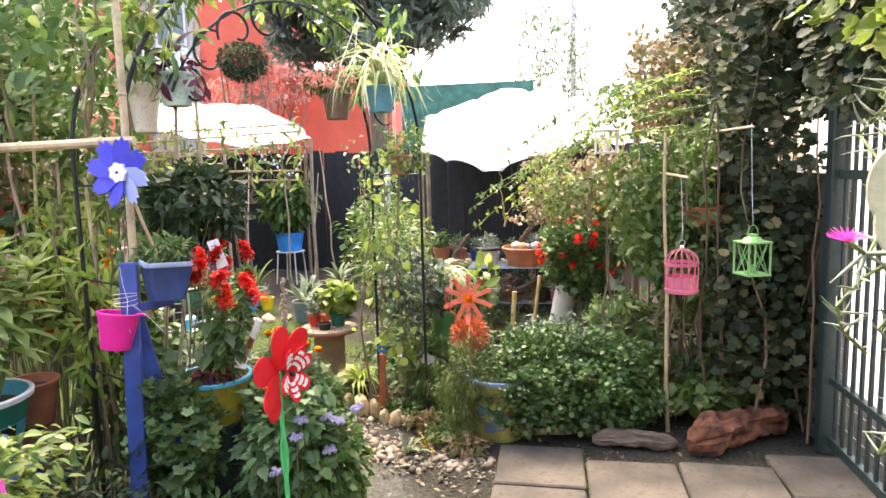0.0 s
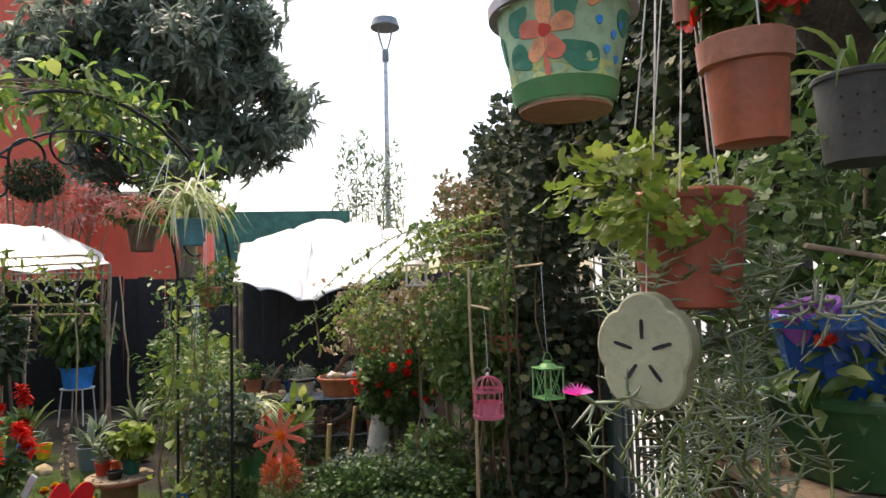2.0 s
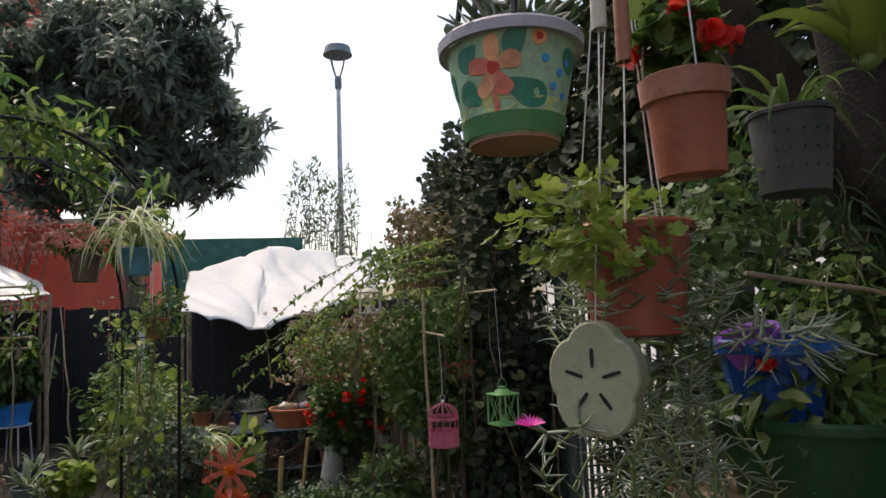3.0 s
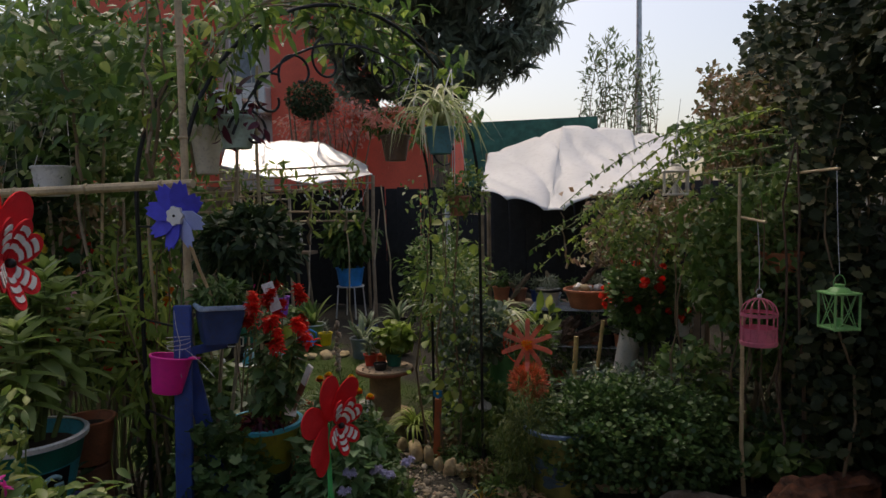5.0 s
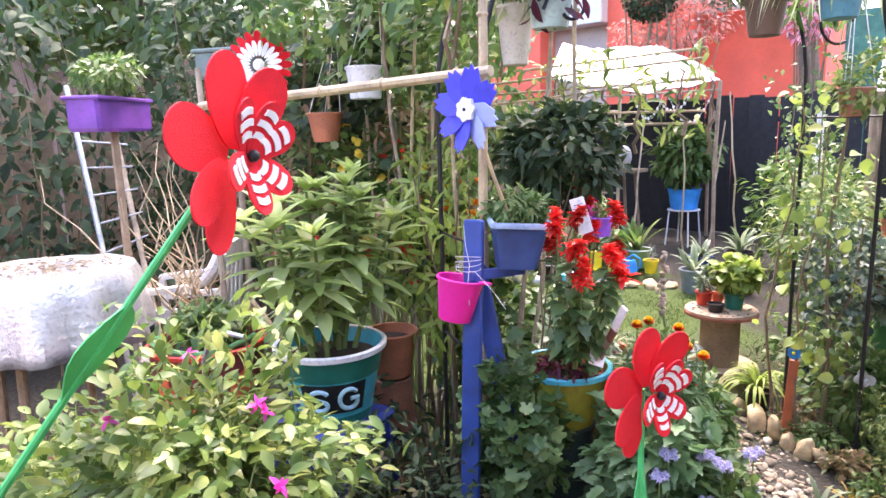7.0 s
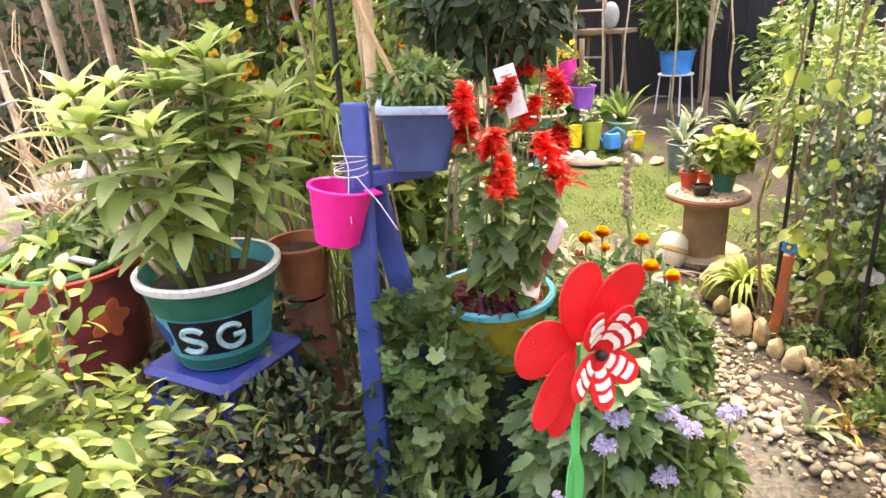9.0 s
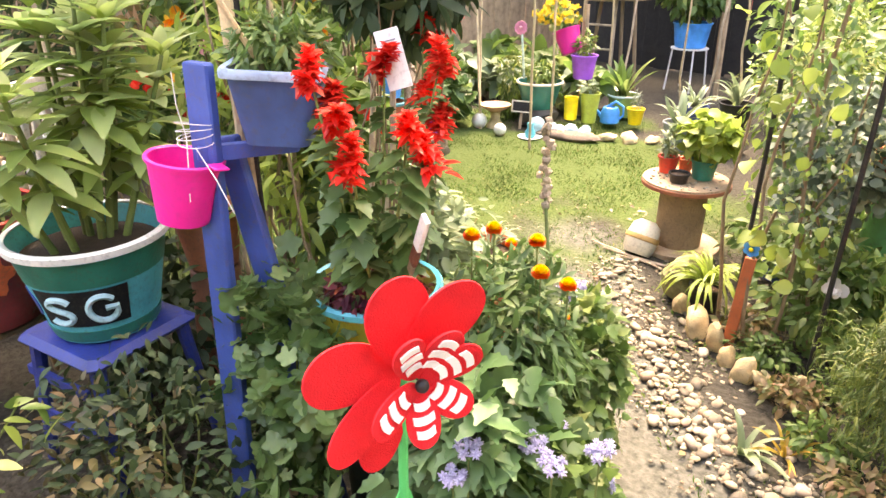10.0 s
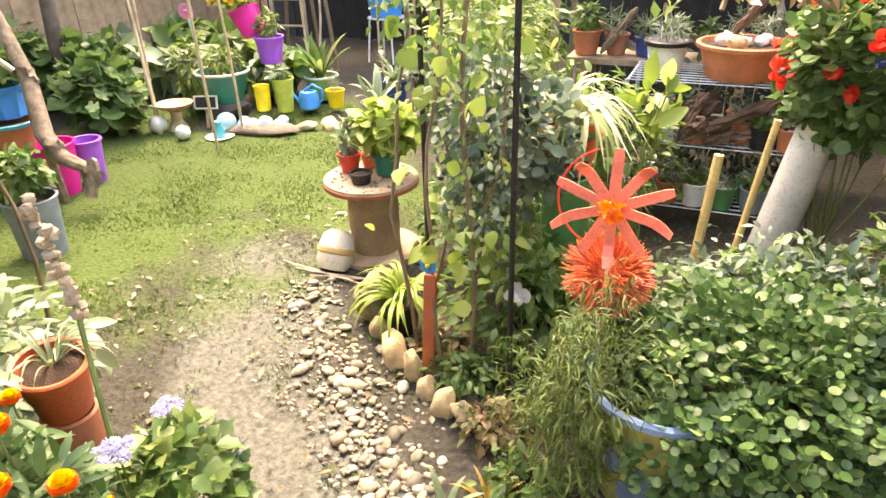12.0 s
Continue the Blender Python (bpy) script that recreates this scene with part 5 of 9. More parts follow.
# ---- salvias and the bed beside the path ----
def salvia(base, tops, label):
    """Leafy stems topped by loose spikes of tubular flowers; each spike is a part."""
    ob = thing("salvia_plant", label, "flowering plant", base, "salvias")
    LP, LD = [], []
    for x, y, z in tops:
        top = Vector((x, y, z)) - Vector(base)
        b0 = Vector((top.x * 0.25, top.y * 0.25, 0))
        part("stem", MB().tube([b0, b0.lerp(top, 0.5) + Vector((0, 0, 0.02)), top], [0.004, 0.0035, 0.002], 5), STEM, ob, smooth=True)
        for k in range(30):
            u = rng.uniform(0.2, 0.9)
            an = rng.random() * 6.28
            LP.append(b0.lerp(top, u)), LD.append((math.cos(an), math.sin(an), rng.uniform(-0.5, 0.3)))
        sl, m = rng.uniform(0.045, 0.09), 130
        lean = Vector((rng.normal() * 0.7, rng.normal() * 0.7, 1)).normalized()
        u = np.arange(m) / m
        an = np.arange(m) * 2.4 + rng.normal(size=m) * 0.4
        p = np.array(top)[None] + np.array(lean)[None] * (sl * (u - 0.5))[:, None] + rng.normal(size=(m, 3)) * 0.008 * (1.3 - u)[:, None]
        d = np.stack([np.cos(an), np.sin(an), -0.15 + 0.75 * u + 0.4 * rng.normal(size=m)], 1)
        leaf_part("flower_spike", t_ovate(0.55, 0.3, 0.15, 3), p, d, np.tile((0, 0, 1.0), (m, 1)), 0.03 * (1 - 0.3 * u) * rng.uniform(0.6, 1.3, m), R_PETAL, ob, "scarlet flower spike")
    leaf_part("foliage", t_toothed(0.66), np.array(LP), np.array(LD), np.tile((0, 0, 1.0), (len(LP), 1)), rng.uniform(0.04, 0.075, len(LP)), G_FERN, ob)
    return ob


pot("bowl_planter", "olive bowl planter with a turquoise rim and bark chips", (-0.86, 3.3, 0.56), 0.15, 0.1, 0.2, paint("olive_plastic", (0.3, 0.28, 0.03), 0.45), rim=0.016, rim_mat=TURQ, soil=CHIPS, seg=36)
pot("bowl_planter", "dark upturned pot under the olive planter", (-0.86, 3.3, 0.0), 0.1, 0.09, 0.56, DKGREEN, rim=0.012, seg=28)
n = 420
a, k = rng.random(n) * 6.28, 0.125 * np.sqrt(rng.random(n))
ob = leaf_part("bark_mulch", t_simple(0.6, 0.15), np.stack([k * np.cos(a), k * np.sin(a), 0.006 * rng.random(n)], 1), rng.normal(size=(n, 3)) * np.array([1, 1, 0.35]), np.array([0, 0, 1.0]) + 0.5 * rng.normal(size=(n, 3)), rng.uniform(0.012, 0.032, n), leafy("bark_chip", (0.06, 0.018, 0.012), (0.2, 0.05, 0.03), (0.42, 0.1, 0.05), trans=0.02, rough=0.85), None)
ob.location = (-0.86, 3.3, 0.735)
tagged(ob, "dark red bark chips covering the planter's soil", "bark mulch", kind="stuff")
salvia((-0.8, 3.26, 0.73), ((-0.68, 3.12, 1.13), (-0.65, 3.27, 1.12), (-0.66, 3.24, 1.17), (-0.77, 3.11, 1.27), (-0.7, 3.11, 1.2), (-0.72, 3.38, 1.27), (-0.83, 3.33, 1.26), (-0.71, 3.37, 1.15), (-0.84, 3.2, 1.2)), "scarlet salvia in the olive bowl planter")
salvia((-0.98, 3.5, 0.0), ((-1.05, 3.72, 1.33), (-0.95, 3.55, 1.3), (-0.88, 3.5, 1.18)), "tall scarlet salvia behind the planter")
bush("coleus_plant", "dark red small-leaved plant on the bark chips", (-0.82, 3.22, 0.78), (0.09, 0.07, 0.05), 160, OVATE, 0.03, G_PURPLE, base=(-0.82, 3.24, 0.73), stems=4, srad=0.002)
bush("pelargonium", "lobed pale green pelargonium spilling under the planter", (-0.93, 3.12, 0.56), (0.2, 0.15, 0.3), 820, t_lobed(), 0.05, G_FERN, base=(-0.95, 3.15, 0.0), stems=10, srad=0.004)
bush("cream_shrub", "pale leaved shrub beside the salvias", (-1.02, 3.62, 0.62), (0.18, 0.14, 0.26), 560, OVATE, 0.06, G_GREY, base=(-1.02, 3.62, 0), stems=8, srad=0.004)


def marigold(at, base, size=1.0):
    ob = thing("marigold", "red and yellow marigold on a thin stem", "flower", base, "marigolds")
    b, t = Vector((0, 0, 0)), Vector(at) - Vector(base)
    part("stem", MB().tube([b, b.lerp(t, 0.6) + Vector((0.02, 0, 0)), t], [0.003, 0.0025, 0.002], 5), STEM, ob, smooth=True)
    for name, n, lo, hi, s, mat, lab in (("outer_petals", 34, -0.35, 0.35, 0.022, RO_PETAL, "red-orange outer petals"), ("inner_petals", 46, 0.3, 1.5, 0.02, YO_PETAL, "yellow inner petals")):
        el = np.linspace(lo, hi, n)
        an = np.arange(n) * 2.4
        d = np.stack([np.cos(an) * np.cos(el), np.sin(an) * np.cos(el), np.sin(el)], 1)
        leaf_part(name, ROUND, np.array(t) + d * 0.004, d, d + np.array([0, 0, 0.5]), s * size * 0.68, mat, ob, lab)
    part("calyx", MB().ball(t - Vector((0, 0, 0.008)), 0.008, 8, 6), STEM, ob, smooth=True)


RO_PETAL = leafy("petal_red_orange", (0.75, 0.05, 0.01), (0.85, 0.16, 0.01), trans=0.3)
YO_PETAL = leafy("petal_gold", (0.9, 0.5, 0.01), (0.95, 0.68, 0.04), trans=0.35)
for x, y, z, k in ((-0.65, 3.4, 0.91, 1), (-0.64, 3.46, 0.91, 1), (-0.56, 3.51, 0.89, 1.05), (-0.51, 3.46, 0.85, 1.1), (-0.48, 3.52, 0.81, 1.05), (-0.53, 3.59, 0.68, 0.75), (-0.6, 3.28, 0.78, 0.6), (-0.58, 3.2, 0.74, 0.7), (-0.72, 3.62, 0.8, 0.8)):
    marigold((x, y, z), (x - 0.05, y + 0.02, 0), k)
bush("marigold_leaves", "feathery marigold foliage at the path's edge", (-0.62, 3.5, 0.6), (0.19, 0.16, 0.26), 2600, NARROW, 0.045, G_FERN, base=(-0.64, 3.5, 0), stems=12, srad=0.003)
bush("broad_leaved_plant", "broad serrated green leaves below the pinwheel", (-0.53, 3.27, 0.45), (0.22, 0.18, 0.32), 1050, t_toothed(), 0.068, leafy("leaf_pale", (0.07, 0.15, 0.05), (0.15, 0.27, 0.1), (0.26, 0.4, 0.19), trans=0.35), base=(-0.55, 3.27, 0), stems=9, srad=0.004)
bush("fern_undergrowth", "ferny low plant at the foot of the pinwheel", (-0.72, 2.92, 0.22), (0.26, 0.18, 0.2), 900, NARROW, 0.07, G_FERN, base=(-0.72, 2.92, 0), stems=8, srad=0.003)


def ageratum(at, base):
    """Each head is a cluster of small fluffy buttons."""
    ob = thing("ageratum", "lilac fluffy ageratum flower head", "flower", base, "ageratum flowers")
    t = Vector(at) - Vector(base)
    part("stem", MB().tube([(0, 0, 0), t * 0.5 + Vector((0.01, 0, 0)), t], [0.003, 0.0025, 0.002], 5), STEM, ob, smooth=True)
    n = 40
    for i in range(6):
        c = np.array(t) + np.array([0.019 * math.cos(i * 1.25), 0.019 * math.sin(i * 1.25), 0.004 * rng.normal()]) * (i > 0)
        d = unit(rng.normal(size=(n, 3)) + np.array([0, 0, 0.5]))
        leaf_part("flower_button", t_finger(0.4, 0.1, 2), np.tile(c, (n, 1)), d, rng.normal(size=d.shape), 0.0125, L_PETAL, ob)


for x, y, z in ((-0.65, 3.83, 0.63), (-0.57, 3.65, 0.71), (-0.54, 3.85, 0.51), (-0.59, 3.33, 0.8), (-0.42, 3.15, 0.64), (-0.36, 3.27, 0.61), (-0.31, 3.26, 0.6), (-0.25, 3.32, 0.63), (-0.43, 3.12, 0.58), (-0.6, 3.68, 0.68), (-0.68, 3.86, 0.6), (-0.33, 3.2, 0.5), (-0.46, 3.0, 0.5), (-0.28, 3.4, 0.48), (-0.4, 3.4, 0.55)):
    ageratum((x, y, z), (x - 0.03, y + 0.02, 0))
bush("ageratum_leaves", "heart-shaped ageratum leaves along the path", (-0.39, 3.32, 0.36), (0.17, 0.22, 0.24), 1300, t_toothed(0.85, 6), 0.042, G_MID, base=(-0.42, 3.32, 0), stems=12, srad=0.003)
bush("ageratum_leaves", "heart-shaped ageratum leaves beyond the marigolds", (-0.6, 3.75, 0.4), (0.17, 0.18, 0.26), 1150, t_toothed(0.85, 6), 0.042, G_MID, base=(-0.6, 3.74, 0), stems=10, srad=0.003)


def plant_label(at, size, tilt, turn, label):
    ob = thing("plant_label", label, "plant label", at, turn=turn, tilt=tilt)
    part("tag", MB().box((0, 0, size[1] / 2), (size[0], 0.002, size[1]), bevel=0.0008), WHITE, ob)
    for i in range(3):
        part("writing", MB().box((0, -0.002, size[1] * (0.55 + 0.13 * i)), (size[0] * 0.6, 0.001, 0.003)), GREYP, ob)


plant_label((-0.815, 3.36, 1.2), (0.05, 0.12), (-12, -14), 52, "white plastic plant label among salvias")
plant_label((-0.7, 3.23, 0.81), (0.05, 0.075), (-35, 22), 45, "white plant label stuck in the bark chips")
ob = thing("stake_label", "dark wooden stake with a white painted end", "stake", (-0.76, 3.28, 0.72), turn=-20, tilt=(0, 30))
part("shaft", MB().box((0, 0, 0.1), (0.022, 0.008, 0.2), bevel=0.002), WOOD, ob)
part("band", MB().box((0, 0, 0.225), (0.026, 0.01, 0.05), bevel=0.002), CHIPS, ob)
part("tip", MB().box((0, 0, 0.295), (0.027, 0.01, 0.09), bevel=0.002), WHITE, ob, "white painted tip")
pot("plant_pot", "terracotta pot behind the painted pot", (-1.75, 3.32, 0.5), 0.11, 0.08, 0.2, TERRA, rim=0.016, soil=SOIL)
pot("plant_stand", "upturned pot used as a stand", (-1.75, 3.32, 0.0), 0.08, 0.11, 0.5, BROWN, rim=0)
bush("brown_undergrowth", "brownish small leaves under the blue stand", (-1.3, 2.75, 0.28), (0.3, 0.18, 0.24), 300, OVATE, 0.036, leafy("leaf_brown_green", (0.09, 0.08, 0.03), (0.2, 0.17, 0.07), (0.32, 0.2, 0.1)), base=(-1.3, 2.75, 0), stems=8, lump=0.5)


# ---- things hung from the tree by the gate ----
DBARK = paint("dark_bark", (0.06, 0.045, 0.035), 0.9, bump=0.9, scale=14, vary=0.4)


def near_tree():
    ob = thing("tree", "old rough-barked tree leaning over the gate", "tree", (2.12, 2.2, 0))
    part("trunk", MB().tube([(0, 0, 0), (-0.08, -0.05, 0.8), (-0.28, -0.15, 1.65), (-0.38, -0.22, 2.1), (-0.5, -0.25, 2.6)], [0.13, 0.11, 0.09, 0.075, 0.05], 12), DBARK, ob, smooth=True)
    part("limb", MB().tube([(-0.32, -0.18, 1.8), (-0.66, -0.36, 1.98), (-0.84, -0.4, 2.18), (-1.3, -0.6, 2.55)], [0.06, 0.05, 0.045, 0.03], 10), DBARK, ob, smooth=True)
    part("limb", MB().tube([(-0.38, -0.2, 2.1), (-0.2, -0.5, 2.5), (0.0, -0.8, 2.8)], [0.05, 0.04, 0.025], 9), DBARK, ob, smooth=True)
    part("limb", MB().tube([(-1.3, -0.6, 2.55), (-1.6, -0.66, 2.75), (-1.9, -0.6, 2.85)], [0.03, 0.02, 0.01], 8), BARK, ob, smooth=True)
    p, o = cloud((-0.2, -0.6, 2.75), (1.0, 1.1, 0.4), 3000, 4.0, 0.1, 0.6)
    d, up = leaf_dirs(o, 0.6)
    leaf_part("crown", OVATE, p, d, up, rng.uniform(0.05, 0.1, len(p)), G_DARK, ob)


near_tree()


def hang_cord(ob, top, pts, r=0.0013, mat=None):
    for p in pts:
        m = Vector(p).lerp(Vector(top), 0.5) + Vector((0.004, 0.003, 0))
        part("cord", MB().tube([p, m, top], r, 5), mat or STRING, ob, smooth=True)


def painted_hanging_pot():
    rt, rb, h = 0.074, 0.05, 0.115
    ob = pot("hanging_pot", "hanging pot painted with coral flowers and green leaves", (0.79, 1.45, 1.82), rt, rb, h, paint("mint_paint", (0.36, 0.55, 0.33), 0.5), rim=0.012, rim_mat=paint("lilac_rim", (0.5, 0.46, 0.5), 0.5), soil=SOIL, seg=40)
    part("base", MB().lathe([(0.0, -0.001), (rb * 0.98, -0.001), (rb * 0.98, 0.002), (0, 0.002)], seg=30), BROWN, ob, "brown unpainted underside")
    part("band", MB().lathe([(rb + 0.0035, 0.004), (rb + 0.008, 0.024), (rb + 0.005, 0.024), (rb, 0.004)], seg=36), GREEN, ob, "grass green painted band", smooth=True)
    coral = paint("coral_paint", (0.75, 0.2, 0.12), 0.5)
    leafg = paint("leaf_green_paint", (0.03, 0.22, 0.13), 0.5)
    az0 = -105
    wash = paint("yellow_green_wash", (0.5, 0.56, 0.2), 0.5, vary=0.4, scale=25)
    orange = paint("soft_orange_paint", (0.78, 0.34, 0.16), 0.5, vary=0.35, scale=40)

    def dab(u, v, l, w, turn, mat, name, label, lift):
        """One brush dab: a drop shape, pointed at its far end, with an unsteady edge."""
        pts, ca, sa = [], math.cos(radians(turn)), math.sin(radians(turn))
        for k in range(22):
            a = 2 * math.pi * k / 22
            x = l * 0.5 * math.cos(a)
            y = w * 0.5 * math.sin(a) * (1 - 0.45 * math.cos(a)) * (1 + 0.12 * math.sin(3 * a + turn))
            pts.append((u + x * ca - y * sa, v + x * sa + y * ca))
        decal(ob, rt, rb, h, pts, az0, 0.064, mat, name, label, lift)

    for u, v, l, w in ((-0.03, -0.034, 0.07, 0.02), (0.04, -0.034, 0.08, 0.018), (-0.085, -0.034, 0.05, 0.016), (0.1, -0.03, 0.06, 0.018)):
        dab(u, v, l, w, 4, wash, "wash", "yellow-green brush wash", 0.0006)
    for u, v, l, w, a in ((-0.052, 0.02, 0.03, 0.022, 40), (-0.05, -0.018, 0.036, 0.022, -35), (0.012, -0.02, 0.05, 0.026, 160), (0.004, 0.03, 0.036, 0.022, 60), (0.08, 0.018, 0.04, 0.022, 20), (-0.09, 0.0, 0.035, 0.02, -60), (0.11, -0.005, 0.036, 0.02, 120)):
        dab(u, v, l, w, a, leafg, "leaf_patch", "dark green painted leaf", 0.001)
    for i, a in enumerate((95, 170, 240, 300, 15)):
        u, v = -0.02 + 0.015 * math.cos(radians(a)), 0.004 + 0.017 * math.sin(radians(a))
        dab(u, v, 0.03, 0.017, a + 180, coral if i % 2 else orange, "flower_petal", "coral painted petal", 0.0014)
    dab(-0.02, 0.004, 0.014, 0.012, 0, REDP, "flower_centre", "red painted flower centre", 0.0018)
    dab(-0.019, -0.03, 0.026, 0.006, 100, coral, "flower_stalk", "coral painted stalk", 0.0014)
    for u, v in ((0.036, 0.012), (0.046, -0.014), (0.056, 0.001), (0.062, -0.021), (0.068, 0.012)):
        dab(u, v, 0.009, 0.008, 30, SKYBLUE, "dot", "blue painted dot", 0.0014)
    dab(0.03, 0.032, 0.018, 0.016, 10, orange, "flower_bud", "orange painted bud", 0.0014)
    dab(0.03, 0.032, 0.008, 0.007, 10, REDP, "bud_centre", "red painted bud centre", 0.0018)
    hang_cord(ob, (0.02, 0.0, 0.72), [(rt * math.cos(a), rt * math.sin(a), h) for a in (0.3, 2.4, 4.5)], 0.0035, BLACK)
    bush("potted_succulent", "grey succulent in the painted hanging pot", (0.79, 1.45, 1.96), (0.06, 0.06, 0.04), 70, FINGER, 0.07, G_SUCC, base=(0.79, 1.45, 1.92), stems=3, srad=0.003, droop=-0.5)


painted_hanging_pot()
p = pot("hanging_pot", "hanging brown plastic pot with a deep collar", (1.03, 1.5, 1.795), 0.049, 0.041, 0.125, paint("red_brown_plastic", (0.36, 0.1, 0.045), 0.5), rim=0.004, soil=SOIL, seg=32, tilt=(2, -3))
part("collar", MB().lathe([(0.047, 0.092), (0.053, 0.094), (0.055, 0.124), (0.047, 0.127)], seg=32), BROWN, p, smooth=True)
hang_cord(p, (0.0, 0.0, 0.7), [(0.05 * math.cos(a), 0.05 * math.sin(a), 0.12) for a in (0.3, 2.4, 4.5)])
bush("begonia", "red flowering begonia in the brown hanging pot", (1.03, 1.52, 1.98), (0.06, 0.05, 0.05), 120, LOBED, 0.035, G_MID, base=(1.02, 1.5, 1.91), stems=4, srad=0.003, flowers=(ROUND, 6, 0.022, R_PETAL))
p = pot("hanging_pot", "red-brown hanging pot overgrown with succulents", (1.0, 1.61, 1.6), 0.077, 0.06, 0.15, paint("dull_red_plastic", (0.36, 0.09, 0.05), 0.5), rim=0.01, soil=SOIL, seg=34, turn=10)
hang_cord(p, (-0.02, -0.02, 0.75), [(0.075 * math.cos(a), 0.075 * math.sin(a), 0.15) for a in (0.3, 2.4, 4.5)])
bush("pelargonium", "bright lobed pelargonium hanging from the red-brown pot", (0.9, 1.53, 1.74), (0.11, 0.08, 0.07), 170, t_lobed(), 0.027, G_PELA, base=(0.98, 1.6, 1.73), stems=9, srad=0.0025, droop=0.1)


def ice_plant(name, label, top, n, drop, spread, flowers=0):
    """Trailing succulent: hanging stems set with pairs of finger leaves."""
    ob = thing(name, label, "trailing succulent", top)
    P, D = [], []
    tips = []
    for i in range(n):
        a = rng.random() * 6.28
        r = spread * rng.uniform(0.3, 1.0)
        l = drop * rng.uniform(0.35, 1.0)
        pts = [Vector((r * math.cos(a) * min(1, u * 2.2) + 0.02 * rng.normal(), r * math.sin(a) * min(1, u * 2.2) + 0.02 * rng.normal(), 0.03 * math.sin(math.pi * min(1, u * 3)) - l * u ** 1.3)) for u in np.linspace(0, 1, 8)]
        part("stem", MB().tube(pts, 0.0022, 5), STEM, ob, smooth=True)
        tips.append(pts[-1])
        for k in range(int(10 + l * 75)):
            u = rng.uniform(0.05, 1) * 6.99
            q = pts[int(u)].lerp(pts[int(u) + 1], u - int(u))
            an = rng.random() * 6.28
            for s in (1, -1):
                P.append(q), D.append((s * math.cos(an), s * math.sin(an), rng.uniform(-0.1, 0.9)))
    leaf_part("foliage", t_finger(0.11, 0.3), np.array(P), np.array(D), rng.normal(size=(len(P), 3)), rng.uniform(0.016, 0.036, len(P)), G_SUCC, ob)
    for t in tips[:flowers]:
        m = 26
        an = np.linspace(0, 6.28 * 2, m)
        d = np.stack([np.cos(an), np.sin(an), np.full(m, 0.35)], 1)
        leaf_part("flower", t_ovate(0.16, 0.05, 0.1, 2), np.tile(np.array(t), (m, 1)), d, np.tile((0, 0, 1.0), (m, 1)), 0.017, M_PETAL, ob, "magenta daisy-like flower")
    return ob


ice_plant("ice_plant", "pale trailing ice plant over the red-brown pot", (1.0, 1.61, 1.74), 28, 0.28, 0.105)
ice_plant("ice_plant", "trailing ice plant with magenta flowers", (1.03, 1.62, 1.55), 17, 0.5, 0.15, 3)
bush("pelargonium", "small-leaved green sprigs trailing between the hanging pots", (1.2, 1.72, 1.78), (0.13, 0.1, 0.13), 330, t_lobed(15), 0.022, G_FERN, base=(1.1, 1.68, 1.74), stems=14, srad=0.0016, lump=0.7, shell=0.15)
bush("pelargonium", "green sprigs hanging over the blue planter", (1.42, 1.74, 1.62), (0.16, 0.1, 0.12), 300, t_lobed(15), 0.022, G_MID, base=(1.42, 1.74, 1.7), stems=12, srad=0.0016, lump=0.7, shell=0.15)
ice_plant("ice_plant", "trailing ice plant hanging near the gate", (1.16, 1.72, 1.46), 26, 0.5, 0.16, 1)
ob = thing("magenta_flower", "single magenta ice plant flower on a stem", "flower", (0.93, 1.58, 1.55))
part("stem", MB().tube([(0, 0, 0), (-0.06, -0.06, -0.05), (-0.12, -0.13, -0.04), (-0.15, -0.17, -0.025)], 0.002, 5), STEM, ob, smooth=True)
an = np.linspace(0, 12.56, 40)
leaf_part("petals", t_ovate(0.16, 0.05, 0.1, 2), np.tile((-0.15, -0.17, -0.025), (40, 1)), np.stack([np.cos(an), np.sin(an) * 0.6 - 0.3, np.full(40, 0.4)], 1), np.tile((0, -0.5, 1.0), (40, 1)), 0.016, M_PETAL, ob)
leaf_part("foliage", FINGER, np.array([(-0.05, -0.05, -0.05)] * 6 + [(-0.12, -0.13, -0.04)] * 7), rng.normal(size=(13, 3)), rng.normal(size=(13, 3)), 0.035, G_SUCC, ob)


def wooden_flower():
    """A thick carved flower-shaped disc with five slits, hung on a cord."""
    ob = new("wooden_ornament")
    ob.matrix_world = facing((0.905, 1.53, 1.553), -132)
    tagged(ob, "pale carved flower-shaped wooden disc with five slits", "hanging ornament")
    ob.scale = (0.93, 0.93, 0.93)
    n = 60
    outline = [(0.058 * (0.93 + 0.13 * abs(math.cos(2.5 * (a - math.pi / 2))) ** 0.7) * math.cos(a), 0.072 * (0.93 + 0.13 * abs(math.cos(2.5 * (a - math.pi / 2))) ** 0.7) * math.sin(a)) for a in np.linspace(0, 2 * math.pi, n, endpoint=False)]
    disc = part("disc", MB().plate(outline, 0.042), PALEWOOD, ob)
    disc.modifiers.new("round", "BEVEL").width = 0.003
    for i in range(5):
        a = radians(90 + 72 * i)
        m = pose(0.026 * math.cos(a), -0.0215, 0.03 * math.sin(a), 0, 90 - math.degrees(a), 0)
        part("slit", MB().plate([(-0.002, -0.011), (0.0, -0.013), (0.002, -0.011), (0.0025, 0.0), (0.002, 0.011), (0, 0.013), (-0.002, 0.011), (-0.0025, 0)], 0.002, m), BLACK, ob, "dark carved slit")
    part("cord", MB().tube([(0, 0, 0.068), (0.004, 0.0, 0.14), (0.03, 0.03, 0.5)], 0.001, 5), STRING, ob, smooth=True)


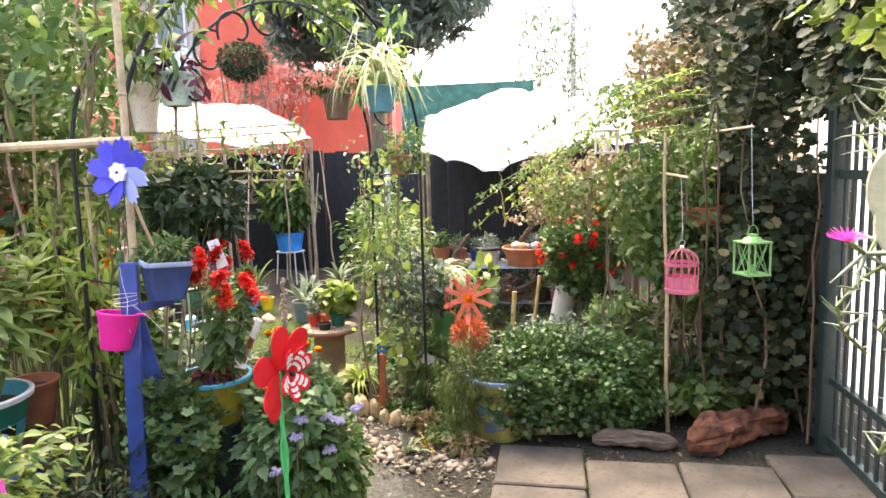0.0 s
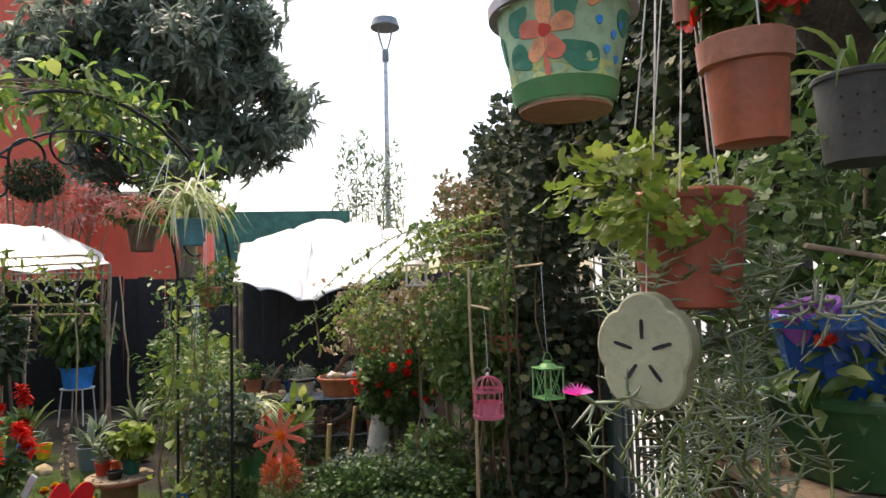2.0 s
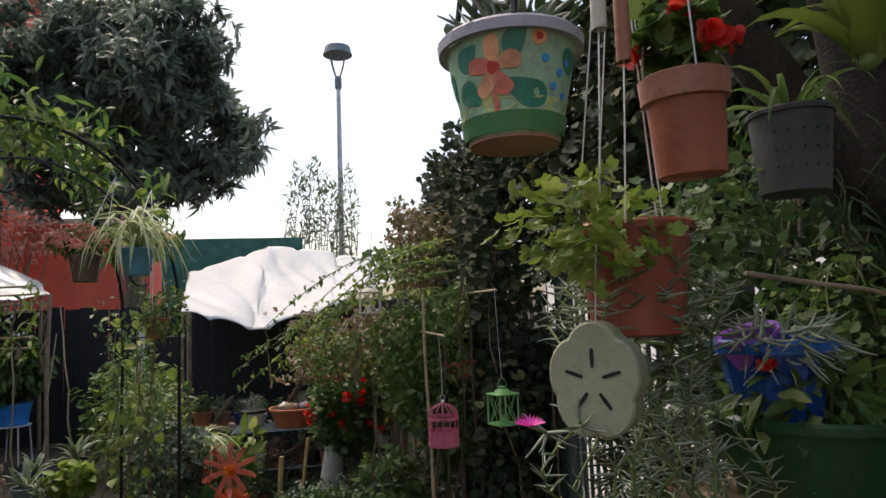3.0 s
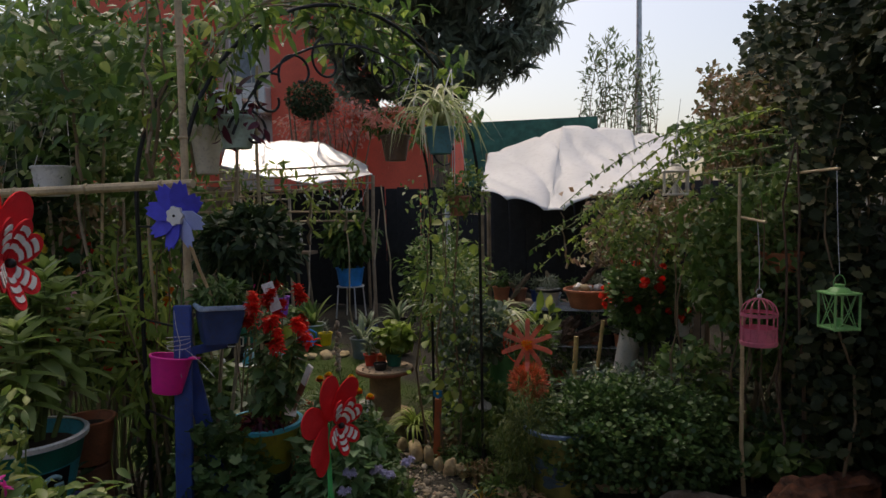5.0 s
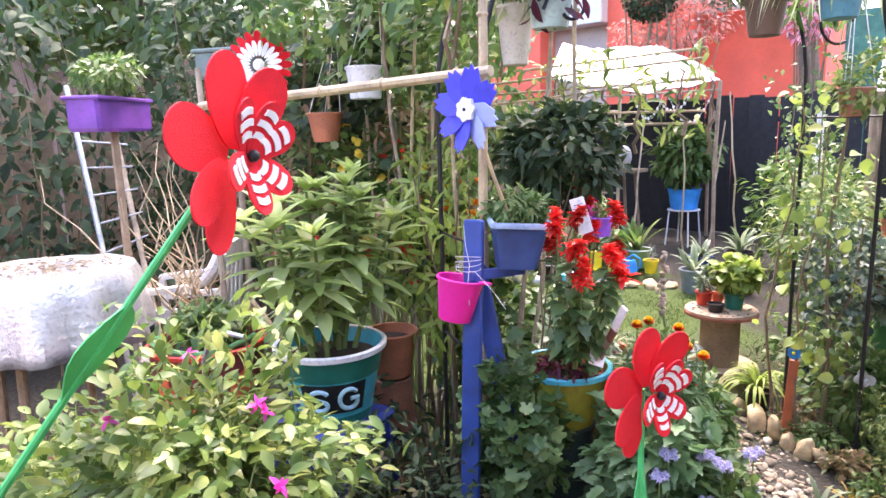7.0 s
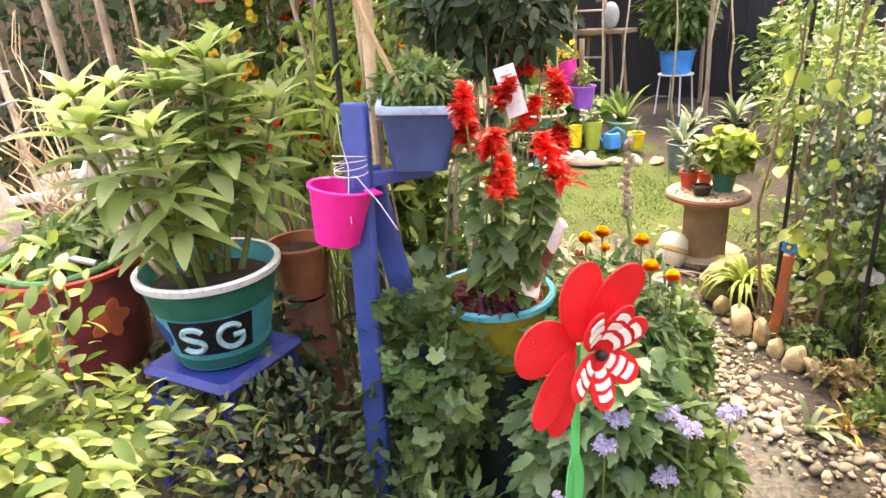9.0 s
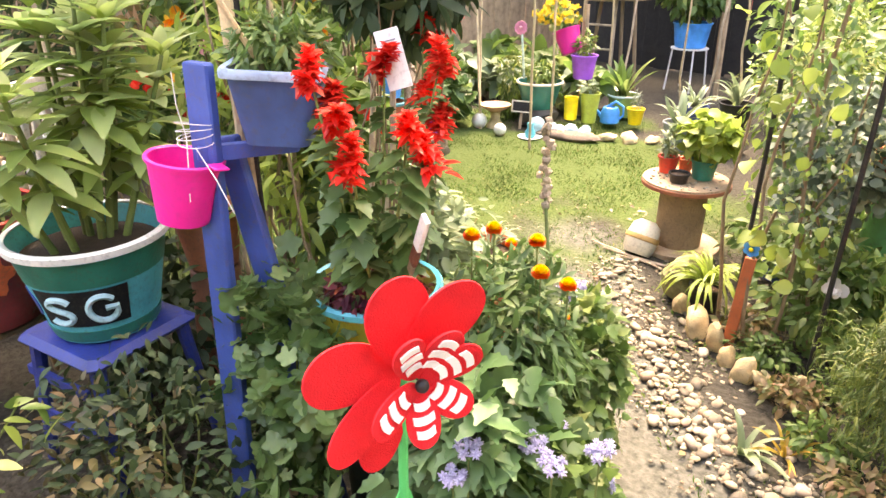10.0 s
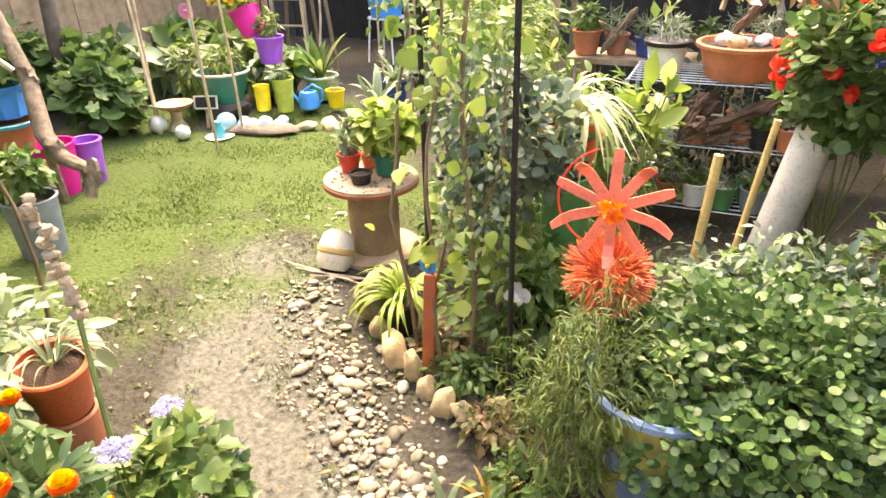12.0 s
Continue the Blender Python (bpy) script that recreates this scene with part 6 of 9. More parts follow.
wooden_flower()
# Weathered grey plastic, its colour also darkened for the shade it hangs in.
p = pot("hanging_basket", "grey perforated plastic basket pot hung from the tree", (1.25, 1.6, 1.79), 0.056, 0.046, 0.12, paint("weathered_shaded_grey", (0.06, 0.065, 0.06), 0.6, vary=0.4, dirt=0.6), rim=0.006, soil=SOIL, seg=30)
for a in range(-150, -30, 20):
    for v in (0.035, 0.06, 0.085):
        decal(p, 0.056, 0.046, 0.12, blob(0.0022, n=6), a, v, BLACK, "hole", "", 0.0008)
strap_plant("potted_bromeliad", "drooping strap-leaved plant in the grey basket", (1.25, 1.6, 1.9), 26, 0.16, G_MID, rise=(0.2, 1.2))
strap_plant("potted_bromeliad", "broad bright green strap leaves above the tree fork", (1.45, 1.66, 2.02), 14, 0.3, G_LIME, t_strap(0.16, 0.5), rise=(0.5, 1.3))
rod("branch", "thin branch through the hanging pots", (1.16, 1.6, 1.68), (1.6, 1.72, 1.63), 0.004, DRIFT, "branch", bends=0.006)
p = pot("planter", "shiny blue square-rimmed planter of succulents", (1.22, 1.64, 1.47), 0.078, 0.058, 0.115, paint("shiny_blue", (0.014, 0.08, 0.32), 0.2, vary=0.4, dirt=0.1), rim=0.016, rim_mat=paint("wrinkled_blue_lip", (0.02, 0.16, 0.52), 0.25, bump=0.6, vary=0.5), soil=SOIL, seg=8)
pot("flower_cup", "small purple cup leaning in the blue planter", (1.2, 1.635, 1.525), 0.044, 0.032, 0.075, PURPLE, rim=0.003, soil=SOIL, tilt=(4, -18))
bush("potted_succulent", "trailing succulent tufts in the blue planter", (1.2, 1.6, 1.58), (0.1, 0.08, 0.05), 130, FINGER, 0.04, G_SUCC, base=(1.22, 1.64, 1.56), stems=3, srad=0.002)
p = pot("planter", "dark green plastic trough below the blue planter", (1.28, 1.64, 1.36), 0.14, 0.11, 0.12, paint("bottle_green", (0.015, 0.07, 0.02), 0.4), rim=0.012, soil=SOIL, seg=20)
bush("potted_succulent", "rosette succulents in the dark green trough", (1.25, 1.6, 1.5), (0.13, 0.1, 0.05), 150, t_ovate(0.4, 0.2, 0.1, 3), 0.05, G_MID, base=(1.28, 1.64, 1.46), stems=5, srad=0.003, flowers=(ROUND, 3, 0.02, R_PETAL))
st = thing("plant_shelf", "weathered wooden shelf holding pots by the gate", "shelf", (1.3, 1.7, 0))
part("board", MB().box((0, 0, 1.345), (0.36, 0.3, 0.025), bevel=0.004), WOOD, st)
for x, y in ((-0.15, -0.12), (0.15, -0.12), (-0.15, 0.12), (0.15, 0.12)):
    part("leg", MB().box((x, y, 0.665), (0.035, 0.035, 1.33)), WOOD, st)
bush("hanging_tillandsia", "grey tangled roots hanging from the tree", (1.5, 1.85, 1.8), (0.2, 0.15, 0.2), 160, t_strap(0.03, 0.8, 4), 0.11, G_DARK, base=(1.5, 1.9, 1.95), stems=5, stem_mat=WOODY, droop=1.2)
bush("dark_basket_plant", "dark coir basket of roots behind the ice plants", (1.1, 1.82, 1.38), (0.09, 0.08, 0.1), 500, FINGER, 0.04, G_IVY, base=(1.1, 1.82, 1.28), stems=4)
for dx, top, h in ((0.0, 1.94, 0.14), (-0.035, 1.975, 0.12)):
    ob = thing("wind_chime", "bamboo wind chime tube on white strings", "wind chime", (0.95 + dx, 1.5 + dx * 0.3, top))
    part("tube", MB().lathe([(0.009, 0), (0.0095, 0.002), (0.0095, h), (0.0065, h), (0.0065, 0.01)], seg=14), BROWN if dx == 0 else CREAM, ob, smooth=True)
    part("cord", MB().tube([(0, 0, h * 0.9), (0.004, 0, 0.4), (0.01, 0.01, 0.6)], 0.0009, 5), STRING, ob, smooth=True)
    part("cord", MB().tube([(0, 0, 0.02), (-0.006, 0, -0.1), (-0.012, 0.0, -0.2)], 0.0012, 5), STRING, ob, smooth=True)


# ---- bird cage, lanterns and stakes before the ivy ----
def bird_cage(at):
    ob = thing("bird_cage", "small pink wire bird cage lantern", "bird cage", at)
    ob.scale = (1.47, 1.47, 1.47)
    k = paint("cage_pink", (0.62, 0.15, 0.22), 0.5)
    part("base", MB().lathe([(0.058, 0), (0.06, 0.004), (0.06, 0.014), (0.055, 0.017), (0, 0.017)], seg=24), k, ob, smooth=True)
    part("band", MB().lathe([(0.058, 0.1), (0.0595, 0.1), (0.0595, 0.112), (0.058, 0.112)], seg=24), k, ob, smooth=True)
    part("panel", MB().lathe([(0.055, 0.016), (0.0565, 0.016), (0.0565, 0.06), (0.055, 0.06)], seg=24), k, ob, smooth=True)
    for i in range(14):
        a = 2 * math.pi * i / 14
        pts = [(0.058 * math.cos(a), 0.058 * math.sin(a), z) for z in (0.015, 0.11)] + [(0.058 * math.cos(t) * math.cos(a), 0.058 * math.cos(t) * math.sin(a), 0.11 + 0.05 * math.sin(t)) for t in np.linspace(0.25, 1.5, 6)]
        part("wire", MB().tube(pts, 0.0018, 5), k, ob, smooth=True)
    part("finial", MB().ball((0, 0, 0.166), 0.008, 10, 7), WHITE, ob, smooth=True)
    part("ring", MB().tube([(0.01 * math.cos(a), 0, 0.182 + 0.01 * math.sin(a)) for a in np.linspace(0, 6.28, 14)], 0.0015, 5), METAL, ob, smooth=True)
    part("cord", MB().tube([(0, 0, 0.19), (0.002, 0.02, 0.3), (0, 0.05, 0.42)], 0.0015, 5), METAL, ob, smooth=True)


bird_cage((1.21, 4.52, 0.885))
rod("bamboo_pole", "thin bamboo pole by the bird cage", (1.19, 4.75, 0), (1.15, 4.75, 1.75), 0.012, BAMBOO, "pole", 0.008, 0.006, knots=6)
rod("bamboo_pole", "crooked branch pole between cage and lantern", (1.5, 4.8, 0), (1.42, 4.75, 1.9), 0.008, DARKDRIFT, "pole", 0.005, 0.02)
rod("bamboo_pole", "leaning rusty cane near the lantern", (1.36, 4.85, 0), (1.4, 4.7, 1.9), 0.008, DARKDRIFT, "pole", 0.005, 0.02)


def lantern(at, mat, label, w=0.1, h=0.1, cord=0.5):
    ob = thing("lantern", label, "lantern", at)
    part("base", MB().box((0, 0, 0.006), (w, w, 0.012), bevel=0.003), mat, ob)
    part("top", MB().box((0, 0, h), (w * 1.06, w * 1.06, 0.01), bevel=0.003), mat, ob)
    for sx in (-1, 1):
        for sy in (-1, 1):
            part("post", MB().box((sx * w * 0.46, sy * w * 0.46, h / 2), (0.008, 0.008, h)), mat, ob)
    for a in (0, 90, 180, 270):
        m = pose(0, 0, 0, 0, 0, a)
        for x0, x1 in ((-0.3, 0.3), (0.3, -0.3)):
            part("bar", MB().tube([m @ Vector((x0 * w, -w * 0.46, 0.012)), m @ Vector((0, -w * 0.47, h * 0.5)), m @ Vector((x1 * w, -w * 0.46, h))], 0.0025, 5), mat, ob, smooth=True)
    part("roof", MB().lathe([(w * 0.42, h + 0.004), (w * 0.3, h + 0.022), (w * 0.16, h + 0.028), (w * 0.16, h + 0.04), (0, h + 0.044)], seg=18), mat, ob, smooth=True)
    part("handle", MB().tube([(0.03 * math.cos(a), 0, h + 0.035 + 0.05 * math.sin(a)) for a in np.linspace(0, math.pi, 14)], 0.0022, 5), mat, ob, smooth=True)
    part("candle", MB().lathe([(0.018, 0.012), (0.018, 0.05), (0, 0.052)], seg=12), mat, ob, smooth=True)
    part("cord", MB().tube([(0, 0, h + 0.085), (0.01, 0.03, h + 0.25), (0.03, 0.08, h + cord)], 0.0015, 5), METAL, ob, smooth=True)
    return ob


ob = lantern((1.53, 4.4, 1.0), paint("apple_green_metal", (0.15, 0.38, 0.12), 0.45), "apple green metal lantern hung before the ivy", 0.13, 0.17, 0.6)
ob.rotation_euler = (0, 0, radians(20))
ob = lantern((0.83, 4.78, 1.64), CREAM, "white metal lantern hung in the shrub", 0.13, 0.13, 0.4)
vine("trailing_climber", "long thin shoots with small yellow-green leaves", (0.2, 5.0, 1.2), (1.5, 5.5, 1.58), 1200, SIMPLE, 0.045, G_YELLOW, stems=8, thr=0.0, freq=3.5)
for i in range(12):
    a = Vector((1.4 + 0.1 * rng.normal(), 5.0 + 0.2 * rng.normal(), 1.75 + 0.2 * rng.normal()))
    b = Vector((rng.uniform(-0.05, 0.5), 4.9 + 0.3 * rng.random(), rng.uniform(1.15, 1.6)))
    ob = thing("arching_shoot", "long arching green shoot with small leaves", "climbing plant", a, "arching shoots")
    pts = [(b - a) * u + Vector((0, 0, 0.16 * math.sin(math.pi * u))) for u in np.linspace(0, 1, 9)]
    part("stem", MB().tube(pts, np.linspace(0.005, 0.002, 9), 5), STEM, ob, smooth=True)
    u = rng.random(90) * 7.99
    q = np.array([pts[int(k)].lerp(pts[int(k) + 1], k - int(k)) for k in u])
    leaf_part("foliage", SIMPLE, q, rng.normal(size=(90, 3)) + np.array([0, 0, -0.3]), np.array([0, 0, 1.0]) + 0.5 * rng.normal(size=(90, 3)), rng.uniform(0.025, 0.055, 90), G_LIME if i % 3 == 0 else G_MID, ob)


# ---- logs, planter and stones beside the slabs ----
def log(a, b, r, label, lump=0.25, mat=None):
    """A weathered piece of wood with an uneven, knotted skin and ragged ends."""
    a, b = Vector(a), Vector(b)
    ob = thing("log", label, "log", a)
    axis = (b - a).normalized()
    side = axis.orthogonal().normalized()
    up, n, seg, vs, fs = axis.cross(side), 48, 30, [], []
    seed = Vector((rng.random() * 30, 0, 0))
    for i in range(n):
        u = i / (n - 1)
        c = (b - a) * u + Vector((0, 0, 0.25 * r * math.sin(5 * u)))
        for j in range(seg):
            q = 2 * math.pi * j / seg
            w = side * math.cos(q) + up * math.sin(q)
            k = 1 + lump * 1.6 * noise.noise(Vector((u * 5, math.cos(q), math.sin(q))) + seed) + lump * 0.9 * noise.noise(Vector((u * 4, 4 * math.cos(q), 4 * math.sin(q))) + seed)
            k += lump * 0.55 * noise.noise(Vector((u * 14, 7 * math.cos(q), 7 * math.sin(q))) + seed) - lump * 0.5 * max(0, noise.noise(Vector((u * 9, 2.5 * math.cos(q), 2.5 * math.sin(q))) + seed * 2) - 0.25)
            k *= min(1, 0.35 + 6 * min(u, 1 - u))
            vs.append(c + w * r * k + axis * 0.05 * r * noise.noise(Vector((q, 0, i)) + seed))
    for i in range(n - 1):
        for j in range(seg):
            fs.append((i * seg + j, i * seg + (j + 1) % seg, (i + 1) * seg + (j + 1) % seg, (i + 1) * seg + j))
    fs += [tuple(reversed(range(seg))), tuple(range((n - 1) * seg, n * seg))]
    part("wood", MB().add(vs, fs), mat or BARK, ob, smooth=True)


log((0.74, 4.48, 0.05), (1.2, 4.5, 0.05), 0.045, "dark weathered log beside the slabs")
log((1.25, 4.42, 0.07), (1.85, 4.82, 0.13), 0.085, "knotted reddish driftwood log by the gate", 0.4, paint("reddish_bark", (0.16, 0.06, 0.03), 0.92, bump=1.0, vary=0.75, scale=16, dirt=0.7))
log((0.16, 4.58, 0.02), (0.66, 4.66, 0.02), 0.022, "flat grey piece of driftwood behind the slab", 0.2, DRIFT)
bush("leafy_plant", "young leafy plant beside the driftwood log", (1.42, 4.85, 0.2), (0.25, 0.15, 0.12), 260, HEART, 0.075, G_MID, base=(1.42, 4.85, 0), stems=7, srad=0.003)


def big_planter():
    rt, rb, h = 0.19, 0.14, 0.38
    ob = pot("painted_pot", "large pot painted blue, green and yellow under trailing leaves", (0.21, 4.6, 0), rt, rb, h, paint("ochre_green_paint", (0.3, 0.28, 0.07), 0.5, vary=0.6), rim=0.02, rim_mat=paint("faded_blue", (0.18, 0.27, 0.42), 0.5), soil=SOIL, seg=36)
    for az, v in ((-120, 0.2), (-80, 0.16), (-100, 0.1), (-150, 0.15)):
        decal(ob, rt, rb, h, blob(0.045, (1.4, 0.7), lobes=3, amp=0.3, n=18), az, v, paint("slate_blue_paint", (0.1, 0.16, 0.22), 0.5), "leaf_patch", "slate blue painted leaf")
    pot("plant_pot", "brown glazed pot beside the painted planter", (0.72, 4.78, 0), 0.2, 0.14, 0.36, paint("olive_brown_glaze", (0.22, 0.16, 0.05), 0.4), rim=0.016, soil=SOIL, seg=32)


big_planter()
bush("trailing_nasturtium", "dense round-leaved plant spilling over the planters", (0.42, 4.72, 0.34), (0.42, 0.3, 0.27), 8500, ROUND, 0.025, G_NAST, base=(0.35, 4.7, 0.36), stems=16, srad=0.003, lump=0.5, flowers=(ROUND, 8, 0.01, W_PETAL))
bush("trailing_nasturtium", "dense round-leaved plant in the brown pot", (0.82, 4.8, 0.29), (0.38, 0.3, 0.29), 6800, ROUND, 0.027, G_NAST, base=(0.72, 4.78, 0.32), stems=14, srad=0.003, lump=0.5)
bush("variegated_weed", "pale mixed leaves at the top of the planters", (0.55, 5.0, 0.5), (0.42, 0.2, 0.13), 800, OVATE, 0.038, G_DUSTY, base=(0.55, 5.0, 0), stems=14, srad=0.003, lump=0.6)
bush("trailing_grass", "fine grassy plant trailing beside the planter", (0.02, 4.5, 0.33), (0.21, 0.18, 0.3), 2100, t_strap(0.05, 0.9, 4), 0.07, leafy("leaf_moss_green", (0.05, 0.1, 0.02), (0.14, 0.2, 0.04), (0.28, 0.32, 0.08), trans=0.4), base=(0.03, 4.55, 0.0), stems=8, srad=0.002, droop=0.6, lump=0.75, shell=0.25)
strap_plant("bromeliad", "spiky orange-green bromeliad among the pebbles", (-0.18, 4.36, 0.0), 22, 0.13, leafy("leaf_ochre", (0.3, 0.22, 0.03), (0.55, 0.36, 0.06)), t_strap(0.09, 0.3), rise=(0.3, 1.3))
strap_plant("agave", "small blue-grey agave at the edge of the pebbles", (-0.28, 4.28, 0.0), 9, 0.2, G_GREY, t_strap(0.16, 0.25), rise=(0.25, 1.1))
bush("leafy_plant", "leafy stems above the trailing planter", (0.55, 5.15, 0.3), (0.4, 0.2, 0.24), 900, OVATE, 0.075, G_MID, base=(0.55, 5.2, 0), stems=10, srad=0.004)
bush("leafy_plant", "mixed leaves between planter and shelves", (0.98, 5.3, 0.4), (0.3, 0.25, 0.35), 900, OVATE, 0.07, G_MID, base=(0.95, 5.4, 0), stems=10, srad=0.004)


def stone(at, r, squash, label, mat=None, seed=0.0):
    ob = part("stone", MB().ball((0, 0, 0), r, 16, 10, squash, 0.35, seed), mat or STONE, None, smooth=True)
    ob.matrix_world = pose(*at, rng.normal() * 8, rng.normal() * 8, rng.random() * 360)
    return tagged(ob, label, "stone", "edging stones")


for i, (x, y, r, q) in enumerate(((-0.72, 4.85, 0.062, 1.25), (-0.61, 4.79, 0.05, 1.5), (-0.53, 4.72, 0.045, 1.1), (-0.44, 4.66, 0.055, 1.15), (-0.36, 4.64, 0.05, 1.2), (-0.27, 4.7, 0.06, 0.9), (-0.85, 4.98, 0.055, 0.9), (-0.2, 4.6, 0.05, 0.8))):
    stone((x, y, r * q * 0.62), r, (0.75, 0.65, q), "smooth tan edging stone standing in the pebbles", seed=i * 3.1)
ob = stone((-0.9, 5.12, 0.09), 0.13, (1, 0.8, 0.75), "mossy dark boulder beside the spider plant", paint("mossy_stone", (0.16, 0.15, 0.07), 0.9, vary=0.6, bump=0.6), 9.0)


def pebbles():
    """Loose pebbles along the path: those nearest the walk one by one, the small ones between them joined."""
    base = thing("pebble_border", "pale pebbles strewn along the path's edge", "pebbles", (-0.7, 4.5, 0), kind="structure")
    meshes = []
    for s in range(5):
        m = MB().ball((0, 0, 0), 1.0, 7, 5, (1, 0.78, 0.5), 0.3, 4.7 * s)
        meshes.append(mesh("pebble", m.v, m.f, PEBBLE, True))
    line = [(-1.35, 5.25), (-1.0, 4.85), (-0.7, 4.52), (-0.42, 4.28), (-0.1, 4.15), (0.2, 4.25)]

    def spot(wide):
        k = int(rng.integers(0, 5))
        a, b = Vector(line[k]), Vector(line[k + 1])
        q = a.lerp(b, rng.random())
        side = Vector((b - a)).orthogonal().normalized()
        return q + side * rng.normal() * wide

    n = 0
    while n < 290:
        q = spot(0.08)
        if path_dist(np.array([[q.x, q.y]]))[0] < 0.12:
            continue
        o = new("pebble", meshes[n % 5])
        o.parent = base
        s = 0.012 + 0.021 * rng.random() ** 1.6
        o.location = (q.x + 0.7, q.y - 4.5, s * 0.32)
        o.rotation_euler, o.scale = (rng.normal() * 0.3, rng.normal() * 0.3, rng.random() * 6.28), (s, s * rng.uniform(0.75, 1), s * rng.uniform(0.7, 1.1))
        n += 1
    mb = MB()
    for i in range(900):
        q = spot(0.12)
        s = rng.uniform(0.005, 0.012)
        mb.ball((q.x, q.y, s * 0.4), s, 6, 4, (1, 0.8, 0.6), 0.3, i)
    ob = part("pebble_gravel", mb, PEBBLE, None, smooth=True)
    tagged(ob, "small gravel between the pale pebbles", "gravel", kind="stuff")


pebbles()


rod("tie_cane", "short cane that carries the bird cage", (1.15, 4.78, 1.52), (1.23, 4.5, 1.5), 0.007, BAMBOO, "cane")
rod("tie_cane", "short cane that carries the green lantern", (1.43, 4.78, 1.745), (1.535, 4.46, 1.752), 0.007, BAMBOO, "cane")

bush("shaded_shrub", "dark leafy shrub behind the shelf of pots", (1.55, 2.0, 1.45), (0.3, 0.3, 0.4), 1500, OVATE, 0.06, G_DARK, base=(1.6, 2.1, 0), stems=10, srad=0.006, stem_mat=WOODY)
bush("trailing_nasturtium", "round-leaved shoots hanging over the painted planter", (0.4, 4.42, 0.27), (0.26, 0.08, 0.2), 760, ROUND, 0.028, G_NAST, base=(0.3, 4.5, 0.38), stems=12, srad=0.002)
bush("trailing_nasturtium", "round-leaved shoots hanging over the brown pot", (0.75, 4.55, 0.22), (0.3, 0.1, 0.2), 650, ROUND, 0.03, G_NAST, base=(0.72, 4.62, 0.34), stems=12, srad=0.002)
for i, (x, y) in enumerate(((-0.42, 4.82), (-0.25, 4.62), (-0.12, 4.78), (-0.55, 4.98), (-0.1, 4.45), (0.05, 4.3))):
    bush("ground_cover", "low ruddy and green ground cover by the stones", (x, y, 0.06), (0.13, 0.11, 0.06), 260, OVATE, 0.035, G_RUST if i % 2 else G_MID, base=(x, y, 0), stems=5, srad=0.002, lump=0.6, group="ground cover")


# ---- the spool table and the bed behind the stones ----
def spool(at, r, h):
    ob = thing("cable_spool_table", "small wooden cable spool used as a plant table", "table", at)
    part("top", MB().lathe([(0, h - 0.03), (r, h - 0.03), (r + 0.004, h - 0.015), (r, h), (0, h)], seg=40), WOOD, ob, "pebble-strewn round top", smooth=True)
    part("base", MB().lathe([(0, 0), (r, 0), (r, 0.025), (0, 0.025)], seg=40), WOOD, ob, smooth=True)
    part("drum", MB().lathe([(r * 0.55, 0.025), (r * 0.55, h - 0.03)], seg=30), paint("drum_wood", (0.3, 0.2, 0.11), 0.85, bump=0.6), ob, smooth=True)
    part("edge", MB().lathe([(r + 0.001, h - 0.032), (r + 0.006, h - 0.03), (r + 0.006, h - 0.012), (r + 0.001, h - 0.01)], seg=40), paint("rust_edge", (0.3, 0.1, 0.05), 0.8), ob, "rusty red edge", smooth=True)
    for i in range(70):
        a, k = rng.random() * 6.28, r * math.sqrt(rng.random()) * 0.96
        part("chip", MB().ball((k * math.cos(a), k * math.sin(a), h + 0.003), rng.uniform(0.006, 0.012), 6, 4, (1, 0.8, 0.5), 0.3, i), PEBBLE, ob)


SP = (-1.2, 5.62)
spool((*SP, 0), 0.215, 0.38)
pot("plant_pot", "small red plastic pot with a white label", (SP[0] - 0.12, SP[1] + 0.02, 0.382), 0.052, 0.04, 0.09, REDP, rim=0.008, soil=SOIL)
bush("potted_plant", "thin upright plant in the small red pot", (SP[0] - 0.12, SP[1] + 0.02, 0.55), (0.05, 0.05, 0.1), 70, NARROW, 0.06, G_GREY, base=(SP[0] - 0.12, SP[1] + 0.02, 0.46), stems=5, srad=0.003, droop=-0.6)
pot("plant_pot", "dark green pot on the spool table", (SP[0] + 0.06, SP[1] + 0.05, 0.382), 0.065, 0.05, 0.1, TEAL, rim=0.008, soil=SOIL)
pot("plant_tray", "shallow black pot on the spool table", (SP[0], SP[1] - 0.09, 0.382), 0.05, 0.04, 0.05, BLACK, rim=0.006, soil=SOIL)
pot("plant_pot", "small orange pot on the spool table", (SP[0] - 0.06, SP[1] + 0.1, 0.382), 0.04, 0.03, 0.07, ORANGEP, rim=0.006, soil=SOIL)
bush("potted_plant", "soft yellow-green leaves in the dark green pot", (SP[0] + 0.07, SP[1] + 0.05, 0.6), (0.16, 0.13, 0.13), 260, HEART, 0.065, G_LIME, base=(SP[0] + 0.06, SP[1] + 0.05, 0.47), stems=10, srad=0.003)


